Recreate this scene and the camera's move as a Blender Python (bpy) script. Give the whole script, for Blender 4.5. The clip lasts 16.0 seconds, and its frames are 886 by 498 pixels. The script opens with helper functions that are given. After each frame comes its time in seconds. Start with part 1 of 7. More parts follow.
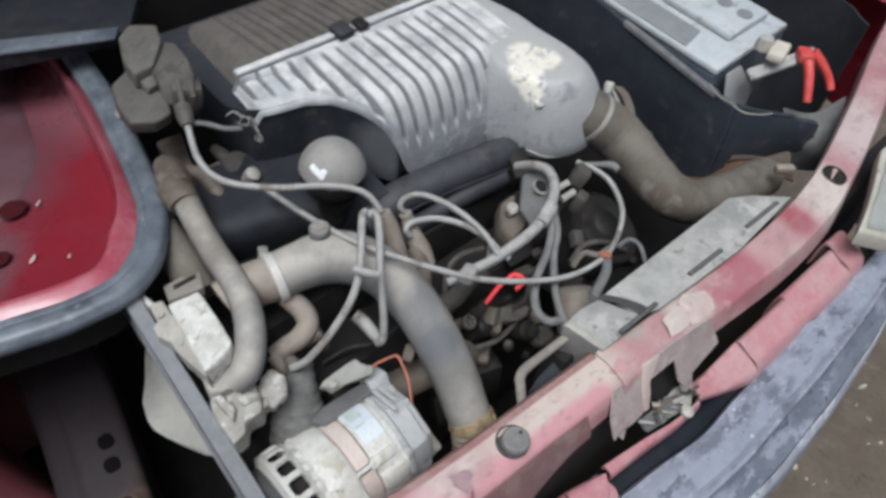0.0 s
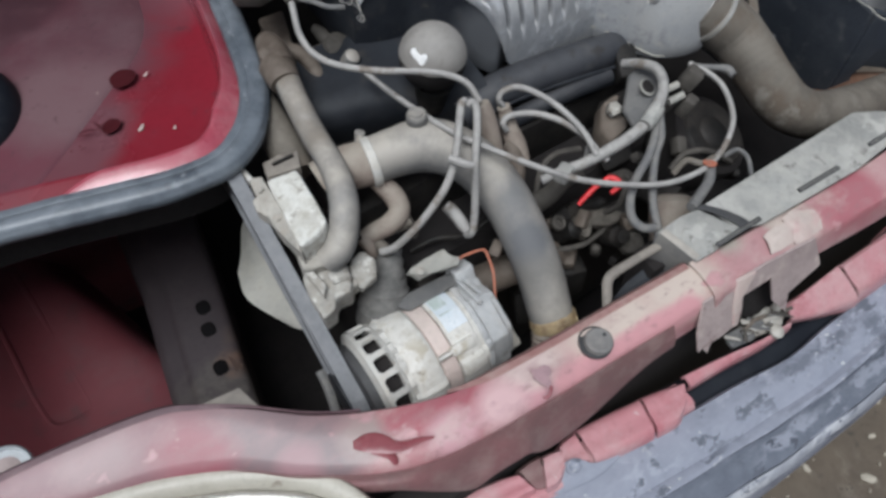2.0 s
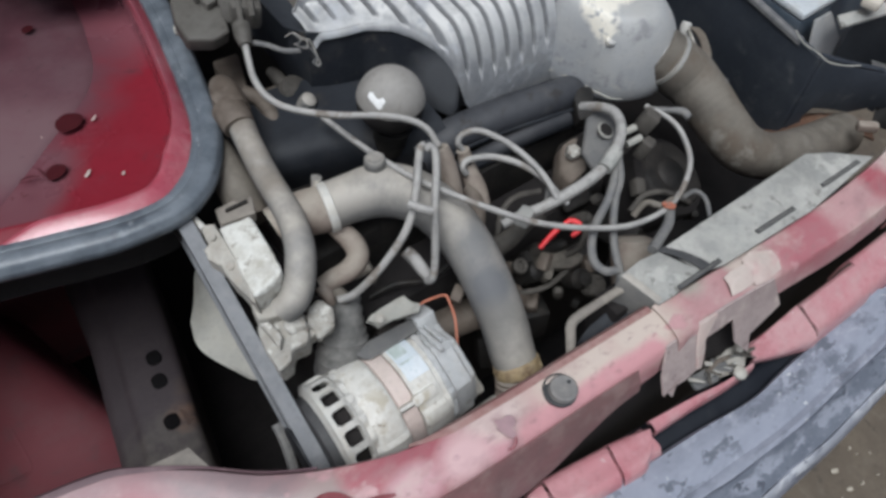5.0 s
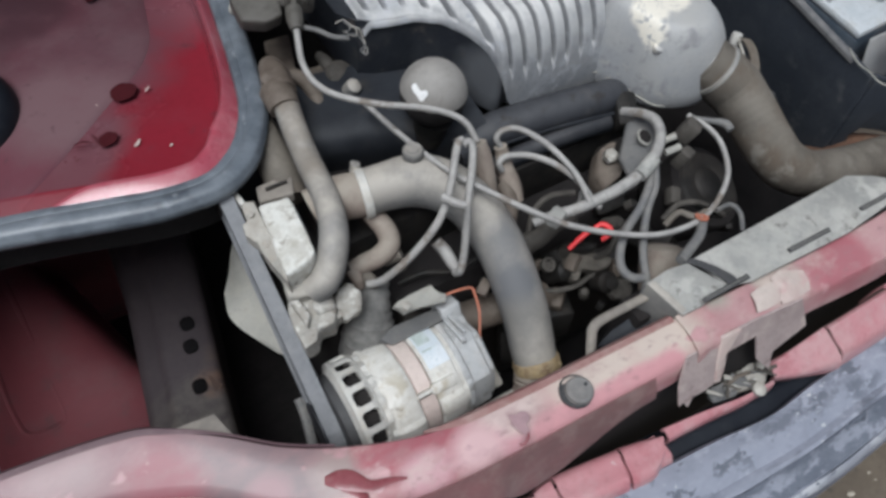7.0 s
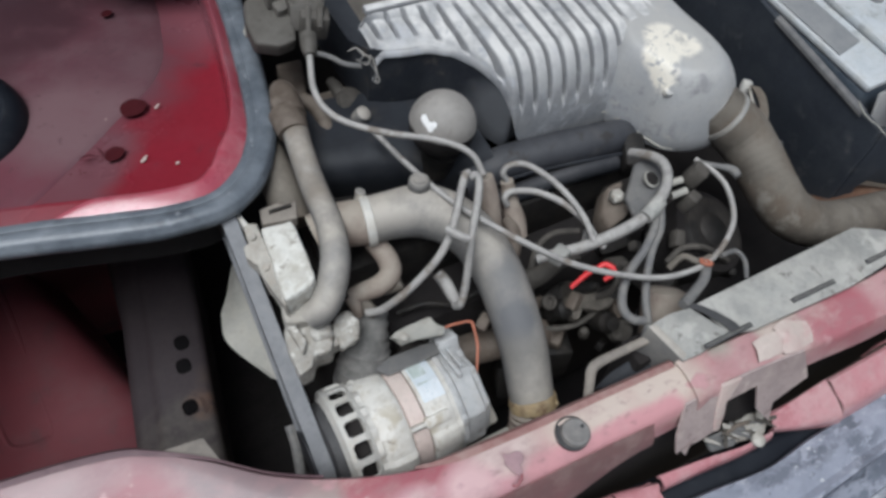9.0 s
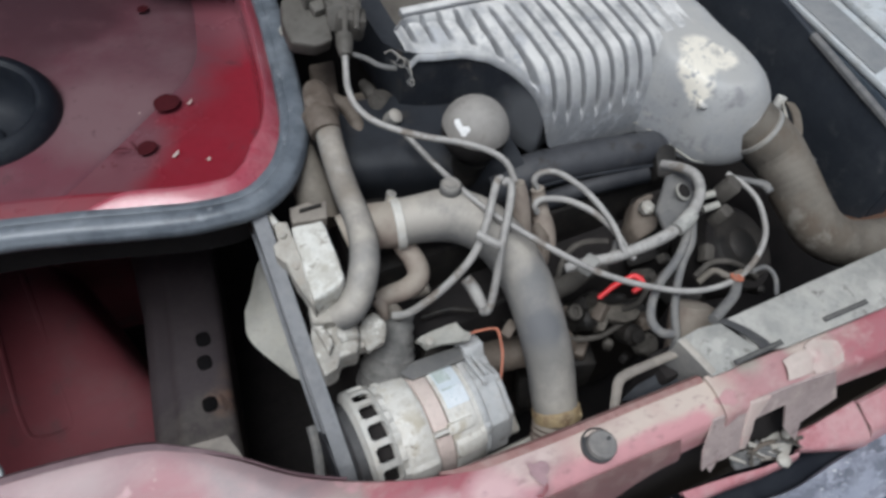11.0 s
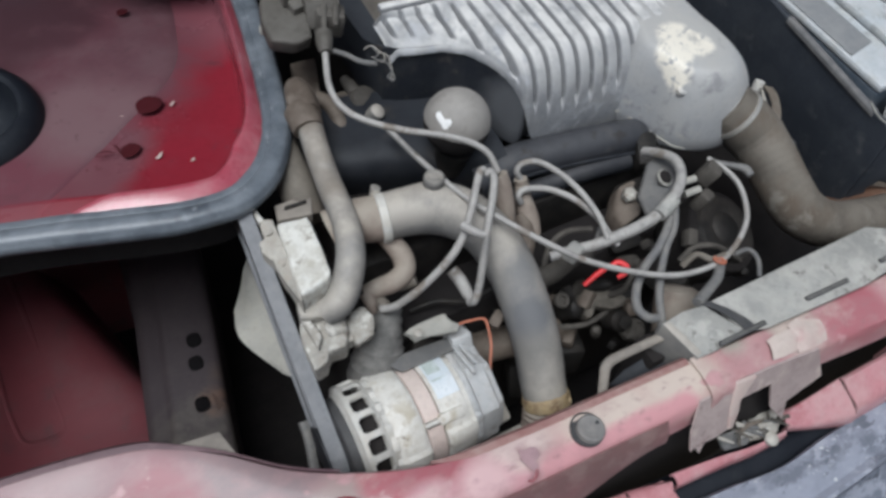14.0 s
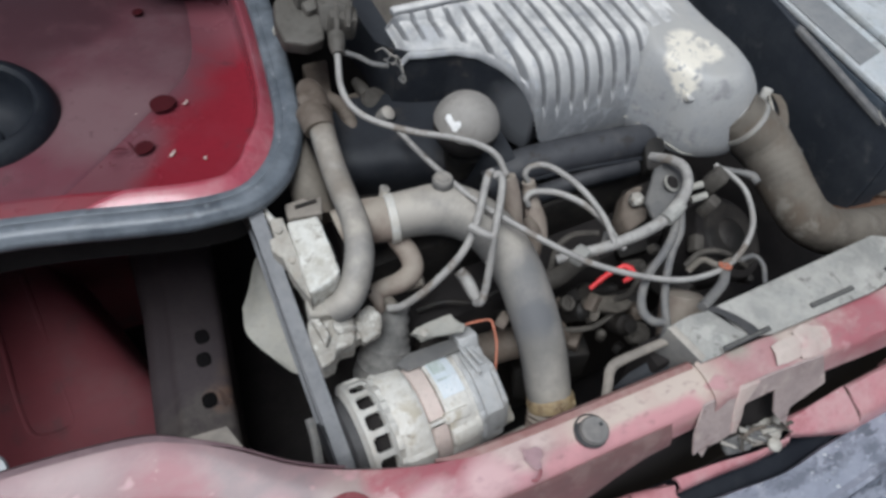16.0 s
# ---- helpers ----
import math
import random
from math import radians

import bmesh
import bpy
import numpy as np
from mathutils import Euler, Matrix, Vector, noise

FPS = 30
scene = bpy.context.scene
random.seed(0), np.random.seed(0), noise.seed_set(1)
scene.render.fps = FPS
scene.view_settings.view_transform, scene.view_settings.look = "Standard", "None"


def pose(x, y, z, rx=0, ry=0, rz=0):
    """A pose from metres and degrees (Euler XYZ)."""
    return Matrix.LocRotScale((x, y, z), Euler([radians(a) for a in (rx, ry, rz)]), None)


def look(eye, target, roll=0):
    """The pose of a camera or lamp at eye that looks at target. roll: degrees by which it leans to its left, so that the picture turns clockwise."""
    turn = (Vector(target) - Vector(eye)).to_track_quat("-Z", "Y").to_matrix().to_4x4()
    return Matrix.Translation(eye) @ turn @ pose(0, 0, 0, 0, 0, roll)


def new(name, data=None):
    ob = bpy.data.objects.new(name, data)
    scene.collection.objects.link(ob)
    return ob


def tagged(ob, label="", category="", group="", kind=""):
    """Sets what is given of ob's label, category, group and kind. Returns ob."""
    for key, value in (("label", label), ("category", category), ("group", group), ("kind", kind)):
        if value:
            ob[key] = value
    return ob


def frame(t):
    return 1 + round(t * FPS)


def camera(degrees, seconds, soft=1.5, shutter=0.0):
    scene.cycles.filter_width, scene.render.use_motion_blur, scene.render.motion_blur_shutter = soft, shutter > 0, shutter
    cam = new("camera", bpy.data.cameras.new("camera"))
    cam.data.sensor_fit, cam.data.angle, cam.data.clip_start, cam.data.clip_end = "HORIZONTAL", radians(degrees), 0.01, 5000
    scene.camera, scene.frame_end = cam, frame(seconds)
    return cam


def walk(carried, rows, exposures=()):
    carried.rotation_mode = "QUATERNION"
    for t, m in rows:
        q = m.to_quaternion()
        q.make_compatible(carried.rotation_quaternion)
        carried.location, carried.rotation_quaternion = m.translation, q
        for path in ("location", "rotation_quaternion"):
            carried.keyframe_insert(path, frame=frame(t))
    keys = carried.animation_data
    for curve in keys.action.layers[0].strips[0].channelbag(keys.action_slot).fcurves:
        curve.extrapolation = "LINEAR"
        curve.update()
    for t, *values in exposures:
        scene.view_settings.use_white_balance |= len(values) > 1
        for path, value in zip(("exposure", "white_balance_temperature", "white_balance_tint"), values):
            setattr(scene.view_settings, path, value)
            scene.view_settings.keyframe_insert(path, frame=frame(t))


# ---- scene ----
cam = camera(64.0, 16.0, soft=3.2, shutter=0.5)
PATH = [
    (0, (0.0708, 0.0864, 1.3776), (1.2036, 1.2324, -0.4008), 4.2),
    (0.5, (0.054, 0.0816, 1.368), (1.0836, 1.236, -0.4668), 5.9),
    (1, (0.0504, 0.0816, 1.3656), (0.9648, 1.2048, -0.5484), 5.6),
    (1.5, (0.0624, 0.0804, 1.3692), (0.9108, 1.1796, -0.588), 1.1),
    (2, (0.0552, 0.0924, 1.3644), (0.8316, 1.194, -0.6216), 1.1),
    (2.5, (0.0588, 0.096, 1.3608), (0.858, 1.1904, -0.6192), 2.4),
    (3, (0.0576, 0.1008, 1.356), (0.8856, 1.2012, -0.6096), 3.7),
    (3.5, (0.0492, 0.096, 1.3464), (0.9096, 1.1472, -0.6312), 7.1),
    (4, (0.0564, 0.0972, 1.3452), (0.9552, 1.1532, -0.6132), 6.1),
    (4.5, (0.0672, 0.1068, 1.35), (1.0116, 1.2132, -0.558), 4.3),
    (7, (0.0708, 0.1032, 1.3752), (0.8868, 1.2396, -0.5748), 5.4),
    (7.5, (0.0684, 0.1104, 1.3752), (0.882, 1.2564, -0.57), 5.7),
    (8, (0.0732, 0.1104, 1.38), (0.9288, 1.2792, -0.534), 5.8),
    (8.5, (0.0744, 0.1092, 1.3764), (0.942, 1.296, -0.5208), 7.2),
    (11, (0.0552, 0.1188, 1.3644), (0.8832, 1.362, -0.5136), 8.8),
    (11.5, (0.0564, 0.1212, 1.3668), (0.8772, 1.3656, -0.5136), 8.0),
    (12, (0.0588, 0.1164, 1.3668), (0.8832, 1.3596, -0.5136), 7.7),
    (12.5, (0.0576, 0.1104, 1.3692), (0.8676, 1.3656, -0.5088), 7.2),
    (13, (0.0564, 0.1116, 1.3692), (0.8844, 1.3596, -0.5064), 7.5),
    (13.5, (0.0564, 0.1104, 1.368), (0.9012, 1.3536, -0.5028), 7.7),
    (14, (0.0576, 0.108, 1.3668), (0.906, 1.332, -0.5148), 7.8),
    (14.5, (0.0528, 0.0984, 1.3704), (0.8724, 1.3356, -0.5148), 7.5),
    (15, (0.054, 0.0984, 1.3716), (0.8916, 1.3224, -0.5148), 7.9),
    (15.5, (0.0528, 0.1008, 1.3704), (0.8964, 1.3308, -0.5088), 8.1),
    (16, (0.0516, 0.102, 1.3704), (0.888, 1.3464, -0.504), 8.1),
]
walk(cam, [(t, look(eye, target, roll)) for t, eye, target, roll in PATH], [(0, 0.13, 5930, 8), (0.8, 0.05, 5930, 8), (2.0, 0.0, 5930, 8), (16, 0.0, 5930, 8)])

# ---- world and light ----
world = bpy.data.worlds.new("overcast_day")
scene.world = world
world.use_nodes = True
wn, wl = world.node_tree.nodes, world.node_tree.links
wn.clear()
sky = wn.new("ShaderNodeTexSky")
sky.sky_type = "NISHITA"
sky.sun_disc = False
sky.sun_elevation = radians(66)
sky.sun_rotation = radians(236)
sky.air_density, sky.dust_density, sky.ozone_density = 1.0, 4.0, 1.0
pale = wn.new("ShaderNodeHueSaturation")
pale.inputs["Saturation"].default_value = 0.45
back = wn.new("ShaderNodeBackground")
back.inputs["Strength"].default_value = 0.072
wout = wn.new("ShaderNodeOutputWorld")
wl.new(sky.outputs[0], pale.inputs["Color"])
wl.new(pale.outputs[0], back.inputs["Color"])
wl.new(back.outputs[0], wout.inputs["Surface"])
sun_data = bpy.data.lights.new("sun", "SUN")
sun_data.energy, sun_data.angle, sun_data.color = 2.8, radians(35), (1.0, 0.97, 0.93)
sun = new("sun", sun_data)
sun.matrix_world = look((0, 0, 5), (0.36, 0.24, 4))


# ---- materials ----
def worn(name, base, second, dust=None, amount=0.4, rough=0.6, metal=0.0, scale=14.0, bump=0.25, grain=160.0, coat=0.0, speck=None, stretch=(1, 1, 1), blots=(), wide=55.0, soft_edge=0.0, shine=0.5, layers=(), settle=None):
    """A surface of two tones with a film of dust in patches, fine grain and relief."""
    m = bpy.data.materials.new(name)
    m.use_nodes = True
    n, l = m.node_tree.nodes, m.node_tree.links
    bsdf = n["Principled BSDF"]
    tc = n.new("ShaderNodeTexCoord")
    mp = n.new("ShaderNodeMapping")
    mp.inputs["Scale"].default_value = stretch
    l.new(tc.outputs["Object"], mp.inputs["Vector"])

    def noise_tex(s, detail=5.0, ro=0.6):
        t = n.new("ShaderNodeTexNoise")
        t.inputs["Scale"].default_value, t.inputs["Detail"].default_value, t.inputs["Roughness"].default_value = s, detail, ro
        l.new(mp.outputs[0], t.inputs["Vector"])
        return t.outputs["Fac"]

    def ramp(fac, lo, hi):
        r = n.new("ShaderNodeMapRange")
        r.inputs["From Min"].default_value, r.inputs["From Max"].default_value = lo, hi
        l.new(fac, r.inputs["Value"])
        return r.outputs[0]

    def mix(fac, a, b):
        x = n.new("ShaderNodeMix")
        x.data_type = "RGBA"
        l.new(fac, x.inputs["Factor"])
        for value, sock in ((a, x.inputs["A"]), (b, x.inputs["B"])):
            if isinstance(value, tuple):
                sock.default_value = (*value, 1)
            else:
                l.new(value, sock)
        return x.outputs["Result"]

    big, fine = noise_tex(scale), noise_tex(grain, 3.0)
    col = mix(ramp(big, 0.38, 0.62), base, second)
    dark = tuple(c * 0.82 for c in base)
    col = mix(ramp(fine, 0.50, 0.85), col, dark)
    if dust:
        film = noise_tex(scale * 2.3, 8.0, 0.7)
        lo = 0.62 - 0.42 * amount
        col = mix(ramp(film, lo, lo + 0.36), col, dust)
    if speck:
        spots = noise_tex(grain * 0.55, 2.0, 0.5)
        col = mix(ramp(spots, 0.66, 0.70), col, speck)
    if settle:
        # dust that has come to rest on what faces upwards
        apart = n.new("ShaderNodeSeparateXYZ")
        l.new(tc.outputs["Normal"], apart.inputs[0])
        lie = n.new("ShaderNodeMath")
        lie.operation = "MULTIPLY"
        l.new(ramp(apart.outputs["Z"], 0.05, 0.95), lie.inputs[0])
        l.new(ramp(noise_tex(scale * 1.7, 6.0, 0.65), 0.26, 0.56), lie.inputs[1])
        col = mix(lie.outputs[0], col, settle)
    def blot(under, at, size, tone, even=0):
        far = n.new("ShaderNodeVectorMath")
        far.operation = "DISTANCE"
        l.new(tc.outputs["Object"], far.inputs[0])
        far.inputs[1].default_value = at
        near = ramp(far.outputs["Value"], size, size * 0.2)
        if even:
            # an even tone with a wavering edge
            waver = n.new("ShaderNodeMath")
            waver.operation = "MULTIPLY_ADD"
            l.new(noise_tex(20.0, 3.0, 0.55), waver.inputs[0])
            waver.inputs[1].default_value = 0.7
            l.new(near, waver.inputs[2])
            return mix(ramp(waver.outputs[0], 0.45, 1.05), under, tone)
        patchy = n.new("ShaderNodeMath")
        patchy.operation = "MULTIPLY"
        l.new(near, patchy.inputs[0])
        l.new(ramp(noise_tex(wide, 6.0, 0.6), 0.33 - soft_edge, 0.50 + soft_edge), patchy.inputs[1])
        return mix(ramp(patchy.outputs[0], 0.2, 0.5 + 3 * soft_edge), under, tone)

    for spot in blots:
        if spot[-1] != 2:
            col = blot(col, *spot)
    def smear(under, size, lo, hi, tone):
        wide_mask = ramp(noise_tex(size * 0.28, 2.0, 0.5), 0.40, 0.56)
        both = n.new("ShaderNodeMath")
        both.operation = "MULTIPLY"
        l.new(ramp(noise_tex(size, 7.0, 0.62), lo, hi), both.inputs[0])
        l.new(wide_mask, both.inputs[1])
        return mix(both.outputs[0], under, tone)

    for layer in layers:
        if len(layer) == 4:
            col = smear(col, *layer)
    for spot in blots:
        if spot[-1] == 2:
            col = blot(col, *spot)
    # smears that lie over the films
    for layer in layers:
        if len(layer) == 5:
            col = smear(col, *layer[:4])
    l.new(col, bsdf.inputs["Base Color"])
    rr = n.new("ShaderNodeMapRange")
    rr.inputs["To Min"].default_value, rr.inputs["To Max"].default_value = max(rough - 0.12, 0.05), min(rough + 0.15, 1)
    l.new(big, rr.inputs["Value"])
    l.new(rr.outputs[0], bsdf.inputs["Roughness"])
    bsdf.inputs["Metallic"].default_value = metal
    bsdf.inputs["Coat Weight"].default_value = coat
    bsdf.inputs["Coat Roughness"].default_value = 0.12
    bsdf.inputs["Specular IOR Level"].default_value = shine
    if bump:
        b = n.new("ShaderNodeBump")
        b.inputs["Strength"].default_value, b.inputs["Distance"].default_value = bump, 0.002
        l.new(fine, b.inputs["Height"])
        l.new(b.outputs[0], bsdf.inputs["Normal"])
    return m


M = dict(
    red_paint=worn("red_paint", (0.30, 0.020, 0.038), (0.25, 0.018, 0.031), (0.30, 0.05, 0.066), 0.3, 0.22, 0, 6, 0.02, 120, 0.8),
    # pinker than the tray: glare off the ledge is put into the colour
    red_ledge=worn("pink_glare_red_ledge", (0.36, 0.065, 0.095), (0.40, 0.10, 0.13), (0.44, 0.20, 0.22), 0.35, 0.30, 0, 8, 0.03, 120, 0.85),
    # pink darkened to brown for the shaded front face; the pale layer is dust
    shade_pink_brown=worn("shade_brown_on_paint", (0.22, 0.105, 0.107), (0.17, 0.098, 0.095), (0.29, 0.22, 0.20), 0.35, 0.6, 0, 12, 0.25, layers=((14, 0.50, 0.70, (0.36, 0.25, 0.235)), (26, 0.56, 0.74, (0.15, 0.085, 0.085)))),
    rub_strip=worn("dark_bumper_insert", (0.105, 0.117, 0.148), (0.14, 0.155, 0.19), (0.20, 0.215, 0.255), 0.3, 0.65, 0, 24, 0.2, 110, 0, None, (0.7, 1.2, 1), layers=((30, 0.52, 0.58, (0.26, 0.275, 0.325)), (60, 0.56, 0.60, (0.07, 0.078, 0.10)))),
    # red paint darkened for the shade low beside the engine
    red_dark=worn("darkened_red_paint", (0.135, 0.033, 0.040), (0.105, 0.028, 0.034), (0.12, 0.052, 0.056), 0.3, 0.5, 0, 6, 0.05, 120, layers=((22, 0.56, 0.66, (0.085, 0.034, 0.038)),)),
    pink_paint=worn("faded_pink_paint_and_sheen", (0.37, 0.165, 0.175), (0.42, 0.23, 0.235), (0.45, 0.33, 0.315), 0.40, 0.42, 0, 7, 0.05, 130, 0.12, None, (1, 1.6, 1), (
        # grey blots near the corner paint a sheen of sky on the crossmember
        ((-0.17, 0.45, 0.71), 0.15, (0.215, 0.112, 0.124), 2), ((-0.03, 0.405, 0.712), 0.13, (0.22, 0.106, 0.118), 2), ((0.06, 0.375, 0.716), 0.095, (0.19, 0.130, 0.136), 2), ((0.10, 0.325, 0.714), 0.05, (0.195, 0.138, 0.143), 2), ((-0.012, 0.388, 0.709), 0.052, (0.27, 0.090, 0.108), 2), ((-0.085, 0.440, 0.715), 0.050, (0.245, 0.152, 0.157), 2), ((0.066, 0.330, 0.709), 0.030, (0.29, 0.165, 0.177), 2), ((0.125, 0.318, 0.716), 0.030, (0.30, 0.225, 0.21), 2),
        ((0.165, 0.320, 0.718), 0.055, (0.34, 0.095, 0.115), 1), ((0.22, 0.300, 0.72), 0.050, (0.32, 0.095, 0.115), 1), ((0.20, 0.272, 0.715), 0.034, (0.50, 0.29, 0.31), 1),
        ((0.30, 0.292, 0.72), 0.060, (0.49, 0.385, 0.355), 1), ((0.29, 0.262, 0.715), 0.032, (0.50, 0.27, 0.29), 1), ((0.35, 0.252, 0.712), 0.035, (0.45, 0.20, 0.22), 1),
        ((0.40, 0.288, 0.722), 0.085, (0.54, 0.455, 0.395), 1), ((0.49, 0.284, 0.722), 0.070, (0.54, 0.455, 0.395), 1), *(((0.325 + 0.0135 * q, 0.2515 - 0.0007 * q, 0.709), 0.024, (0.53, 0.27, 0.285), 2) for q in range(13)), ((0.255, 0.272, 0.714), 0.036, (0.56, 0.37, 0.375), 2), ((0.30, 0.286, 0.718), 0.030, (0.56, 0.45, 0.42), 2),
        ((0.60, 0.266, 0.72), 0.06, (0.42, 0.235, 0.24), 1), ((0.575, 0.287, 0.72), 0.030, (0.34, 0.305, 0.265), 1), ((0.64, 0.283, 0.72), 0.026, (0.34, 0.305, 0.265), 1), ((0.71, 0.281, 0.72), 0.026, (0.34, 0.30, 0.26), 1), ((0.66, 0.262, 0.72), 0.045, (0.52, 0.44, 0.39), 1),
        ((0.75, 0.250, 0.718), 0.075, (0.36, 0.125, 0.145), 1), ((0.83, 0.262, 0.718), 0.06, (0.45, 0.27, 0.27), 1), ((0.90, 0.250, 0.718), 0.035, (0.34, 0.085, 0.105), 1),
        ((0.98, 0.256, 0.718), 0.075, (0.56, 0.49, 0.44), 1), ((1.15, 0.30, 0.725), 0.10, (0.50, 0.40, 0.39), 1)), 9.0, 0.10, layers=((26, 0.48, 0.80, (0.50, 0.41, 0.37)), (55, 0.58, 0.76, (0.30, 0.19, 0.18)), (22, 0.48, 0.86, (0.30, 0.175, 0.18), 1), (70, 0.56, 0.80, (0.235, 0.135, 0.14), 1))),
    valance=worn("pink_red_valance", (0.46, 0.195, 0.215), (0.48, 0.26, 0.27), (0.50, 0.37, 0.36), 0.4, 0.42, 0, 9, 0.10, 130, 0.35, layers=((24, 0.52, 0.72, (0.36, 0.105, 0.125)), (70, 0.66, 0.69, (0.57, 0.48, 0.46)))),
    bare_panel=worn("bare_dusty_panel", (0.50, 0.42, 0.38), (0.46, 0.33, 0.31), (0.56, 0.50, 0.445), 0.55, 0.55, 0, 11, 0.15, layers=((22, 0.52, 0.66, (0.45, 0.25, 0.245)), (44, 0.57, 0.64, (0.36, 0.27, 0.24)))),
    rubber_seal=worn("grey_rubber_seal", (0.080, 0.095, 0.113), (0.125, 0.144, 0.168), (0.235, 0.26, 0.287), 0.48, 0.40, 0, 7, 0.2, 90, layers=((20, 0.55, 0.66, (0.062, 0.073, 0.088)), (60, 0.60, 0.66, (0.27, 0.29, 0.31)))),
    bumper=worn("weathered_grey_bumper", (0.26, 0.275, 0.33), (0.232, 0.248, 0.30), (0.30, 0.315, 0.37), 0.36, 0.6, 0, 22, 0.2, 110, 0, None, (0.7, 1.1, 1), layers=((26, 0.49, 0.60, (0.14, 0.152, 0.187)), (60, 0.52, 0.60, (0.31, 0.325, 0.38)), (48, 0.55, 0.60, (0.11, 0.12, 0.148)), (80, 0.62, 0.66, (0.46, 0.47, 0.49)))),
    black_plastic=worn("black_plastic", (0.012, 0.014, 0.018), (0.02, 0.023, 0.029), (0.045, 0.046, 0.05), 0.25, 0.55, 0, 14, 0.15, shine=0.4, settle=(0.05, 0.05, 0.054)),
    manifold_plastic=worn("dusty_black_manifold", (0.018, 0.020, 0.026), (0.028, 0.030, 0.037), (0.05, 0.05, 0.053), 0.3, 0.6, 0, 14, 0.2, shine=0.4, settle=(0.055, 0.057, 0.063), layers=((18, 0.50, 0.64, (0.075, 0.074, 0.075)), (50, 0.56, 0.64, (0.03, 0.026, 0.024)))),
    blue_black=worn("blue_black_cover", (0.010, 0.012, 0.016), (0.015, 0.017, 0.022), (0.028, 0.029, 0.032), 0.3, 0.6, 0, 14, 0.15, shine=0.3, settle=(0.024, 0.027, 0.033), layers=((26, 0.52, 0.66, (0.038, 0.036, 0.036)),)),
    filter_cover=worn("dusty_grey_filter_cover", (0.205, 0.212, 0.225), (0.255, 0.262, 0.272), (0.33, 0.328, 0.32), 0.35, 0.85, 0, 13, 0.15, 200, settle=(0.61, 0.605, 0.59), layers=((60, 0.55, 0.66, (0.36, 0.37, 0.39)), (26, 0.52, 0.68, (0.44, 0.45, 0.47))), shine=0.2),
    filter_base=worn("blue_black_filter_base", (0.019, 0.022, 0.029), (0.027, 0.031, 0.038), (0.044, 0.046, 0.050), 0.35, 0.6, 0, 18, 0.15, blots=(((0.502, 0.640, 0.786), 0.065, (0.12, 0.125, 0.135), 1), ((0.62, 0.60, 0.78), 0.12, (0.14, 0.145, 0.15), 1)), shine=0.3, settle=(0.034, 0.038, 0.045), layers=((30, 0.56, 0.66, (0.07, 0.063, 0.058)),)),
    filter_rear=worn("dusty_brown_filter_rear", (0.19, 0.17, 0.15), (0.25, 0.225, 0.195), (0.30, 0.27, 0.23), 0.5, 0.75, 0, 15, 0.25),
    elbow=worn("dusty_elbow", (0.335, 0.342, 0.352), (0.375, 0.38, 0.385), (0.42, 0.415, 0.40), 0.4, 0.5, 0, 9, 0.12, 160, 0, None, (1, 1, 1), (((0.722, 0.612, 0.853), 0.040, (0.74, 0.70, 0.61)), ((0.738, 0.594, 0.853), 0.030, (0.74, 0.70, 0.61)), ((0.700, 0.592, 0.850), 0.032, (0.74, 0.70, 0.61)), ((0.690, 0.570, 0.838), 0.026, (0.74, 0.70, 0.61)), ((0.675, 0.560, 0.82), 0.020, (0.74, 0.70, 0.61))), 75.0, 0.0, 0.5, ((40, 0.55, 0.68, (0.25, 0.25, 0.255)), (90, 0.56, 0.66, (0.42, 0.41, 0.39))), (0.40, 0.395, 0.38)),
    pale_patch=worn("pale_dried_mud", (0.58, 0.53, 0.45), (0.50, 0.46, 0.40), None, 0, 0.85, 0, 40, 0.4),
    hose=worn("dusty_hose", (0.072, 0.062, 0.051), (0.10, 0.088, 0.073), (0.15, 0.13, 0.107), 0.4, 0.75, 0, 14, 0.2, 220, settle=(0.165, 0.147, 0.122), layers=((16, 0.48, 0.66, (0.112, 0.088, 0.066)), (34, 0.54, 0.64, (0.20, 0.182, 0.155)))),
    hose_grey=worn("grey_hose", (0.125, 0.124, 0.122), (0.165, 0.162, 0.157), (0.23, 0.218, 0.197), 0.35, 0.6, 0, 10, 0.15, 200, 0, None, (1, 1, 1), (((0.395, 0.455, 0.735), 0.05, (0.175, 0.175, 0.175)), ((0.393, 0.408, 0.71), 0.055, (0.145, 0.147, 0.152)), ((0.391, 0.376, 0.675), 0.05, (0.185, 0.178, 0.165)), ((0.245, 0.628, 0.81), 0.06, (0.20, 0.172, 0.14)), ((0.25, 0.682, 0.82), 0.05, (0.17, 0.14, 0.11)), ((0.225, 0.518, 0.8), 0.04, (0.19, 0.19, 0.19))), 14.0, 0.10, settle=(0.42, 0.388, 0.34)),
    brown_hose=worn("brown_hose", (0.18, 0.138, 0.114), (0.23, 0.182, 0.153), (0.26, 0.225, 0.185), 0.4, 0.75, 0, 20, 0.3, 200, settle=(0.31, 0.275, 0.23)),
    cable=worn("dusty_cable", (0.175, 0.170, 0.165), (0.24, 0.232, 0.222), (0.33, 0.314, 0.29), 0.45, 0.7, 0, 30, 0.2, 250, settle=(0.38, 0.368, 0.348), layers=((45, 0.54, 0.62, (0.19, 0.165, 0.14)),)),
    cable_dark=worn("dark_cable", (0.13, 0.13, 0.13), (0.18, 0.175, 0.165), (0.25, 0.235, 0.21), 0.35, 0.7, 0, 30, 0.2, 250),
    alu=worn("oxidised_cast_aluminium", (0.50, 0.49, 0.46), (0.58, 0.57, 0.53), (0.50, 0.46, 0.39), 0.4, 0.6, 0.15, 30, 0.5, 180),
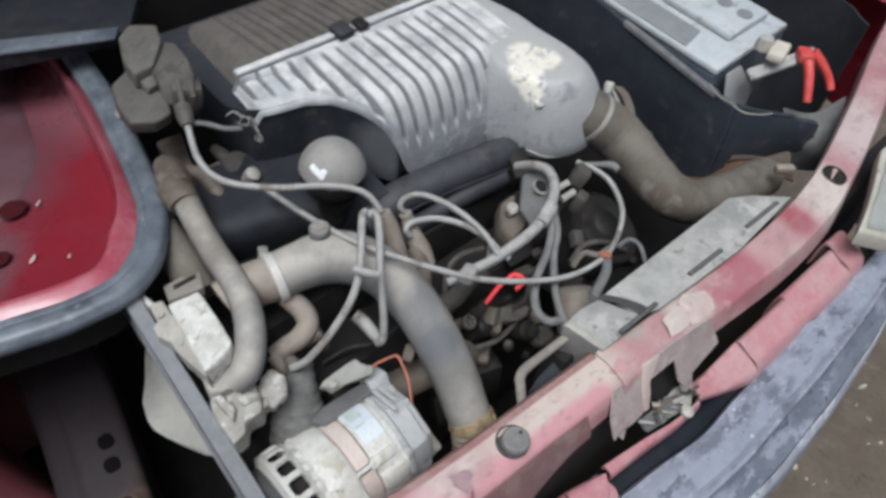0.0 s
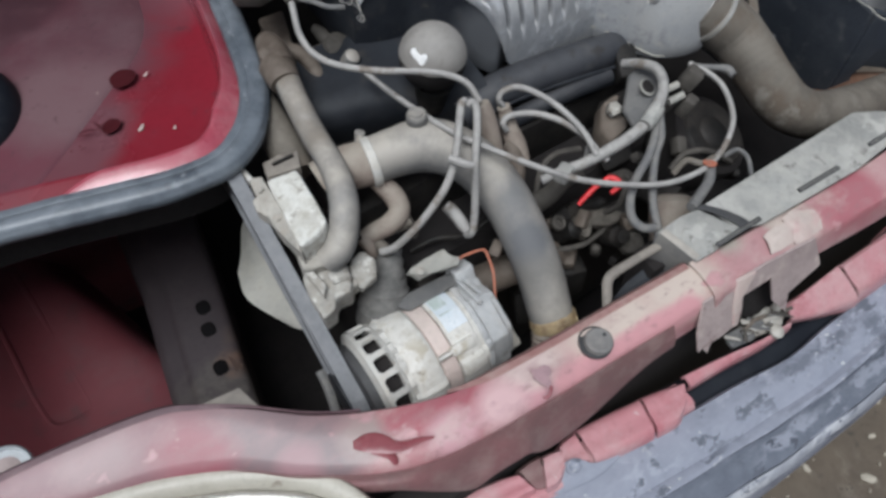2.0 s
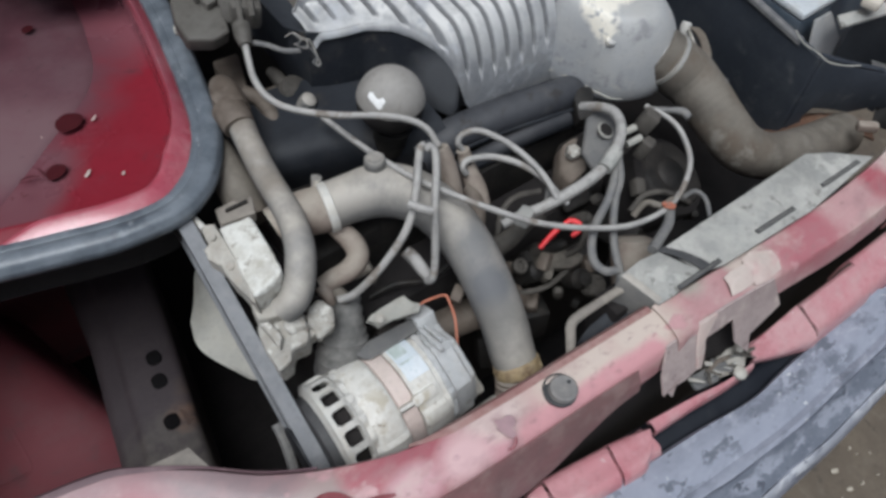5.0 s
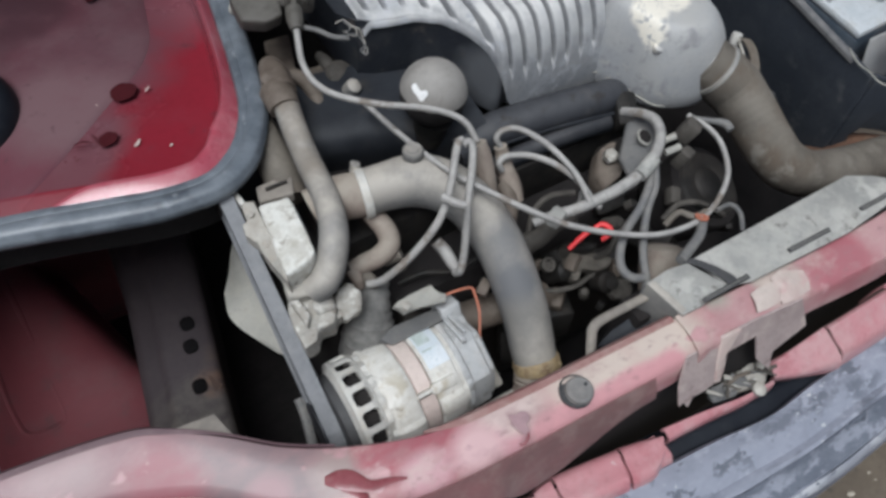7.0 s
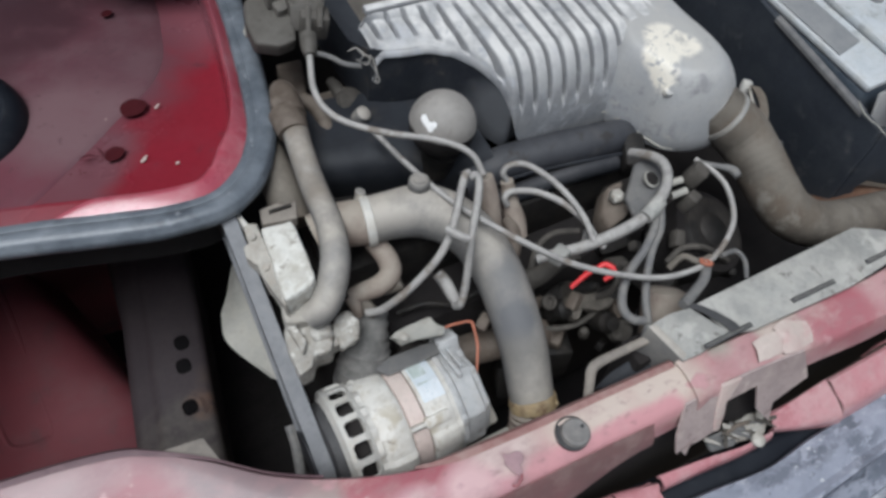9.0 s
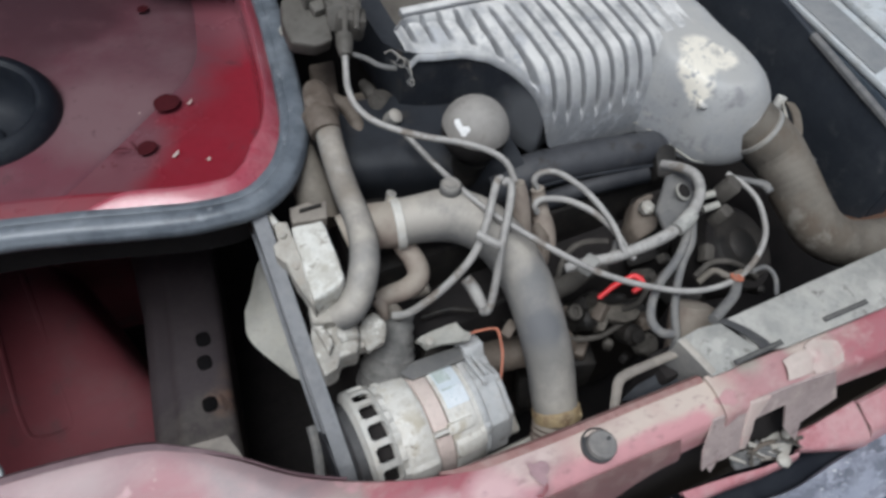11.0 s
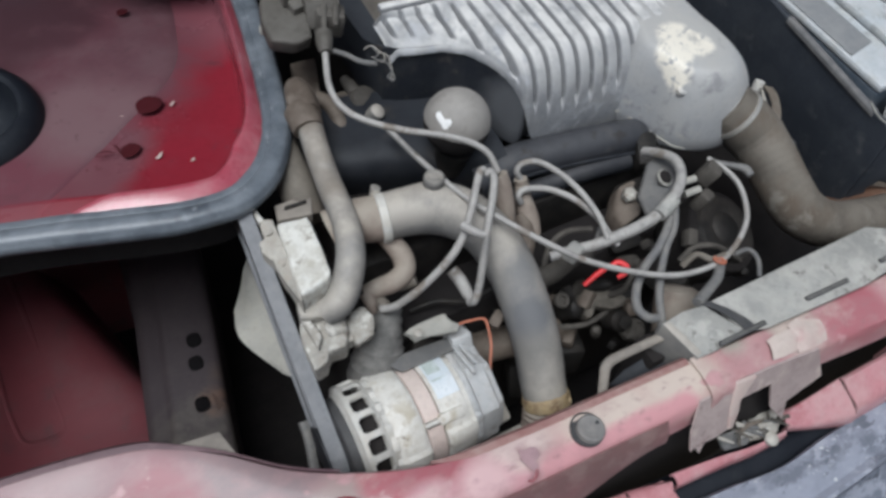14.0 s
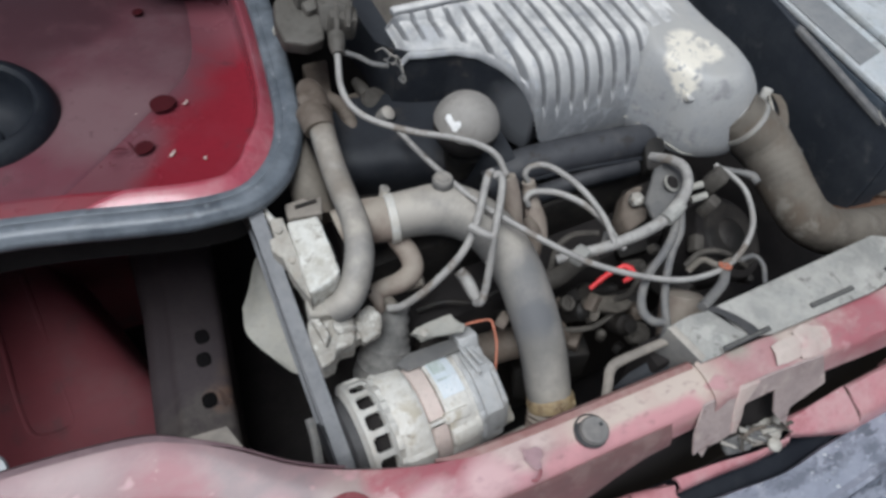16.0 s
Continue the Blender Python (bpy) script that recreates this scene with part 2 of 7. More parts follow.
    alu_dirty=worn("dirty_cast_aluminium", (0.34, 0.325, 0.29), (0.45, 0.43, 0.385), (0.36, 0.32, 0.27), 0.45, 0.7, 0.1, 30, 0.6, 150),
    pump_cast=worn("pale_grimy_casting", (0.30, 0.285, 0.255), (0.42, 0.405, 0.365), (0.27, 0.24, 0.20), 0.45, 0.7, 0.1, 45, 0.6, 150, layers=((70, 0.54, 0.60, (0.58, 0.565, 0.52)), (50, 0.58, 0.64, (0.16, 0.135, 0.11)))),
    block_white=worn("corroded_white_casting", (0.60, 0.595, 0.55), (0.68, 0.675, 0.63), (0.42, 0.39, 0.33), 0.35, 0.75, 0.0, 45, 0.9, 140, layers=((30, 0.50, 0.60, (0.44, 0.42, 0.365)), (70, 0.54, 0.60, (0.50, 0.485, 0.44)), (100, 0.56, 0.62, (0.27, 0.24, 0.20)))),
    alt_body=worn("alternator_cream_metal", (0.60, 0.585, 0.54), (0.68, 0.665, 0.62), (0.48, 0.445, 0.38), 0.35, 0.6, 0.05, 25, 0.4, layers=((45, 0.54, 0.62, (0.46, 0.42, 0.34)), (80, 0.62, 0.67, (0.30, 0.26, 0.21)))),
    alt_band=worn("alternator_pink_band", (0.60, 0.50, 0.455), (0.66, 0.57, 0.52), (0.58, 0.51, 0.45), 0.3, 0.6, 0.1, 25, 0.3),
    alt_rear=worn("alternator_grey_rear", (0.40, 0.41, 0.415), (0.48, 0.485, 0.48), (0.42, 0.39, 0.35), 0.3, 0.6, 0.05, 25, 0.25, layers=((60, 0.58, 0.65, (0.28, 0.27, 0.25)),)),
    label_white=worn("worn_foil_label", (0.62, 0.68, 0.72), (0.74, 0.77, 0.79), (0.5, 0.5, 0.48), 0.2, 0.35, 0.1, 40, 0.05, layers=((120, 0.56, 0.62, (0.46, 0.56, 0.60)),)),
    label_green=worn("label_print", (0.42, 0.49, 0.46), (0.50, 0.55, 0.53), (0.55, 0.58, 0.58), 0.4, 0.5, 0, 60, 0.05, layers=((90, 0.50, 0.56, (0.62, 0.68, 0.71)), (130, 0.52, 0.58, (0.20, 0.26, 0.23)))),
    belt=worn("grey_belt", (0.175, 0.18, 0.19), (0.21, 0.215, 0.225), (0.25, 0.25, 0.25), 0.3, 0.6, 0, 30, 0.2),
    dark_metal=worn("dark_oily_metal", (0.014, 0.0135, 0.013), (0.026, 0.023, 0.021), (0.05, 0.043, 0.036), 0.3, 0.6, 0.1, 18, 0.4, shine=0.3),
    # near-black stand-in for the deep shade in the bay
    void=worn("shade_black_metal", (0.018, 0.016, 0.016), (0.027, 0.024, 0.023), None, 0, 0.9, 0, 12, 0.3, shine=0.2),
    rust=worn("rusty_metal", (0.10, 0.050, 0.030), (0.145, 0.078, 0.048), (0.17, 0.125, 0.092), 0.3, 0.85, 0.1, 30, 0.5),
    brown_metal=worn("brown_pipe", (0.10, 0.078, 0.062), (0.145, 0.118, 0.095), (0.20, 0.172, 0.142), 0.4, 0.7, 0.1, 20, 0.3),
    steel=worn("bright_steel", (0.62, 0.60, 0.55), (0.70, 0.68, 0.63), (0.5, 0.46, 0.39), 0.3, 0.4, 0.7, 40, 0.15),
    brass=worn("brass_clamp", (0.44, 0.33, 0.18), (0.38, 0.29, 0.17), (0.46, 0.39, 0.28), 0.4, 0.55, 0.2, 40, 0.3, layers=((90, 0.52, 0.6, (0.22, 0.15, 0.09)),)),
    sphere=worn("dusty_grey_sphere", (0.185, 0.175, 0.163), (0.24, 0.226, 0.21), (0.30, 0.283, 0.258), 0.5, 0.7, 0, 14, 0.2, settle=(0.30, 0.285, 0.265), layers=((60, 0.60, 0.66, (0.16, 0.13, 0.11)), (24, 0.55, 0.70, (0.24, 0.23, 0.215)))),
    white_paint=worn("white_paint_dab", (0.8, 0.8, 0.79), (0.75, 0.75, 0.74), None, 0, 0.6, 0, 40, 0.1),
    shroud=worn("dusty_grey_shroud", (0.25, 0.25, 0.235), (0.32, 0.32, 0.30), (0.42, 0.405, 0.37), 0.5, 0.75, 0, 18, 0.25, layers=((30, 0.50, 0.58, (0.44, 0.43, 0.40)), (55, 0.58, 0.64, (0.17, 0.165, 0.15)))),
    shield=worn("dusty_cream_shield", (0.29, 0.285, 0.255), (0.34, 0.332, 0.30), (0.38, 0.36, 0.31), 0.4, 0.7, 0, 20, 0.2),
    rail_rust=worn("dark_rail_rust", (0.045, 0.026, 0.019), (0.065, 0.036, 0.025), (0.03, 0.02, 0.016), 0.4, 0.85, 0, 60, 0.5),
    # base tone lowered for the tray's shade; the front blot is pale dust
    rail=worn("grimy_shaded_red_rail", (0.028, 0.021, 0.024), (0.036, 0.027, 0.030), (0.048, 0.038, 0.038), 0.3, 0.7, 0, 12, 0.2, 160, 0, None, (1, 1, 1), (((0.02, 0.53, 0.475), 0.13, (0.085, 0.076, 0.066)), ((0.059, 0.593, 0.472), 0.035, (0.11, 0.062, 0.04)), ((0.077, 0.633, 0.472), 0.03, (0.05, 0.036, 0.032))), 45.0, 0.14),
    buffer_rubber=worn("dusty_buffer_rubber", (0.17, 0.165, 0.16), (0.21, 0.20, 0.19), (0.27, 0.25, 0.23), 0.4, 0.75, 0, 40, 0.3),
    # black for the unlit depth of holes
    hole_black=worn("unlit_hole_black", (0.007, 0.0066, 0.007), (0.009, 0.0085, 0.009), None, 0, 1.0, 0, 30, 0.0, shine=0.0),
    bright_red=worn("bright_red_plastic", (0.75, 0.03, 0.035), (0.65, 0.03, 0.035), None, 0, 0.4, 0, 40, 0.02),
    red_tool=worn("red_handles", (0.60, 0.06, 0.055), (0.52, 0.06, 0.05), (0.5, 0.22, 0.2), 0.25, 0.45, 0, 40, 0.05),
    battery=worn("dusty_battery_case", (0.42, 0.45, 0.47), (0.50, 0.525, 0.54), (0.40, 0.395, 0.37), 0.4, 0.5, 0, 14, 0.1, layers=((30, 0.55, 0.63, (0.28, 0.29, 0.29)),)),
    battery_side=worn("blue_grey_case", (0.045, 0.06, 0.08), (0.06, 0.078, 0.10), (0.10, 0.11, 0.12), 0.35, 0.55, 0, 14, 0.12),
    dull_pale=worn("dull_pale_plastic", (0.24, 0.245, 0.25), (0.29, 0.29, 0.29), (0.33, 0.32, 0.30), 0.4, 0.7, 0, 20, 0.2),
    battery_grey=worn("grey_battery_label", (0.19, 0.198, 0.205), (0.23, 0.236, 0.24), (0.29, 0.29, 0.285), 0.35, 0.55, 0, 14, 0.1),
    coil_pale=worn("pale_dusty_plastic", (0.098, 0.092, 0.081), (0.125, 0.117, 0.103), (0.17, 0.158, 0.138), 0.4, 0.75, 0, 26, 0.25, layers=((40, 0.54, 0.64, (0.08, 0.072, 0.06)),)),
    rear_rib=worn("brown_rear_ribs", (0.095, 0.086, 0.076), (0.125, 0.114, 0.10), (0.165, 0.15, 0.13), 0.45, 0.75, 0, 15, 0.25, layers=((12, 0.5, 0.7, (0.19, 0.175, 0.155)),)),
    beige=worn("dusty_beige_plastic", (0.062, 0.057, 0.050), (0.080, 0.074, 0.065), (0.11, 0.10, 0.088), 0.4, 0.7, 0, 22, 0.25, settle=(0.10, 0.093, 0.082), layers=((50, 0.54, 0.62, (0.055, 0.05, 0.042)),)),
    copper=worn("orange_wire", (0.50, 0.17, 0.10), (0.42, 0.15, 0.09), (0.35, 0.24, 0.19), 0.3, 0.6, 0, 50, 0.1),
    lamp_rim=worn("yellowed_lamp_rim", (0.42, 0.395, 0.335), (0.48, 0.455, 0.39), (0.33, 0.30, 0.24), 0.35, 0.45, 0, 14, 0.12, layers=((40, 0.58, 0.64, (0.22, 0.19, 0.15)),)),
    bowl=worn("black_rubber_cup", (0.008, 0.010, 0.015), (0.014, 0.017, 0.023), (0.032, 0.036, 0.04), 0.25, 0.55, 0, 14, 0.12, shine=0.25),
    ground=worn("brown_wet_dirt", (0.095, 0.074, 0.054), (0.125, 0.10, 0.073), (0.075, 0.06, 0.045), 0.4, 0.7, 0, 5, 0.6, 60, layers=((14, 0.52, 0.62, (0.145, 0.12, 0.092)), (40, 0.58, 0.64, (0.06, 0.05, 0.04)))),
    pebble=worn("pale_pebble", (0.42, 0.38, 0.31), (0.50, 0.46, 0.38), None, 0, 0.85, 0, 60, 0.3),
    mauve_stain=worn("mauve_primer_stain", (0.30, 0.20, 0.215), (0.36, 0.235, 0.25), (0.42, 0.27, 0.285), 0.4, 0.5, 0, 40, 0.05),
    stain=worn("dark_red_oil_stain", (0.22, 0.055, 0.065), (0.27, 0.085, 0.095), (0.32, 0.17, 0.17), 0.25, 0.3, 0, 30, 0.05),
    grimy_light=worn("dusty_grimy_casting", (0.085, 0.076, 0.064), (0.13, 0.117, 0.10), (0.17, 0.15, 0.125), 0.35, 0.8, 0.05, 40, 0.6, shine=0.3, layers=((60, 0.54, 0.62, (0.04, 0.035, 0.03)),)),
    grimy=worn("grimy_casting", (0.07, 0.064, 0.056), (0.11, 0.10, 0.088), (0.05, 0.045, 0.04), 0.4, 0.75, 0.05, 26, 0.5, shine=0.3),
    lock_plate=worn("dusty_pink_lock_plate", (0.32, 0.255, 0.245), (0.38, 0.31, 0.295), (0.27, 0.225, 0.215), 0.45, 0.6, 0, 16, 0.2, layers=((30, 0.52, 0.62, (0.48, 0.40, 0.365)), (48, 0.56, 0.63, (0.20, 0.145, 0.14)))),
    # dark rear blots paint the bonnet's reflection; pinkish one by the seal, the sky's
    tray_paint=worn("red_tray_paint_and_reflection", (0.215, 0.017, 0.030), (0.185, 0.017, 0.028), (0.205, 0.03, 0.044), 0.25, 0.24, 0, 6, 0.02, 120, 0.6, None, (1, 1, 1), (((0.235, 1.03, 0.75), 0.13, (0.20, 0.068, 0.085), 1), ((0.050, 0.808, 0.752), 0.066, (0.150, 0.072, 0.084), 1), ((0.012, 0.775, 0.752), 0.075, (0.150, 0.066, 0.078), 1), ((0.063, 0.958, 0.76), 0.20, (0.125, 0.054, 0.067)), ((-0.025, 0.81, 0.755), 0.16, (0.14, 0.046, 0.06)), ((-0.077, 0.775, 0.755), 0.12, (0.14, 0.042, 0.056)), ((0.019, 1.307, 0.765), 0.30, (0.032, 0.011, 0.016), 1), ((-0.009, 1.116, 0.762), 0.12, (0.05, 0.02, 0.027), 1), ((0.088, 1.08, 0.762), 0.10, (0.07, 0.03, 0.038), 1), ((-0.108, 1.162, 0.765), 0.24, (0.032, 0.011, 0.016), 1), ((0.144, 1.229, 0.765), 0.19, (0.032, 0.011, 0.016), 1)), 5.0, 0.05),
    # the three dark rear blots put the bonnet's reflection into the dust tone
    shelf_dust_and_shade=worn("dusty_shaded_maroon_shelf", (0.118, 0.058, 0.070), (0.105, 0.040, 0.052), (0.155, 0.097, 0.108), 0.42, 0.34, 0, 6, 0.02, 120, 0.45, None, (1, 1, 1), (((-0.05, 0.80, 0.755), 0.15, (0.135, 0.045, 0.060), 1), ((0.04, 0.86, 0.755), 0.11, (0.165, 0.098, 0.108), 1), ((0.019, 1.307, 0.765), 0.30, (0.040, 0.014, 0.020), 1), ((-0.108, 1.162, 0.765), 0.24, (0.045, 0.018, 0.024), 1), ((0.0, 1.10, 0.762), 0.13, (0.066, 0.030, 0.038), 1)), 5.0, 0.05, layers=((26, 0.52, 0.72, (0.15, 0.075, 0.088)), (70, 0.60, 0.70, (0.085, 0.045, 0.052)))),
    edge_brown=worn("reddish_edge_grime", (0.24, 0.115, 0.105), (0.30, 0.17, 0.155), (0.36, 0.27, 0.24), 0.4, 0.6, 0, 16, 0.15),
    edge_mauve=worn("mauve_edge_film", (0.115, 0.068, 0.078), (0.15, 0.092, 0.102), (0.21, 0.145, 0.15), 0.35, 0.6, 0, 10, 0.1),
    boot_rubber=worn("dusty_boot_rubber", (0.10, 0.098, 0.092), (0.14, 0.136, 0.128), (0.22, 0.21, 0.195), 0.4, 0.75, 0, 30, 0.25),
    dull_dark=worn("dark_grey_metal", (0.045, 0.045, 0.047), (0.06, 0.06, 0.062), (0.085, 0.082, 0.08), 0.35, 0.65, 0.1, 20, 0.2),
    dull_plate=worn("dull_grey_plate", (0.10, 0.10, 0.10), (0.14, 0.138, 0.135), (0.19, 0.18, 0.165), 0.35, 0.7, 0, 20, 0.2),
    # paler than the tray walls: the lip's highlight is in this tone
    tray_lip=worn("highlight_tray_edge", (0.10, 0.10, 0.105), (0.14, 0.14, 0.142), (0.20, 0.195, 0.185), 0.4, 0.7, 0, 20, 0.2),
    tray_black=worn("dusty_black_tray", (0.024, 0.029, 0.038), (0.034, 0.040, 0.051), (0.050, 0.055, 0.063), 0.35, 0.6, 0, 8, 0.12, shine=0.4, layers=((30, 0.55, 0.66, (0.075, 0.078, 0.082)),)),
    bumper_edge=worn("chalky_bumper_edge", (0.30, 0.315, 0.36), (0.36, 0.375, 0.42), (0.24, 0.25, 0.29), 0.35, 0.7, 0, 26, 0.25, 110, layers=((44, 0.47, 0.54, (0.52, 0.53, 0.56)), (42, 0.58, 0.62, (0.13, 0.14, 0.17)))),
    hole_red=worn("dark_red_hole", (0.045, 0.007, 0.010), (0.055, 0.009, 0.012), None, 0, 0.9, 0, 30, 0.05, shine=0.1),
)
glass = bpy.data.materials.new("lamp_glass")
glass.use_nodes = True
gb = glass.node_tree.nodes["Principled BSDF"]
gb.inputs["Base Color"].default_value = (0.92, 0.94, 0.93, 1)
gb.inputs["Roughness"].default_value = 0.12
gb.inputs["Transmission Weight"].default_value = 0.75
M["glass"] = glass


# ---- builders ----
def thing(name, at, label, category, group="", kind=""):
    ob = new(name)
    ob.empty_display_size = 0.02
    ob.location = at
    return tagged(ob, label, category, group, kind)


def finish(bm, name, material, sharp=40):
    me = bpy.data.meshes.new(name)
    bmesh.ops.recalc_face_normals(bm, faces=bm.faces)
    bm.to_mesh(me)
    bm.free()
    for p in me.polygons:
        p.use_smooth = True
    me.set_sharp_from_angle(angle=radians(sharp))
    me.materials.append(M[material] if isinstance(material, str) else material)
    return me


def part(name, bm, material, parent, label="", sharp=40):
    ob = new(name, finish(bm, name, material, sharp))
    ob.parent = parent
    if parent.type == "EMPTY":
        ob.matrix_parent_inverse = Matrix.Translation(parent.location).inverted()
    return tagged(ob, label)


def single(name, bm, material, label, category, group="", kind="", sharp=40):
    return tagged(new(name, finish(bm, name, material, sharp)), label, category, group, kind)


def bm_new():
    return bmesh.new()


def glide(pts, sub=6):
    """Catmull-Rom points through the given ones."""
    p = [Vector(q) for q in pts]
    if len(p) < 3 or sub < 2:
        return p
    p = [2 * p[0] - p[1]] + p + [2 * p[-1] - p[-2]]
    out = []
    for i in range(1, len(p) - 2):
        for k in range(sub):
            t = k / sub
            a, b, c, d = p[i - 1], p[i], p[i + 1], p[i + 2]
            out.append(0.5 * ((2 * b) + (c - a) * t + (2 * a - 5 * b + 4 * c - d) * t * t + (3 * b - a - 3 * c + d) * t**3))
    return out + [p[-2]]


def loft(bm, rings, closed=True, caps=True):
    """Faces between rings of the same number of points."""
    vs = [[bm.verts.new(q) for q in ring] for ring in rings]
    n = len(rings[0])
    for a, b in zip(vs, vs[1:]):
        for i in range(n if closed else n - 1):
            j = (i + 1) % n
            bm.faces.new((a[i], a[j], b[j], b[i]))
    if caps and closed:
        bm.faces.new(vs[0])
        bm.faces.new(list(reversed(vs[-1])))
    return bm


def tube(pts, r, seg=14, sub=6, ripple=0.0, pitch=0.01, bm=None, flat=1.0, closed=False):
    """A bent pipe; r is one radius or one for each point; ripple makes a bellows."""
    bm = bm or bm_new()
    rr = r if isinstance(r, (list, tuple)) else [r] * len(pts)
    path = glide([(*p,) for p in pts], sub)
    radii = [v.x for v in glide([(q, 0, 0) for q in rr], sub)]
    if len(radii) != len(path):
        radii = [radii[0]] * len(path)
    if ripple:
        fine, fr, run = [], [], 0.0
        for i in range(len(path) - 1):
            d = (path[i + 1] - path[i]).length
            k = max(1, int(d / (pitch / 4)))
            for j in range(k):
                f = j / k
                fine.append(path[i].lerp(path[i + 1], f))
                fr.append(radii[i] * (1 - f) + radii[i + 1] * f + ripple * math.sin(2 * math.pi * (run + d * f) / pitch))
            run += d
        path, radii = fine + [path[-1]], fr + [radii[-1]]
    up, rings = None, []
    for i, p in enumerate(path):
        t = (path[min(i + 1, len(path) - 1)] - path[max(i - 1, 0)]).normalized()
        if up is None:
            up = t.orthogonal().normalized()
            if abs(t.z) < 0.95:
                up = (Vector((0, 0, 1)) - t * t.z).normalized()
        up = (up - t * up.dot(t)).normalized()
        side = t.cross(up)
        rings.append([p + radii[i] * (math.cos(2 * math.pi * k / seg) * side + flat * math.sin(2 * math.pi * k / seg) * up) for k in range(seg)])
    return loft(bm, rings)


def lathe(at, axis, profile, seg=32, bm=None, sweep=1.0):
    """A turned body: profile of (distance along the axis, radius)."""
    bm = bm or bm_new()
    a = Vector(axis).normalized()
    u = a.orthogonal().normalized()
    w = a.cross(u)
    rings = []
    for d, r in profile:
        rings.append([Vector(at) + a * d + max(r, 1e-4) * (math.cos(2 * math.pi * k / seg) * u + math.sin(2 * math.pi * k / seg) * w) for k in range(seg)])
    return loft(bm, rings)


def box(c, s, bevel=0.002, rot=(0, 0, 0), bm=None, seg=2):
    own = bm_new()
    bmesh.ops.create_cube(own, size=1.0, matrix=pose(*c, *rot) @ Matrix.Diagonal((*s, 1)))
    if bevel:
        bmesh.ops.bevel(own, geom=own.edges[:], offset=bevel, segments=seg, affect="EDGES", profile=0.5)
    return merged(bm, own)


def merged(bm, own):
    if bm is None:
        return own
    me = bpy.data.meshes.new("scrap")
    own.to_mesh(me)
    own.free()
    bm.from_mesh(me)
    bpy.data.meshes.remove(me)
    return bm


def slab(outline, depth, bevel=0.002, bm=None, seg=2):
    """A plate: an outline of points in space, thickened along the vector depth."""
    own = bm_new()
    d = Vector(depth)
    lo = [own.verts.new(Vector(p)) for p in outline]
    hi = [own.verts.new(Vector(p) + d) for p in outline]
    n = len(outline)
    own.faces.new(lo)
    own.faces.new(list(reversed(hi)))
    for i in range(n):
        own.faces.new((lo[i], hi[i], hi[(i + 1) % n], lo[(i + 1) % n]))
    bmesh.ops.recalc_face_normals(own, faces=own.faces)
    if bevel:
        bmesh.ops.bevel(own, geom=own.edges[:], offset=bevel, segments=seg, affect="EDGES", profile=0.5)
    return merged(bm, own)


def sheet(lines, thick=0.0015, sub=5, bm=None):
    """A bent panel through lines of points (all of the same length), with a thickness."""
    own = bm_new()
    cols = [glide(list(c), sub) for c in zip(*[glide(line, sub) for line in lines])]
    vs = [[own.verts.new(p) for p in c] for c in cols]
    for a, b in zip(vs, vs[1:]):
        for i in range(len(a) - 1):
            own.faces.new((a[i], a[i + 1], b[i + 1], b[i]))
    bmesh.ops.recalc_face_normals(own, faces=own.faces)
    if thick:
        bmesh.ops.solidify(own, geom=own.faces[:], thickness=thick)
    return merged(bm, own)


def disc_patch(at, normal, r, thick=0.0006, seed=0, n=28, rough=0.35, stretch=(1, 1)):
    """A thin uneven blot lying on a surface."""
    rnd = random.Random(seed)
    a = Vector(normal).normalized()
    u = a.orthogonal().normalized()
    w = a.cross(u)
    pts, ph = [], [rnd.uniform(0, 6) for _ in range(3)]
    for k in range(n):
        ang = 2 * math.pi * k / n
        rad = r * (1 + rough * (0.5 * math.sin(2 * ang + ph[0]) + 0.35 * math.sin(3 * ang + ph[1]) + 0.25 * math.sin(5 * ang + ph[2])))
        pts.append(Vector(at) + rad * (stretch[0] * math.cos(ang) * u + stretch[1] * math.sin(ang) * w))
    return slab(pts, a * thick, 0)


def ease(a, b, x):
    t = min(max((x - a) / (b - a), 0), 1)
    return t * t * (3 - 2 * t)


def rugged(outline, depth, amp=0.0022, cut=3, size=90.0, bevel=0.004):
    """A rough casting: a plate whose faces are broken up by noise."""
    bm = slab(outline, depth, bevel, seg=2)
    bmesh.ops.triangulate(bm, faces=bm.faces[:])
    for _ in range(cut):
        long = [e for e in bm.edges if e.calc_length() > 0.005]
        if long:
            bmesh.ops.subdivide_edges(bm, edges=long, cuts=1)
            bmesh.ops.triangulate(bm, faces=bm.faces[:])
    bm.normal_update()
    for v in bm.verts:
        n = noise.noise(v.co * size) + 0.5 * noise.noise(v.co * size * 2.7)
        v.co += v.normal * amp * n
    return bm


# ---- ground ----
def build_ground():
    bm = bm_new()
    n = 60
    xs = [math.copysign(abs(k / (n / 2)) ** 4 * 400, k) + 0.6 for k in range(-n // 2, n // 2 + 1)]
    vs = [[bm.verts.new((x, y - 0.6, 0.004 * noise.noise((x * 7, y * 7, 0)))) for y in xs] for x in xs]
    for a, b in zip(vs, vs[1:]):
        for i in range(n):
            bm.faces.new((a[i], a[i + 1], b[i + 1], b[i]))
    single("ground", bm, "ground", "brown damp packed dirt ground with grit", "ground", kind="structure")
    rnd = random.Random(5)
    bm = bm_new()
    for k in range(260):
        x, y = rnd.uniform(0.3, 2.0), rnd.uniform(-0.6, 0.25)
        s = rnd.uniform(0.002, 0.005) * (2.2 if rnd.random() < 0.08 else 1)
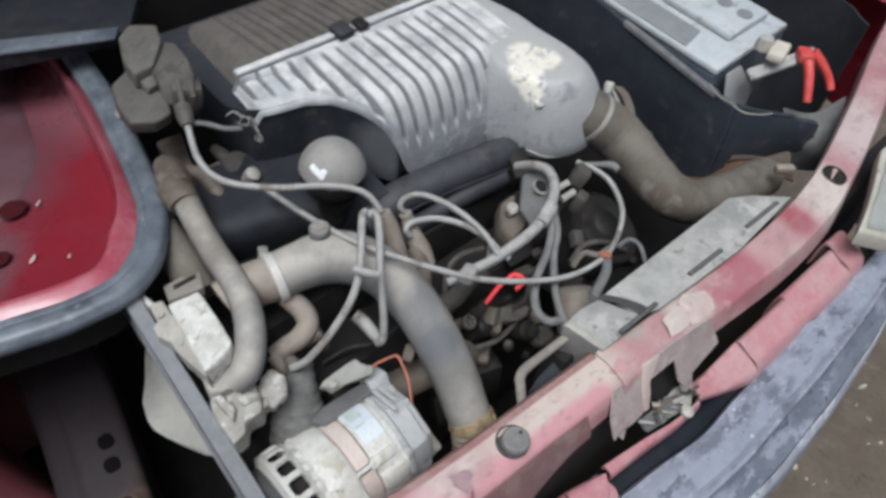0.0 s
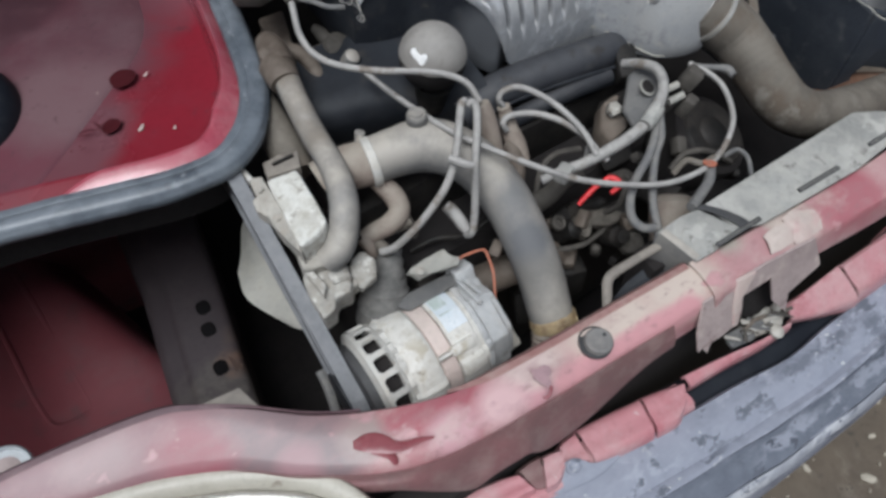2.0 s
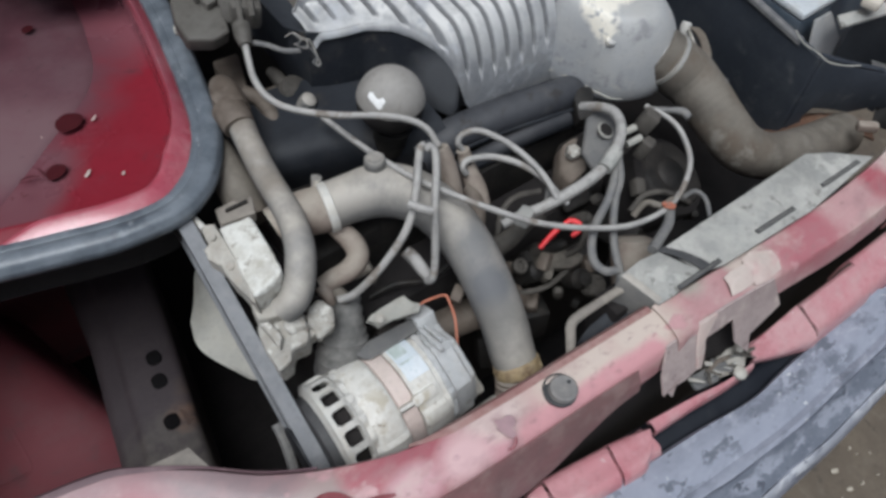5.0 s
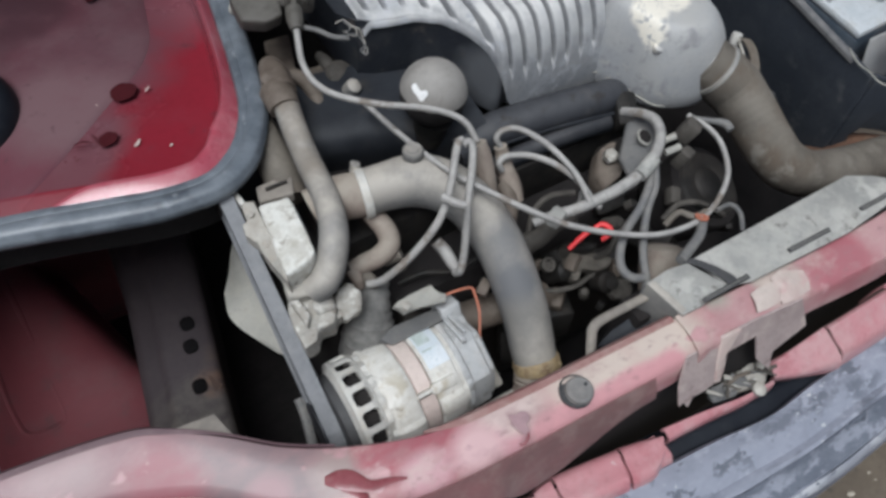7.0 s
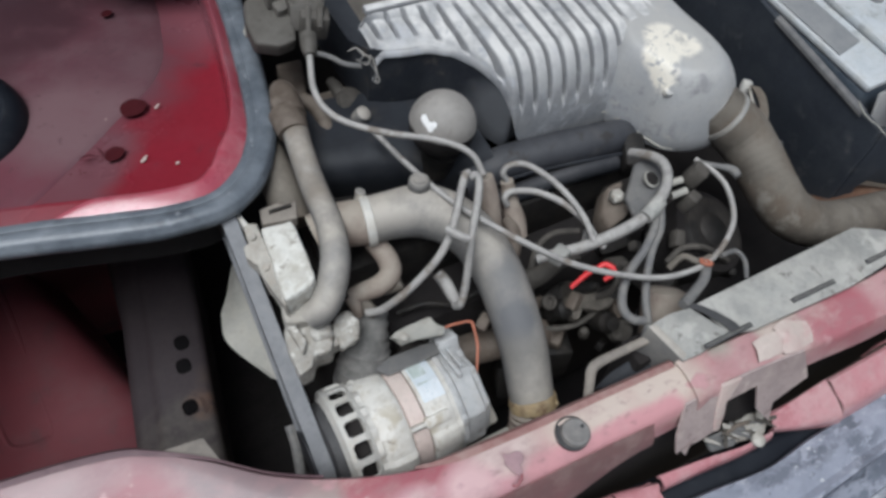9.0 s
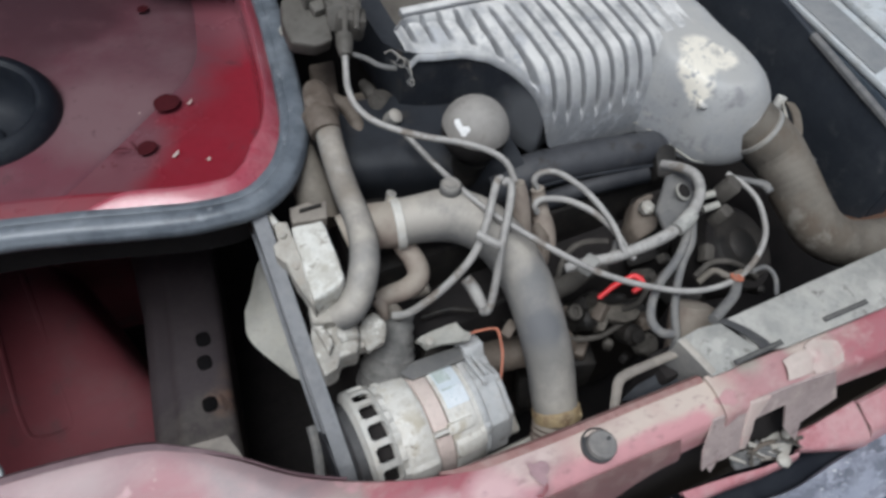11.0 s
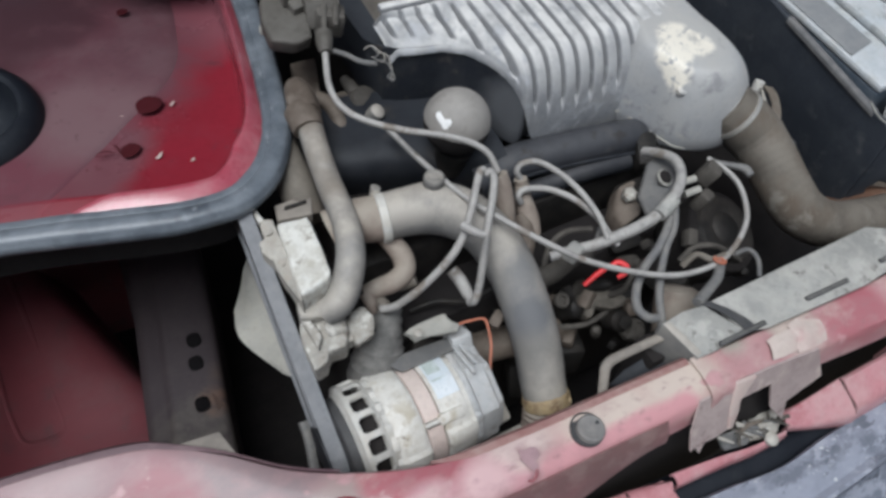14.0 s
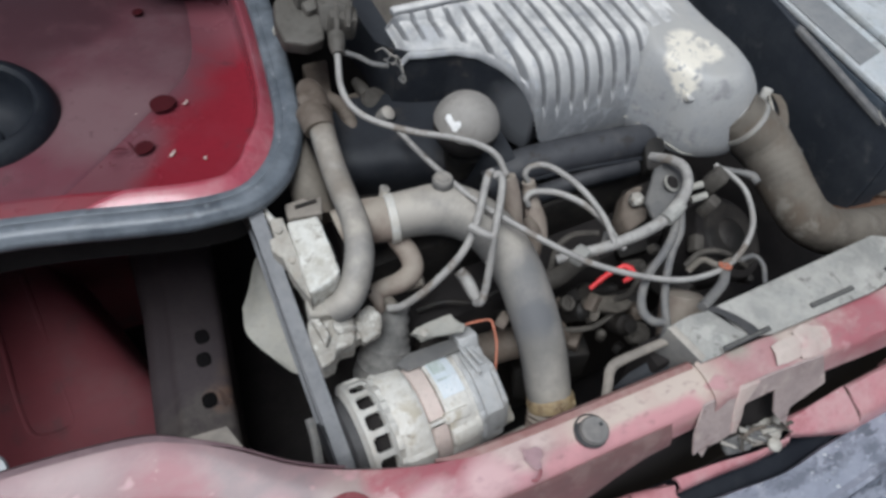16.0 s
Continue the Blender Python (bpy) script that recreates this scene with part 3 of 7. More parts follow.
        bmesh.ops.create_icosphere(bm, subdivisions=1, radius=s, matrix=Matrix.Translation((x, y, s * 0.4)) @ pose(0, 0, 0, rnd.uniform(0, 90), rnd.uniform(0, 90), rnd.uniform(0, 180)) @ Matrix.Diagonal((1.4, 0.9, 0.6, 1)))
    for x, y, s in ((0.965, -0.045, 0.013), (0.842, 0.050, 0.007), (0.882, 0.035, 0.009), (1.114, 0.043, 0.006), (1.042, 0.004, 0.007), (1.036, -0.036, 0.006), (1.167, 0.059, 0.005)):
        bmesh.ops.create_icosphere(bm, subdivisions=1, radius=s, matrix=Matrix.Translation((x, y, s * 0.35)) @ pose(0, 0, 0, 20, 10, x * 500) @ Matrix.Diagonal((1.3, 0.8, 0.55, 1)))
    single("gravel", bm, "pebble", "pale grit and small stones scattered on dirt", "gravel", kind="stuff")


build_ground()

# ---- the car's body ----
car = thing("car_body", (0.6, 0.9, 0.0), "faded red car body with stripped front panel", "car")

# front crossmember: rear edge, front ridge and foot of the front face, along the car's width
BEAM_REAR = [(-0.24, 0.475, 0.715), (-0.119, 0.463, 0.72), (-0.026, 0.446, 0.724), (0.014, 0.427, 0.724), (0.052, 0.402, 0.722), (0.101, 0.362, 0.72), (0.164, 0.328, 0.72), (0.231, 0.306, 0.72), (0.311, 0.297, 0.72), (0.40, 0.292, 0.72), (0.493, 0.287, 0.72), (0.608, 0.28, 0.72), (0.73, 0.272, 0.72), (0.86, 0.27, 0.72), (0.98, 0.28, 0.72), (1.10, 0.305, 0.725), (1.25, 0.345, 0.73), (1.36, 0.378, 0.735), (1.46, 0.404, 0.737), (1.57, 0.43, 0.74)]
BEAM_FRONT = [(-0.25, 0.43, 0.695), (-0.139, 0.419, 0.70), (-0.072, 0.403, 0.702), (-0.028, 0.387, 0.704), (0.020, 0.362, 0.706), (0.066, 0.325, 0.708), (0.135, 0.282, 0.71), (0.20, 0.264, 0.71), (0.29, 0.256, 0.71), (0.40, 0.251, 0.71), (0.487, 0.246, 0.71), (0.588, 0.243, 0.71), (0.70, 0.232, 0.71), (0.823, 0.222, 0.712), (0.95, 0.226, 0.712), (1.06, 0.246, 0.715), (1.234, 0.29, 0.72), (1.35, 0.33, 0.725), (1.45, 0.362, 0.729), (1.56, 0.39, 0.732)]


def face_notch(x):
    """How far the lower edge of the crossmember's face is cut up above the dark gap."""
    return 0.027 * (ease(0.200, 0.228, x) - ease(0.268, 0.286, x))


def build_crossmember():
    rear, front = glide(BEAM_REAR, 5), glide(BEAM_FRONT, 5)
    rings = []
    for a, b in zip(rear, front):
        w = b - a
        out = Vector((w.x, w.y, 0)).normalized()
        deep = 0.03 + 0.050 * ease(0.12, 0.22, b.x) - 0.040 * ease(0.30, 0.46, b.x) - face_notch(b.x)
        fwd = 0.010 + 0.012 * ease(0.12, 0.22, b.x) - 0.012 * ease(0.30, 0.46, b.x)
        mid = a.lerp(b, 0.5) + Vector((0, 0, 0.0035))
        ring = [a + Vector((0, 0, -0.045)), a + Vector((0, 0, -0.004)), a - out * -0.003, a.lerp(b, 0.2) + Vector((0, 0, 0.0025)), mid, a.lerp(b, 0.85) + Vector((0, 0, 0.001)),
                b, b + out * 0.004 + Vector((0, 0, -0.006)), b + out * fwd + Vector((0, 0, -deep)), b + out * (fwd - 0.004) + Vector((0, 0, -deep - 0.004)), b.lerp(a, 0.5) + Vector((0, 0, -deep - 0.002))]
        rings.append(ring)
    bm = loft(bm_new(), rings)
    return part("crossmember", bm, "pink_paint", car, "faded pink and dusty front crossmember with worn paint")


beam = build_crossmember()


def build_rear_edge():
    """The crossmember's rear edge: a mauve lip near the corner, reddish brown grime by the radiator."""
    rear, front = glide(BEAM_REAR, 5), glide(BEAM_FRONT, 5)
    for x0, x1, wide, mat, label in ((-0.24, 0.14, 0.09, "edge_mauve", "dull mauve rear lip of the crossmember"), (0.215, 0.515, 0.13, "edge_brown", "reddish brown grimy rear edge of the crossmember")):
        rows = []
        for a, b in zip(rear, front):
            if x0 <= a.x <= x1:
                k = ease(0.10, -0.04, a.x) if x1 < 0.2 else ease(0.20, 0.27, a.x)
                w = wide * k + 0.01
                rows.append([a.lerp(b, w) + Vector((0, 0, 0.0022 + 0.004 * w)), a.lerp(b, w * 0.5) + Vector((0, 0, 0.0020 + 0.003 * w)), a + Vector((0, 0.001, 0.0016)), a + Vector((0, 0.0005 + 0.005 * k, -0.003)), a + Vector((0, 0.0005 + 0.006 * k, -0.013))])
        part("rear_edge", sheet(rows, 0.0008, 1), mat, car, label)
build_rear_edge()


def build_face():
    """The crossmember's front face, its shade put into a brown colour."""
    front, lines = glide(BEAM_FRONT, 5), []
    for k in range(45):
        x = -0.20 + 0.66 * k / 44
        i = min(range(len(front)), key=lambda q: abs(front[q].x - x))
        j = min(max(i + (1 if x > front[i].x else -1), 0), len(front) - 1)
        c = front[i].lerp(front[j], abs(x - front[i].x) / max(abs(front[j].x - front[i].x), 1e-6))
        deep = 0.028 + 0.052 * ease(0.12, 0.22, x) - 0.042 * ease(0.30, 0.46, x) - face_notch(x)
        fwd = 0.012 + 0.012 * ease(0.12, 0.22, x) - 0.012 * ease(0.30, 0.46, x)
        lines.append([c + Vector((0, -0.0055, -0.0045)), c + Vector((0, -0.009, -0.012)), c + Vector((0, -0.009 - fwd * 0.4, -deep * 0.55)), c + Vector((0, -fwd - 0.004, -deep)), c + Vector((0, -fwd + 0.010, -deep - 0.006))])
    part("front_face", sheet(lines, 0.0012, 3), "shade_pink_brown", car, "brown dusty crossmember face with shade in its colour")


build_face()


def beam_wrap(x0, x1, off, tilt=0.0):
    """A thin plate that lies on the crossmember's top and front between two places."""
    rear, front = glide(BEAM_REAR, 5), glide(BEAM_FRONT, 5)
    lines = []
    for k in range(7):
        x = x0 + (x1 - x0) * k / 6
        i = min(range(len(rear)), key=lambda q: abs(rear[q].x - x))
        j = min(range(len(front)), key=lambda q: abs(front[q].x - x))
        a, c = Vector((x, rear[i].y, rear[i].z)), Vector((x + tilt, front[j].y, front[j].z))
        w = off * (1 + 0.6 * noise.noise((x * 40, 0, 1)))
        lines.append([a + Vector((0, -0.002, 0.001 + w)), a.lerp(c, 0.5) + Vector((0, 0, 0.004 + w)), c + Vector((0, -0.001, w)), c + Vector((0, -0.005 - w, -0.008)), c + Vector((0, -0.010 - w, -0.035))])
    return sheet(lines, 0.0015, 3)


part("joint_plate", beam_wrap(0.5155, 0.555, 0.0030, 0.002), "pink_paint", car, "raised pale metal joint strip")


def crumple(rows, lift):
    """Puckered bare metal lying on the crossmember."""
    bm = sheet(rows, 0.0008, 6)
    for v in bm.verts:
        v.co.z += -0.0012 + lift * noise.noise((v.co.x * 70, v.co.y * 70, 3)) + 0.5 * lift * noise.noise((v.co.x * 160, v.co.y * 160, 8))
    return bm


part("joint_plate", crumple([[(0.612, 0.264, 0.7235), (0.610, 0.254, 0.7228), (0.607, 0.244, 0.7165)], [(0.626, 0.265, 0.7255), (0.623, 0.254, 0.7255), (0.620, 0.242, 0.7170)], [(0.652, 0.263, 0.7240), (0.650, 0.252, 0.7237), (0.646, 0.241, 0.7160)]], 0.0016), "bare_panel", car, "crumpled pale bare metal patch")
part("joint_plate", crumple([[(0.648, 0.268, 0.7235), (0.645, 0.254, 0.7230), (0.641, 0.238, 0.7150)], [(0.663, 0.270, 0.7265), (0.659, 0.254, 0.7265), (0.653, 0.236, 0.7165)], [(0.678, 0.264, 0.7235), (0.677, 0.251, 0.7230), (0.673, 0.236, 0.7150)], [(0.690, 0.258, 0.7225), (0.689, 0.247, 0.7220), (0.686, 0.236, 0.7145)]], 0.0020), "bare_panel", car, "crumpled pale bare metal patch")
# bonnet lock: a plate with a square opening in front of the crossmember
plate = bm_new()
RIDGE = {0.503: 0.2430, 0.548: 0.2418, 0.60: 0.2395, 0.628: 0.2370, 0.672: 0.2320}
TOP = {x: (x, y, 0.7085) for x, y in RIDGE.items()}
for q in ([TOP[0.503], TOP[0.548], (0.547, 0.234, 0.696), (0.547, 0.215, 0.657), (0.526, 0.214, 0.654), (0.510, 0.215, 0.656), (0.502, 0.210, 0.646), (0.495, 0.215, 0.657), (0.489, 0.214, 0.655), (0.489, 0.225, 0.678)],
          [TOP[0.548], TOP[0.60], TOP[0.628], (0.607, 0.229, 0.686), (0.557, 0.230, 0.689), (0.547, 0.234, 0.696)],
          [(0.607, 0.229, 0.686), TOP[0.628], TOP[0.672], (0.695, 0.215, 0.656), (0.637, 0.211, 0.649), (0.636, 0.205, 0.635), (0.634, 0.200, 0.625), (0.610, 0.213, 0.653)]):
    slab(q, (0, 0.003, 0.001), 0, plate)
part("lock_plate", plate, "lock_plate", car, "dusty pink-grey plate with a square opening")
part("lock_post", slab([(0.551, 0.240, 0.713), (0.580, 0.238, 0.710), (0.558, 0.228, 0.689), (0.557, 0.222, 0.676), (0.551, 0.213, 0.656), (0.542, 0.214, 0.658), (0.544, 0.226, 0.684)], (0, 0.004, 0.001), 0.001), "bare_panel", car, "pale bare strip beside the opening")
# black sheet in place of the unlit depth behind the opening
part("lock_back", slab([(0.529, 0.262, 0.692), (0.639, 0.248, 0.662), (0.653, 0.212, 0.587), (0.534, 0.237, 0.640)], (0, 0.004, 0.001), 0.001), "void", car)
lock = thing("bonnet_lock", (0.57, 0.2, 0.585), "grimy grey metal bonnet lock mechanism under the crossmember", "lock")
lock_body = part("lock_body", rugged([(0.595, 0.221, 0.6), (0.633, 0.222, 0.606), (0.651, 0.215, 0.606), (0.654, 0.203, 0.6), (0.64, 0.193, 0.594), (0.593, 0.204, 0.592)], (0, 0, -0.012), 0.0015, 2), "alu_dirty", lock)
part("jaw", rugged([(0.561, 0.218, 0.604), (0.575, 0.221, 0.607), (0.597, 0.205, 0.604), (0.596, 0.198, 0.602), (0.561, 0.205, 0.6)], (0, 0, -0.006), 0.0012, 2), "dull_plate", lock, "greenish grey worn jaw")
part("lever", tube([(0.582, 0.212, 0.612), (0.599, 0.214, 0.615), (0.617, 0.211, 0.615)], [0.002, 0.003, 0.002], 8, 4), "brown_metal", lock)
part("lever", tube([(0.595, 0.22, 0.614), (0.604, 0.209, 0.612), (0.622, 0.204, 0.61)], [0.003, 0.0035, 0.002], 8, 4), "dull_plate", lock)
part("spring", tube([(0.581, 0.21, 0.606), (0.597, 0.207, 0.608), (0.622, 0.201, 0.606)], 0.003, 8, 6, 0.001, 0.004), "alu", lock)
part("bolt", lathe((0.622, 0.191, 0.599), (0, -0.3, 1), [(0, 0.009), (0.004, 0.009), (0.007, 0.005), (0.008, 0.0)], 10), "alu_dirty", lock_body)
part("bolt", lathe((0.641, 0.213, 0.606), (0, -0.3, 1), [(0, 0.006), (0.004, 0.006), (0.005, 0.004), (0.005, 0.0)], 8), "alu_dirty", lock_body)

rnd = random.Random(12)
for k in range(12):
    x = 0.562 + 0.0075 * k
    p = Vector((x, 0.214 - 0.10 * (x - 0.56) + rnd.uniform(-0.008, 0.006), 0.608 + rnd.uniform(-0.002, 0.007)))
    way = Vector((rnd.uniform(0.4, 1.0), rnd.uniform(-0.9, 0.6), rnd.uniform(-0.2, 0.3))).normalized() * rnd.uniform(0.008, 0.015)
    side = Vector((-way.y, way.x, 0)).normalized() * rnd.uniform(0.002, 0.0045)
    part("link", slab([p - way - side, p + way - side * 0.6, p + way * 1.1 + side * 0.3, p - way * 0.9 + side], (0, 0, 0.002), 0.0004), ("alu_dirty", "dull_plate", "grimy", "grimy_light")[k % 4], lock)

# rubber buffer on the crossmember
buf = thing("rubber_buffer", (0.373, 0.268, 0.72), "round grey dusty rubber bonnet buffer on the crossmember", "buffer")
part("socket", lathe((0.371, 0.270, 0.717), (0, 0, 1), [(0, 0.0178), (0.004, 0.0178), (0.0048, 0.0166), (0.003, 0.0155)], 28), "dull_dark", buf)
pad = part("pad", lathe((0.373, 0.268, 0.719), (0.02, -0.02, 1), [(0, 0.0150), (0.004, 0.0150), (0.0070, 0.0140), (0.0080, 0.0120), (0.0074, 0.0108), (0.0078, 0.004), (0.0078, 0.0)], 28), "buffer_rubber", buf)
part("pin_hole", lathe((0.3810, 0.2695, 0.7266), (0, 0, 1), [(0, 0.002), (0.0008, 0.002), (0.0009, 0.001)], 10), "black_plastic", pad)
# hole with a plug at the far end of the crossmember
part("plug", lathe((1.023, 0.262, 0.7190), (0, -0.15, 1), [(0, 0.018), (0.003, 0.018), (0.004, 0.0155), (0.002, 0.014)], 24), "dark_metal", car, "dark rubber plug in the crossmember")
# paint loss and oily runs on the crossmember
part("stain", disc_patch((0.302, 0.271, 0.724), (0, 0, 1), 0.0095, 0.0005, 3, 28, 0.6, (0.8, 1.25)), "mauve_stain", car, "pale mauve stain")
part("stain", tube([(0.303, 0.262, 0.724), (0.301, 0.255, 0.722), (0.294, 0.251, 0.72), (0.29, 0.253, 0.72)], [0.0012, 0.0016, 0.0014, 0.001], 6, 5, flat=0.4), "stain", car)
part("stain", tube([(0.115, 0.315, 0.72), (0.125, 0.31, 0.722), (0.135, 0.303, 0.722), (0.148, 0.29, 0.722), (0.168, 0.284, 0.722), (0.181, 0.279, 0.722)], [0.004, 0.0085, 0.0095, 0.0055, 0.003, 0.001], 10, 6, flat=0.12), "stain", car, "dark red wet stain")
part("stain", tube([(0.126, 0.301, 0.72), (0.138, 0.29, 0.717), (0.14, 0.282, 0.714), (0.137, 0.281, 0.713)], [0.003, 0.0045, 0.0035, 0.001], 8, 5, flat=0.15), "stain", car)

# pink valance below the crossmember, in steps
def build_valance():
    for k, (x0, x1, ya, yb, za, zb) in enumerate(((0.7490, 0.8600, 0.207, 0.166, 0.617, 0.597), (0.8640, 1.0000, 0.211, 0.165, 0.622, 0.598), (1.0040, 1.045, 0.220, 0.168, 0.624, 0.600))):
        sk = 0.0
        dip = 0.004 * (k % 2)
        za, zb = za - dip, zb - dip
        rows = [[(x0, ya + 0.006, za - 0.05), (x0 + sk, ya, za), (x0 + sk, (ya + yb) / 2, (za + zb) / 2 + 0.004), (x0, yb, zb), (x0, yb - 0.012, zb - 0.08)], [(x1, ya + 0.004, za - 0.05), (x1, ya - 0.002, za + 0.002), (x1, (ya + yb) / 2 - 0.002, (za + zb) / 2 + 0.006), (x1, yb - 0.002, zb + 0.002), (x1, yb - 0.012, zb - 0.08)]]
        part("valance_panel", sheet(rows, 0.003, 4), "valance", car, "faded pink stepped valance panel")
    # the near run: four blocks with slanting ends and two sunken links between them
    for rear, fore, z, mat, label in (
            (((0.10, 0.272), (0.202, 0.247), (0.240, 0.238), (0.257, 0.232)), ((0.10, 0.214), (0.19, 0.212), (0.240, 0.209), (0.263, 0.206)), 0.592, "valance", "faded pink valance panel beside the headlamp"),
            (((0.262, 0.236), (0.276, 0.237), (0.291, 0.236)), ((0.266, 0.206), (0.270, 0.203), (0.276, 0.200)), 0.586, "shade_pink_brown", "dull mauve sunken link of the valance"),
            (((0.292, 0.232), (0.303, 0.230), (0.314, 0.226)), ((0.273, 0.199), (0.289, 0.198), (0.304, 0.206)), 0.593, "valance", "short faded pink valance block"),
            (((0.315, 0.231), (0.327, 0.234), (0.339, 0.234)), ((0.306, 0.206), (0.320, 0.200), (0.334, 0.196)), 0.588, "valance", "sunken pink link of the valance"),
            (((0.341, 0.234), (0.382, 0.228), (0.424, 0.221)), ((0.337, 0.193), (0.375, 0.186), (0.413, 0.180)), 0.594, "valance", "faded pink stepped valance panel"),
            (((0.428, 0.221), (0.455, 0.215), (0.482, 0.207)), ((0.417, 0.179), (0.448, 0.176), (0.470, 0.187)), 0.594, "valance", "faded pink stepped valance panel")):
        rows = [[(a[0], a[1] + 0.005, z - 0.05), (a[0], a[1], z), ((a[0] + b[0]) / 2, (a[1] + b[1]) / 2, z + 0.003), (b[0], b[1], z - 0.003), (b[0], b[1] - 0.008, z - 0.07)] for a, b in zip(rear, fore)]
        part("valance_panel", sheet(rows, 0.003, 4), mat, car, label)
    part("valance_panel", sheet([[(0.648, 0.210, 0.606), (0.650, 0.203, 0.612), (0.650, 0.197, 0.607), (0.650, 0.191, 0.600), (0.652, 0.192, 0.585)], [(0.690, 0.208, 0.610), (0.690, 0.205, 0.615), (0.690, 0.192, 0.608), (0.690, 0.177, 0.598), (0.692, 0.178, 0.580)], [(0.7465, 0.208, 0.612), (0.7465, 0.206, 0.6165), (0.7465, 0.186, 0.610), (0.7465, 0.165, 0.597), (0.7465, 0.160, 0.575)]], 0.003, 4), "valance", car, "dented pink valance corner")
    part("valance_panel", sheet([[(0.485, 0.213, 0.594), (0.485, 0.211, 0.602), (0.486, 0.199, 0.595), (0.487, 0.198, 0.580)], [(0.55, 0.204, 0.592), (0.55, 0.202, 0.599), (0.55, 0.194, 0.593), (0.55, 0.193, 0.578)], [(0.60, 0.195, 0.590), (0.60, 0.193, 0.598), (0.60, 0.188, 0.592), (0.60, 0.187, 0.578)], [(0.648, 0.192, 0.590), (0.648, 0.190, 0.598), (0.648, 0.186, 0.593), (0.648, 0.185, 0.580)]], 0.003, 4), "valance", car, "narrow pink strip under the lock")
    part("air_dam", sheet([[(0.46, 0.225, 0.55), (0.47, 0.205, 0.565), (0.47, 0.175, 0.56)], [(0.60, 0.21, 0.55), (0.60, 0.19, 0.568), (0.60, 0.165, 0.562)], [(0.74, 0.20, 0.55), (0.74, 0.18, 0.568), (0.74, 0.155, 0.562)]], 0.003, 4), "bowl", car, "dark plastic air intake behind the bumper")


build_valance()
for x0, x1, y0, y1, z0 in ((0.10, 0.48, 0.2385, 0.2135, 0.5865),):
    part("valance_backing", sheet([[(x0, y0, z0 - 0.01), (x0, y0 - 0.02, z0 - 0.002), (x0, y0 - 0.036, z0 - 0.008), (x0, y0 - 0.05, z0 - 0.07)], [(x1, y1, z0 - 0.004), (x1, y1 - 0.018, z0 + 0.003), (x1, y1 - 0.034, z0 - 0.006), (x1, y1 - 0.05, z0 - 0.07)]], 0.002, 4), "valance", car)
# shows as the dark of the gaps; the shade is in its colour
part("radiator_support", box((0.6, 0.262, 0.49), (1.5, 0.04, 0.28), 0.006), "void", car, "radiator support behind the bumper, near-black for shade")

# bumper
bumper = thing("front_bumper", (0.6, 0.1, 0.3), "weathered blue-grey plastic front bumper with worn pale marks", "bumper")


def build_bumper():
    rings = []
    for k in range(91):
        x = -0.32 + k * 0.0206
        yi, yo = 0.163 + 0.10 * (x - 0.9) ** 2 - 0.009 * math.exp(-(((x - 0.62) / 0.06) ** 2)), 0.066 + 0.19 * (x - 0.68) ** 2
        if x < 0.2:
            yi += 0.35 * (0.2 - x) ** 2
            yo += 0.35 * (0.2 - x) ** 2
        if x > 1.1:
            yi += 0.5 * (x - 1.1) ** 2
            yo += 0.5 * (x - 1.1) ** 2
        wob = 0.0025 * noise.noise((x * 9, 0, 3))
        prof = [(1.0, 0.50), (1.0, 0.574), (0.97, 0.5805), (0.80, 0.582), (0.64, 0.580), (0.58, 0.575), (0.52, 0.573), (0.44, 0.577), (0.40, 0.576), (0.30, 0.563), (0.15, 0.557), (0.05, 0.549), (0.0, 0.536), (-0.06, 0.50), (-0.08, 0.42), (0.0, 0.34), (0.1, 0.335), (0.3, 0.45)]
        rings.append([(x, yo + (yi - yo) * f + wob * (0.3 < f < 1.0), z + wob) for f, z in prof])
    return part("shell", loft(bm_new(), rings), "bumper", bumper)


build_bumper()


def build_insert():
    rings, edge = [], []
    for k in range(91):
        x = -0.32 + k * 0.0206
        yi, yo = 0.163 + 0.10 * (x - 0.9) ** 2 - 0.009 * math.exp(-(((x - 0.62) / 0.06) ** 2)), 0.066 + 0.19 * (x - 0.68) ** 2
        if x < 0.2:
            yi += 0.35 * (0.2 - x) ** 2
            yo += 0.35 * (0.2 - x) ** 2
        if x > 1.1:
            yi += 0.5 * (x - 1.1) ** 2
            yo += 0.5 * (x - 1.1) ** 2
        wob = 0.003 * noise.noise((x * 14, 7, 3))
        edge.append([(x, yo + (yi - yo) * f + 0.4 * wob, z + 0.0016) for f, z in ((0.092 + wob * 5, 0.5500), (0.08 + wob * 4, 0.5532), (0.05, 0.5500), (0.0, 0.5370), (-0.012, 0.530), (0.03, 0.530))])
        rings.append([(x, yo + (yi - yo) * f + wob, z) for f, z in ((0.40, 0.5745), (0.385, 0.5770), (0.30, 0.5665), (0.17, 0.5605), (0.10, 0.5565), (0.09, 0.5515))])
    part("insert", loft(bm_new(), rings), "rub_strip", bumper, "darker weathered strip along the bumper")
    part("outer_edge", loft(bm_new(), edge), "bumper_edge", bumper, "chalky pale outer edge")


build_insert()
for shift in (Vector((0.0, 0.0, 0.0)), Vector((0.551, -0.031, -0.004))):
    tab = [Vector(q) + shift for q in glide([(0.254, 0.205, 0.582), (0.28, 0.205, 0.586), (0.299, 0.21, 0.592), (0.31, 0.212, 0.596), (0.32, 0.209, 0.597), (0.326, 0.202, 0.596), (0.334, 0.195, 0.592), (0.35, 0.19, 0.588), (0.368, 0.186, 0.584), (0.336, 0.181, 0.583), (0.295, 0.188, 0.582)], 4)]
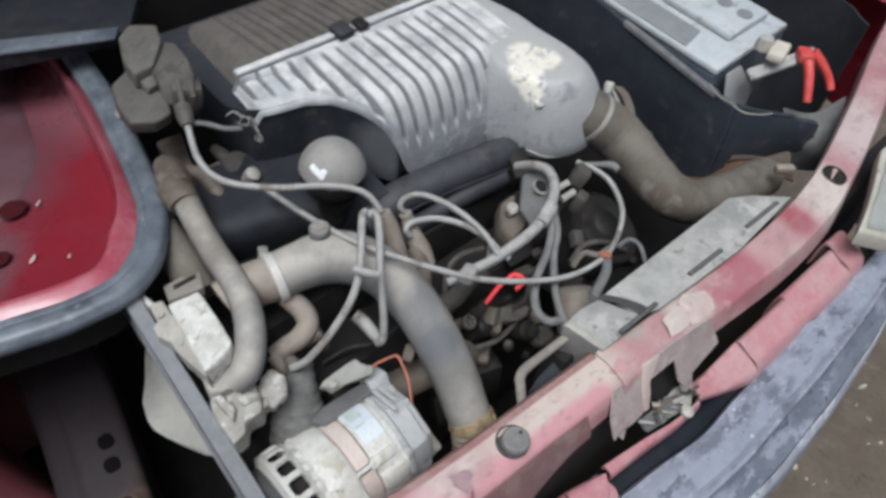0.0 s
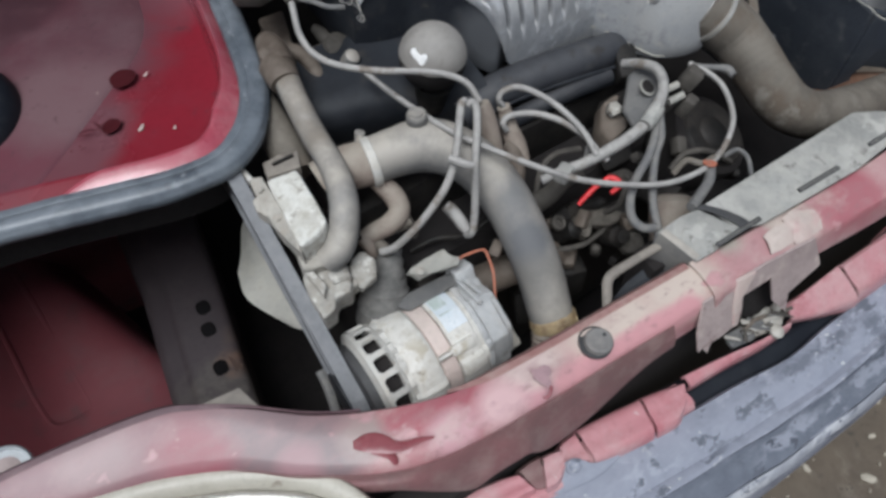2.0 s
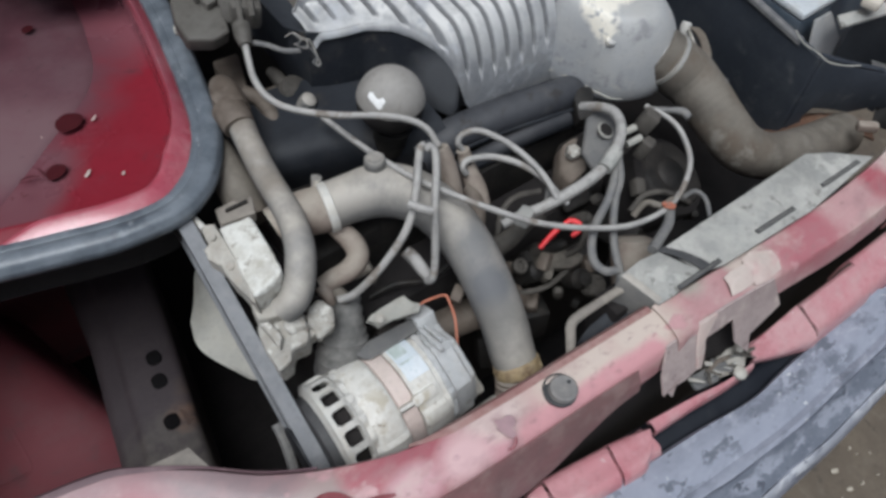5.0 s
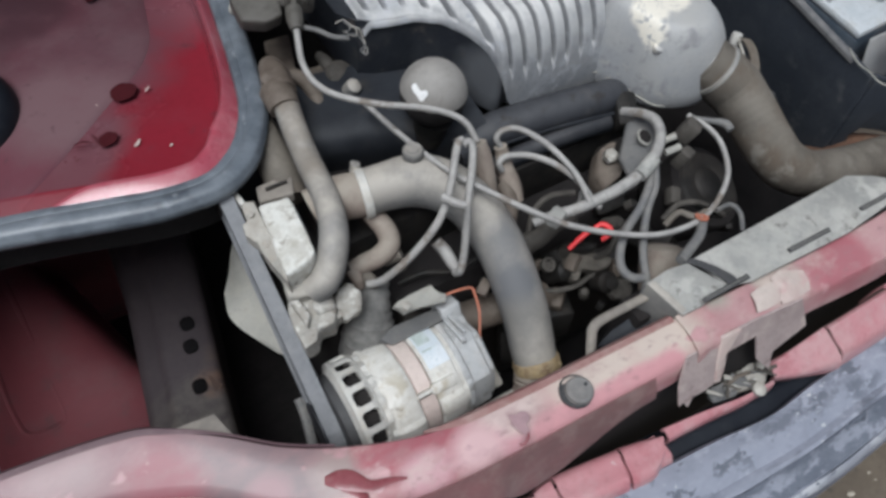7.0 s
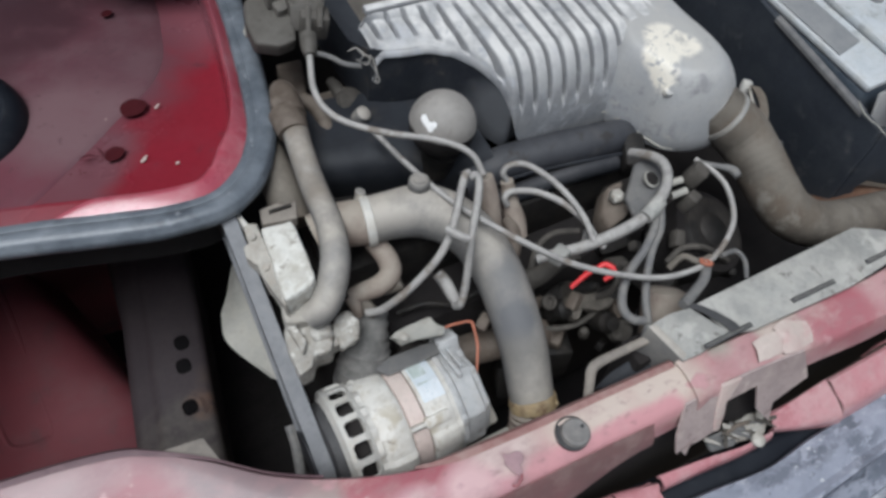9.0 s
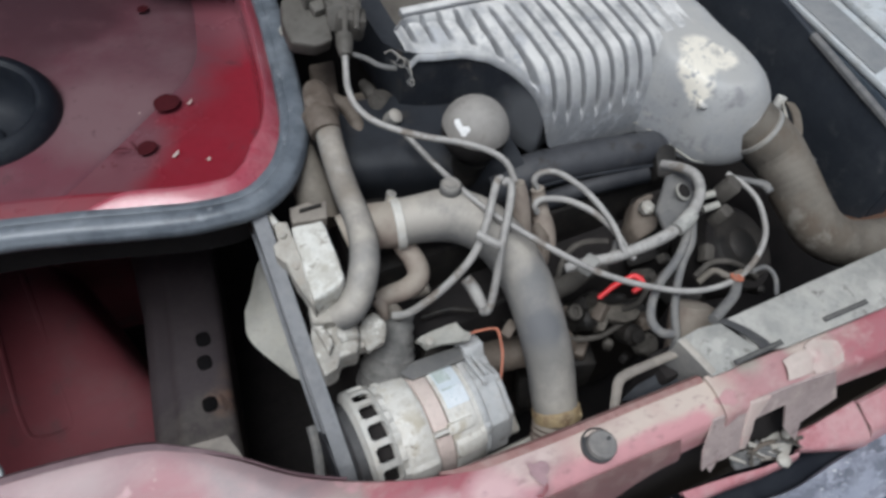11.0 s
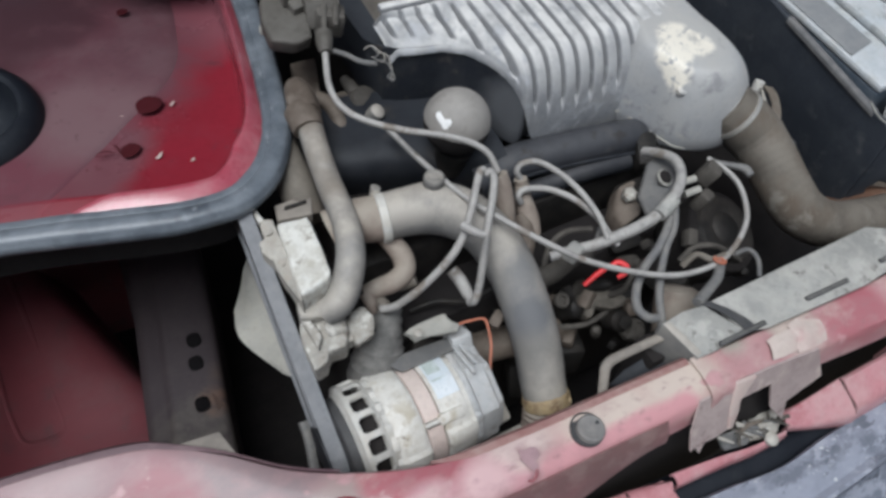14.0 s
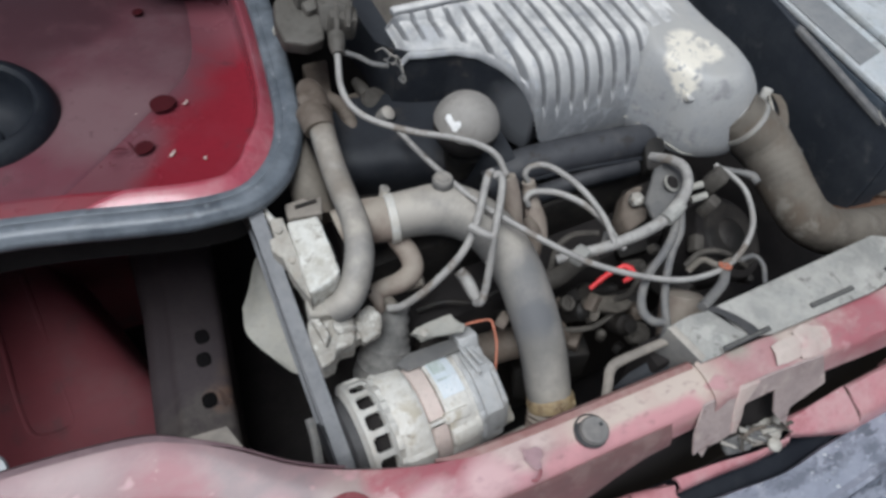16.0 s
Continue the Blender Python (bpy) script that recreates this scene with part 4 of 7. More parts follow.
    tab_plate = part("mounting_tab", slab(tab, (0, 0, 0.0022), 0.0008), "bumper", bumper)
    q = Vector((0.312, 0.203, 0.595)) + shift
    part("bolt", lathe(q, (0, -0.2, 1), [(0.001, 0.0085), (0.004, 0.0085), (0.0046, 0.0065), (0.0030, 0.0055), (0.0020, 0.0)], 18), "bumper", tab_plate)
# headlamp below the corner of the crossmember
lamp = thing("headlamp", (-0.05, 0.3, 0.5), "yellowed headlamp with cream rim and clear ribbed glass", "headlamp")
RIM = [(-0.188, 0.437, 0.7), (-0.138, 0.423, 0.7), (-0.071, 0.407, 0.7), (-0.027, 0.39, 0.7), (0.009, 0.373, 0.7), (0.038, 0.355, 0.7), (0.075, 0.326, 0.7), (0.097, 0.293, 0.7), (0.109, 0.263, 0.695)]


def build_lamp():
    a = [Vector(p) for p in RIM]
    c = Vector((-0.08, 0.12, 0))
    lines = []
    for off, dz in ((0.006, -0.035), (0.0, -0.004), (-0.006, 0.001), (-0.016, -0.002), (-0.022, -0.012)):
        lines.append([p + (Vector((p.x, p.y, 0)) - c).normalized() * off + Vector((0, 0, dz)) for p in a])
    part("rim", sheet(lines, 0.003, 4), "lamp_rim", lamp, "cream yellowed plastic rim")
    lines = []
    for off, dz in ((-0.023, -0.010), (-0.027, -0.006), (-0.036, -0.008), (-0.040, -0.014)):
        lines.append([p + (Vector((p.x, p.y, 0)) - c).normalized() * off + Vector((0, 0, dz)) for p in a])
    part("trim_ring", sheet(lines, 0.002, 4), "steel", lamp, "bright metal trim ring")
    lines = []
    for off, dz in ((-0.038, -0.012), (-0.06, -0.020), (-0.10, -0.06), (-0.12, -0.16)):
        lines.append([p + (Vector((p.x, p.y, 0)) - c).normalized() * off + Vector((0, 0, dz)) for p in a])
    part("lens", sheet(lines, 0.004, 4), "glass", lamp, "clear ribbed glass lens")
    part("reflector", box((-0.07, 0.27, 0.58), (0.28, 0.08, 0.14), 0.02, (0, 0, -20)), "steel", lamp, "silver reflector")


build_lamp()

far_lamp = thing("headlamp", (1.319, 0.231, 0.55), "pale clouded headlamp at the far end of the crossmember", "headlamp")
part("rim", slab([(0.984, 0.189, 0.69), (1.028, 0.201, 0.694), (1.087, 0.22, 0.698), (1.175, 0.251, 0.7), (1.257, 0.242, 0.695), (1.23, 0.201, 0.66), (1.066, 0.14, 0.65)], (0, 0, -0.03), 0.005, seg=3), "lamp_rim", far_lamp, "cream plastic rim")
part("lens", slab([(1.001, 0.185, 0.694), (1.039, 0.197, 0.697), (1.092, 0.213, 0.7), (1.161, 0.236, 0.702), (1.22, 0.23, 0.698), (1.211, 0.204, 0.668), (1.066, 0.15, 0.66)], (0, 0, -0.012), 0.004, seg=3), "glass", far_lamp, "clouded glass lens")

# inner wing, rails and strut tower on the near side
part("inner_wing", sheet([[(-0.36, 0.44, 0.66), (-0.30, 0.62, 0.60), (-0.26, 0.80, 0.56), (-0.22, 1.02, 0.56)], [(-0.24, 0.46, 0.50), (-0.17, 0.62, 0.452), (-0.17, 0.80, 0.445), (-0.19, 1.0, 0.46)], [(-0.06, 0.47, 0.43), (-0.022, 0.625, 0.425), (-0.058, 0.76, 0.425), (-0.12, 0.95, 0.425)], [(-0.03, 0.46, 0.36), (0.0, 0.63, 0.33), (-0.03, 0.78, 0.32), (-0.09, 0.98, 0.32)]], 0.003, 6), "red_dark", car, "red painted inner wing darkened for shade")
for k, line in enumerate(([(-0.152, 0.93, 0.445), (-0.145, 0.862, 0.441), (-0.140, 0.793, 0.4375), (-0.135, 0.722, 0.4365), (-0.130, 0.665, 0.4375), (-0.136, 0.652, 0.440), (-0.157, 0.647, 0.448), (-0.172, 0.650, 0.457), (-0.178, 0.675, 0.460), (-0.183, 0.722, 0.462), (-0.189, 0.816, 0.466), (-0.195, 0.90, 0.470)],)):
    part("wing_crease", tube(line, 0.0050, 10, 6, flat=0.22), "red_dark", car, "pressed outline in the inner wing")
part("wing_weld", tube([(-0.100, 0.590, 0.434), (-0.075, 0.60, 0.432), (-0.055, 0.605, 0.430), (-0.035, 0.625, 0.428)], [0.001, 0.002, 0.002, 0.003], 8, 5), "red_dark", car)
side_lamp = thing("side_lamp", (-0.163, 0.487, 0.69), "small round white-rimmed lamp beside the crossmember", "lamp")
part("rim", lathe((-0.163, 0.487, 0.69), (0.15, -0.45, 0.85), [(-0.02, 0.019), (0.0, 0.0225), (0.004, 0.022), (0.0055, 0.0205), (0.003, 0.018)], 32), "battery", side_lamp, "white plastic rim")
part("lens", lathe((-0.163, 0.487, 0.69), (0.15, -0.45, 0.85), [(-0.012, 0.018), (0.001, 0.018), (0.003, 0.012), (0.0036, 0.0)], 28), "lock_plate", side_lamp, "dusty grey lens")


def build_rail():
    rings = []
    for y, x0, x1, z in ((0.40, -0.022, 0.062, 0.475), (0.46, -0.018, 0.062, 0.4735), (0.516, -0.012, 0.064, 0.472), (0.59, 0.002, 0.074, 0.471), (0.66, 0.012, 0.086, 0.47), (0.73, 0.024, 0.098, 0.47), (0.80, 0.034, 0.109, 0.47), (0.90, 0.04, 0.12, 0.47), (1.0, 0.046, 0.130, 0.47)):
        w = 0.003 * noise.noise((y * 12, 1, 4))
        rings.append([(x0 - 0.048, y, z - 0.13), (x0 - 0.044, y, z - 0.060), (x0 - 0.036 + w, y, z - 0.026), (x0 - 0.024 + w, y, z - 0.016), (x0 - 0.010, y, z - 0.013), (x0 - 0.003, y, z - 0.007), (x0 + 0.003, y, z - 0.001), (x0 + 0.010, y, z), (x1 - 0.022, y, z), (x1 - 0.010, y, z - 0.001), (x1 - 0.003, y, z - 0.005), (x1, y, z - 0.014), (x1 + 0.001, y, z - 0.12)])
    part("rail", loft(bm_new(), rings), "rail", car, "grimy chassis rail with round holes", 60)
    # flat black discs paint the unlit depth of the rail's holes
    for k, px in enumerate(((0.061, 0.696), (0.053, 0.659), (0.043, 0.595))):
        bm = bm_new()
        loft(bm, [[(px[0] + r * f * math.copysign(abs(math.cos(a)) ** 0.75, math.cos(a)), px[1] + r * math.copysign(abs(math.sin(a)) ** 0.75, math.sin(a)), 0.4706 + h) for a in [2 * math.pi * j / 24 for j in range(24)]] for r, h, f in ((0.0118, 0.0, 0.86), (0.0115, 0.0012, 0.86), (0.0104, 0.0014, 0.86), (0.0100, 0.0008, 0.86), (0.001, 0.0008, 0.86))])
        part("rail_hole", bm, "hole_black", car)
    part("rust_patch", disc_patch((0.055, 0.592, 0.4700), (0, 0, 1), 0.0125, 0.0005, 8, 32, 0.5, (0.7, 1.5)), "rail_rust", car, "dark rusty flake beside a hole")
build_rail()
part("corner_bracket", slab([(-0.021, 0.436, 0.717), (-0.013, 0.436, 0.717), (0.018, 0.431, 0.718), (0.052, 0.427, 0.718), (0.055, 0.416, 0.718), (0.061, 0.395, 0.717), (0.018, 0.406, 0.717)], (0, 0, -0.002), 0.0006), "filter_rear", car, "pale triangular corner bracket")
part("corner_wall", sheet([[(-0.24, 0.47, 0.71), (-0.12, 0.462, 0.716), (-0.02, 0.446, 0.718), (0.05, 0.404, 0.716)], [(-0.24, 0.475, 0.45), (-0.12, 0.467, 0.45), (-0.02, 0.451, 0.45), (0.05, 0.41, 0.45)]], 0.003, 4), "red_dark", car)

# strut tower tray with its rubber seal
tower = thing("strut_tower", (0.0, 0.85, 0.45), "red painted strut tower tray with dusty floor and raised lip", "strut tower")
SEAL = [(-0.40, 0.742, 0.795), (-0.20, 0.694, 0.797), (-0.089, 0.675, 0.8), (-0.03, 0.661, 0.8), (0.037, 0.642, 0.8), (0.09, 0.629, 0.8), (0.143, 0.626, 0.8), (0.179, 0.643, 0.8), (0.209, 0.678, 0.8), (0.235, 0.738, 0.8), (0.26, 0.862, 0.8), (0.277, 0.977, 0.8), (0.29, 1.147, 0.8), (0.305, 1.30, 0.80)]


SHELF = [(-0.34, 0.90, 0.75), (-0.26, 0.79, 0.75), (-0.129, 0.765, 0.75), (-0.086, 0.752, 0.75), (-0.050, 0.744, 0.75), (-0.022, 0.758, 0.75), (0.031, 0.803, 0.75), (0.08, 0.847, 0.75), (0.118, 0.880, 0.75), (0.148, 0.912, 0.75), (0.168, 0.955, 0.75), (0.181, 1.01, 0.75), (0.192, 1.088, 0.75), (0.208, 1.214, 0.75), (0.10, 1.25, 0.75), (-0.05, 1.28, 0.75)]


def inset(line, off, z):
    """The line moved towards the tray's middle by off, at height z; the ledge narrows to the rear."""
    out, wide_off = [], off
    for i, p in enumerate(line):
        if 0.02 < wide_off < 0.09:
            off = 0.02 + (wide_off - 0.02) * (1 - 0.6 * ease(0.62, 0.74, i / len(line)))
        a, b = Vector(line[max(i - 1, 0)]), Vector(line[min(i + 1, len(line) - 1)])
        t = (b - a).normalized()
        out.append((p[0] - t.y * off, p[1] + t.x * off, z))
    return out


def build_tower():
    path = glide(SEAL, 8)
    hub = Vector((-0.095, 0.902, 0.775))
    # the shade under the seal is put into this wall's colour
    outer = [inset(path, 0.006, 0.783), inset(path, 0.008, 0.77), inset(path, 0.030, 0.735), inset(path, 0.034, 0.70)]
    part("outer_wall", sheet(outer, 0.002, 2), "void", tower, "outer wall below the seal, near-black for shade")
    lines = [inset(path, 0.0075, 0.777), inset(path, 0.016, 0.778), inset(path, 0.043, 0.7920), inset(path, 0.048, 0.7925), inset(path, 0.053, 0.776), inset(path, 0.057, 0.764), inset(path, 0.063, 0.7555), inset(path, 0.072, 0.7515), inset(path, 0.084, 0.7502)]
    last = lines[-1]
    for f in (0.08, 0.18, 0.28, 0.38, 0.50):
        line = []
        for p in last:
            q = Vector(p).lerp(hub, f)
            q.z = 0.750 + 0.0012 * noise.noise(q * 12)
            line.append(q)
        lines.append(line)
    bm = bm_new()
    vs = [[bm.verts.new(p) for p in line] for line in lines]
    for a, b in zip(vs, vs[1:]):
        for i in range(len(a) - 1):
            bm.faces.new((a[i], a[i + 1], b[i + 1], b[i]))
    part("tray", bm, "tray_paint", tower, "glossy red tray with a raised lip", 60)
    # the ledge's slope and start follow a band of sky glare
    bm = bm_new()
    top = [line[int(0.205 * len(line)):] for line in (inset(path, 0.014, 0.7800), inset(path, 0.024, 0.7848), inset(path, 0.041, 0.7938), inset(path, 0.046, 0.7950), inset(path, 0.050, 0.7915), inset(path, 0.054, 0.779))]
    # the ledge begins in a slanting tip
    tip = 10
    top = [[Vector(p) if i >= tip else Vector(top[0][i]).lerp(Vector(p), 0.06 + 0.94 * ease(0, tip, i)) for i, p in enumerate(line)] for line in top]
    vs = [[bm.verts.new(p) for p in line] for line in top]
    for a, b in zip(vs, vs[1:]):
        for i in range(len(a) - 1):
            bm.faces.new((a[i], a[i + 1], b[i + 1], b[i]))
    part("ledge", bm, "red_ledge", tower, "pinkish red ledge beside the seal with sky glare in its colour", 60)
    # the dusty shelf round the cup, with a sloping edge
    rim = glide(SHELF, 8)
    bm, grid = bm_new(), []
    for f, z in ((-0.03, 0.7480), (0.0, 0.7512), (0.05, 0.7530), (0.10, 0.7537), (0.2, 0.7545), (0.35, 0.7545), (0.6, 0.757), (0.76, 0.758), (0.88, 0.7565), (0.96, 0.7560), (1.0, 0.757)):
        line = []
        for p in rim:
            out = Vector((p.x - hub.x, p.y - hub.y, 0)).normalized()
            inner = Vector((hub.x, hub.y, 0)) + out * 0.074
            q = Vector((p.x, p.y, 0)).lerp(inner, f)
            q.z = z + 0.001 * noise.noise(q * 14)
            line.append(bm.verts.new(q))
        grid.append(line)
    for a, b in zip(grid, grid[1:]):
        for i in range(len(a) - 1):
            bm.faces.new((a[i], a[i + 1], b[i + 1], b[i]))
    part("shelf", bm, "shelf_dust_and_shade", tower, "dusty maroon shelf of the tray with a painted dark reflection", 60)
    rings = []
    for i, p in enumerate(path):
        a, b = path[max(i - 1, 0)], path[min(i + 1, len(path) - 1)]
        t = (b - a).normalized()
        n_in = Vector((-t.y, t.x, 0))
        ring = []
        for f, z in ((-0.007, -0.022), (-0.010, -0.019), (-0.0135, -0.013), (-0.0138, -0.008), (-0.0128, -0.0045), (-0.0118, -0.0035), (-0.0115, -0.0005), (-0.008, 0.0025), (-0.001, 0.0042), (0.006, 0.0030), (0.0085, 0.0006), (0.011, 0.0016), (0.018, 0.000), (0.020, -0.007), (0.0, -0.012), (-0.004, -0.016), (-0.005, -0.021)):
            w = 0.0010 * noise.noise((p.x * 16, p.y * 16, f * 40)) + 0.0005 * noise.noise((p.x * 45, p.y * 45, f * 25)) * (f < 0.004)
            ring.append(p + n_in * (f + w) + Vector((0, 0, z + w)))
        rings.append(ring)
    part("seal", loft(bm_new(), rings), "rubber_seal", tower, "thick weathered grey rubber seal", 60)


build_tower()
CUP = Vector((-0.095, 0.902, 0.775))
cup = lathe((CUP.x, CUP.y, 0.762), (0.08, -0.12, 1), [(-0.050, 0.070), (-0.044, 0.091), (-0.004, 0.092), (0.010, 0.089), (0.019, 0.083), (0.024, 0.076), (0.025, 0.070), (0.021, 0.065), (0.006, 0.062), (-0.012, 0.058), (-0.026, 0.049), (-0.034, 0.036), (-0.036, 0.0)], 56)
part("rubber_cup", cup, "bowl", tower, "black rubber suspension cup")
part("cup_nut", lathe((CUP.x, CUP.y, 0.725), (0.08, -0.12, 1), [(0.0, 0.016), (0.006, 0.016), (0.008, 0.012), (0.009, 0.007), (0.0095, 0.0)], 24), "bowl", tower, "dark top of the strut inside the cup")
# flat dark red discs paint the shade inside the drain holes
for q, r, w in (((0.108, 0.857, 0.757), 0.0160, 0.9), ((0.069, 0.789, 0.755), 0.0120, 0.8), ((0.124, 1.056, 0.76), 0.008, 0.8)):
    part("drain_hole", disc_patch((q[0], q[1], q[2] + 0.0012), (0, -0.03, 1), r, 0.0003, 5, 28, 0.10, (1.05, w)), "hole_red", tower)
for q, r, w in (((0.135, 0.852, 0.754), 0.0022, 2.0), ((0.097, 0.77, 0.752), 0.003, 1.7), ((0.13, 0.749, 0.752), 0.0024, 1.0), ((0.074, 0.845, 0.76), 0.0012, 1.0)):
    part("paint_chip", disc_patch((q[0], q[1], q[2] + 0.001), (0, 0, 1), r, 0.0003, 4, 14, 0.5, (w, 0.8)), "bare_panel", tower)
for k, line in enumerate(([(0.033, 0.794, 0.758), (0.043, 0.794, 0.758), (0.053, 0.788, 0.758)], [(0.054, 0.802, 0.758), (0.057, 0.793, 0.758), (0.057, 0.786, 0.757)], [(0.031, 0.791, 0.758), (0.044, 0.786, 0.758)], [(0.027, 0.771, 0.756), (0.034, 0.771, 0.756)])):
    part("scratch", tube([(q[0], q[1], q[2] + 0.0014) for q in line], [0.0007] + [0.0013] * (len(line) - 2) + [0.0006], 6, 4, flat=0.3), "hole_red", tower)
part("tower_wall", sheet([[(-0.35, 0.80, 0.735), (-0.10, 0.76, 0.735), (0.10, 0.74, 0.735), (0.19, 0.80, 0.735), (0.22, 1.2, 0.735)], [(-0.35, 0.98, 0.45), (-0.12, 0.95, 0.45), (0.04, 0.95, 0.45), (0.10, 0.98, 0.45), (0.13, 1.2, 0.45)], [(-0.35, 1.02, 0.16), (-0.12, 0.98, 0.16), (0.05, 0.97, 0.16), (0.11, 1.0, 0.16), (0.14, 1.2, 0.16)]], 0.003, 4), "red_dark", tower, "red tower wall under the tray, darkened for shade")

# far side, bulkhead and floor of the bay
# bulkhead and floor take a near-black colour for the shade behind the engine
part("bulkhead", box((0.6, 1.38, 0.55), (2.0, 0.03, 0.62), 0.004), "void", car, "bulkhead behind the engine, near-black for shade")
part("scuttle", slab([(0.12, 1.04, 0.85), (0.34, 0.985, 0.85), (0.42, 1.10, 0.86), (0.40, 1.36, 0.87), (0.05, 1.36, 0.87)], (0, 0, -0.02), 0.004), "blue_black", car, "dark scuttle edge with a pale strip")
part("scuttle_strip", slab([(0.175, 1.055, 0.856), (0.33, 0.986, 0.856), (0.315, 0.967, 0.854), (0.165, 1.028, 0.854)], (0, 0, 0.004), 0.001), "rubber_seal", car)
part("bay_floor", box((0.6, 0.82, 0.16), (1.9, 1.1, 0.02), 0.004), "void", car, "undertray, near-black for shade")
part("far_wing", sheet([[(1.52, 0.44, 0.70), (1.55, 0.60, 0.72), (1.56, 1.36, 0.74)], [(1.48, 0.44, 0.40), (1.50, 0.60, 0.40), (1.50, 1.36, 0.40)]], 0.004, 4), "black_plastic", car, "dark inner wing on the far side")
part("near_wing", sheet([[(-0.25, 0.47, 0.71), (-0.34, 0.60, 0.74), (-0.42, 1.36, 0.78)], [(-0.42, 0.44, 0.69), (-0.50, 0.60, 0.71), (-0.56, 1.36, 0.75)], [(-0.47, 0.40, 0.45), (-0.56, 0.60, 0.45), (-0.60, 1.36, 0.45)]], 0.003, 4), "red_paint", car, "red front wing")
part("far_outer_wing", sheet([[(1.555, 0.45, 0.735), (1.585, 0.6, 0.75), (1.595, 1.36, 0.77)], [(1.60, 0.42, 0.70), (1.64, 0.6, 0.71), (1.66, 1.36, 0.74)], [(1.62, 0.38, 0.45), (1.67, 0.6, 0.45), (1.69, 1.36, 0.45)]], 0.003, 4), "red_paint", car, "red front wing")

# bonnet, hinged at the scuttle and propped open
bonnet = thing("bonnet", (0.6, 1.42, 0.9), "red bonnet propped open over the engine bay", "bonnet")
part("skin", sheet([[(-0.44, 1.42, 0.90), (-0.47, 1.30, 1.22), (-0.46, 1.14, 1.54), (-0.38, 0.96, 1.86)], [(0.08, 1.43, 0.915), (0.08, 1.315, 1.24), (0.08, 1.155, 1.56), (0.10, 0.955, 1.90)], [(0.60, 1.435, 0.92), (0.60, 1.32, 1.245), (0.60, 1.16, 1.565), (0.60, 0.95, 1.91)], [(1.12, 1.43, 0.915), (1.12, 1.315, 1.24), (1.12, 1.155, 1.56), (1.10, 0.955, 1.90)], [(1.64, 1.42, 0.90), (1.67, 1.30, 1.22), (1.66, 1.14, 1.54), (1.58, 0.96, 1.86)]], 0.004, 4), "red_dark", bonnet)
for x0, x1 in ((-0.38, -0.30), (1.50, 1.58), (0.56, 0.64)):
    part("stiffener", sheet([[(x0, 1.40, 0.92), (x0, 1.275, 1.23), (x0, 1.11, 1.55), (x0, 0.95, 1.84)], [(x1, 1.40, 0.92), (x1, 1.275, 1.23), (x1, 1.11, 1.55), (x1, 0.95, 1.84)]], 0.02, 3), "red_dark", bonnet)
single("prop_rod", tube([(-0.46, 0.50, 0.70), (-0.45, 0.70, 1.10), (-0.43, 1.02, 1.76)], 0.005, 8, 3), "black_plastic", "thin dark rod propping up the bonnet", "prop rod")


def build_wheel(x, y):
    wheel = part("wheel", lathe((x - 0.09, y, 0.29), (1, 0, 0), [(0, 0.18), (0.01, 0.27), (0.03, 0.288), (0.15, 0.288), (0.17, 0.27), (0.18, 0.18)], 40), "black_plastic", car, "black tyre")
    part("rim", lathe((x - 0.08, y, 0.29), (1, 0, 0), [(0, 0.0), (0.0, 0.10), (0.01, 0.178), (0.15, 0.178), (0.16, 0.10), (0.16, 0.0)], 30), "steel", wheel, "grey steel rim")


build_wheel(-0.36, 0.92)
build_wheel(1.50, 0.92)

# ---- radiator shroud ----
shroud = thing("radiator_shroud", (0.7, 0.3, 0.5), "dusty grey plastic radiator shroud with slots and a black strap", "radiator shroud")
part("top_plate", slab([(0.579, 0.328, 0.735), (0.838, 0.327, 0.737), (0.869, 0.31, 0.737), (0.912, 0.274, 0.735), (0.77, 0.265, 0.733), (0.618, 0.273, 0.733), (0.588, 0.282, 0.733)], (0, 0, -0.004), 0.0015), "shroud", shroud)
part("end_plate", slab([(0.508, 0.328, 0.737), (0.541, 0.33, 0.738), (0.567, 0.326, 0.738), (0.588, 0.283, 0.735), (0.547, 0.277, 0.732), (0.522, 0.28, 0.728), (0.524, 0.306, 0.726)], (0, 0, -0.004), 0.0015), "shroud", shroud)
part("strap", sheet([[(0.563, 0.3285, 0.7395), (0.577, 0.311, 0.7385), (0.587, 0.29, 0.7375), (0.589, 0.279, 0.7345)], [(0.575, 0.3275, 0.7395), (0.59, 0.309, 0.7385), (0.601, 0.288, 0.7375), (0.603, 0.278, 0.7345)]], 0.0006, 4), "dull_dark", shroud, "dark worn strap")
for a, b in (((0.550, 0.280, 0.7368), (0.617, 0.279, 0.7368)), ((0.684, 0.281, 0.7362), (0.752, 0.279, 0.7362)), ((0.811, 0.281, 0.7362), (0.887, 0.280, 0.7362))):
    a, b = Vector(a), Vector(b)
    d = (b - a).normalized()
    s = Vector((-d.y, d.x, 0)) * 0.003
    part("slot_frame", slab([a - s, b - s, b + s, a + s], (0, 0, -0.0015), 0.0004), "dull_dark", shroud)
    s *= 0.42
    part("slot_bar", slab([a - s + d * 0.002, b - s - d * 0.002, b + s - d * 0.002, a + s + d * 0.002], (0, 0, 0.0004), 0.0001), "boot_rubber", shroud)
part("side_wall", slab([(0.509, 0.327, 0.737), (0.522, 0.28, 0.728), (0.53, 0.285, 0.60), (0.50, 0.33, 0.60)], (0.01, 0.0, 0), 0.001), "hose_grey", shroud)
single("radiator_core", box((0.70, 0.325, 0.50), (0.40, 0.035, 0.38), 0.004), "void", "near-black radiator core behind the crossmember", "radiator")
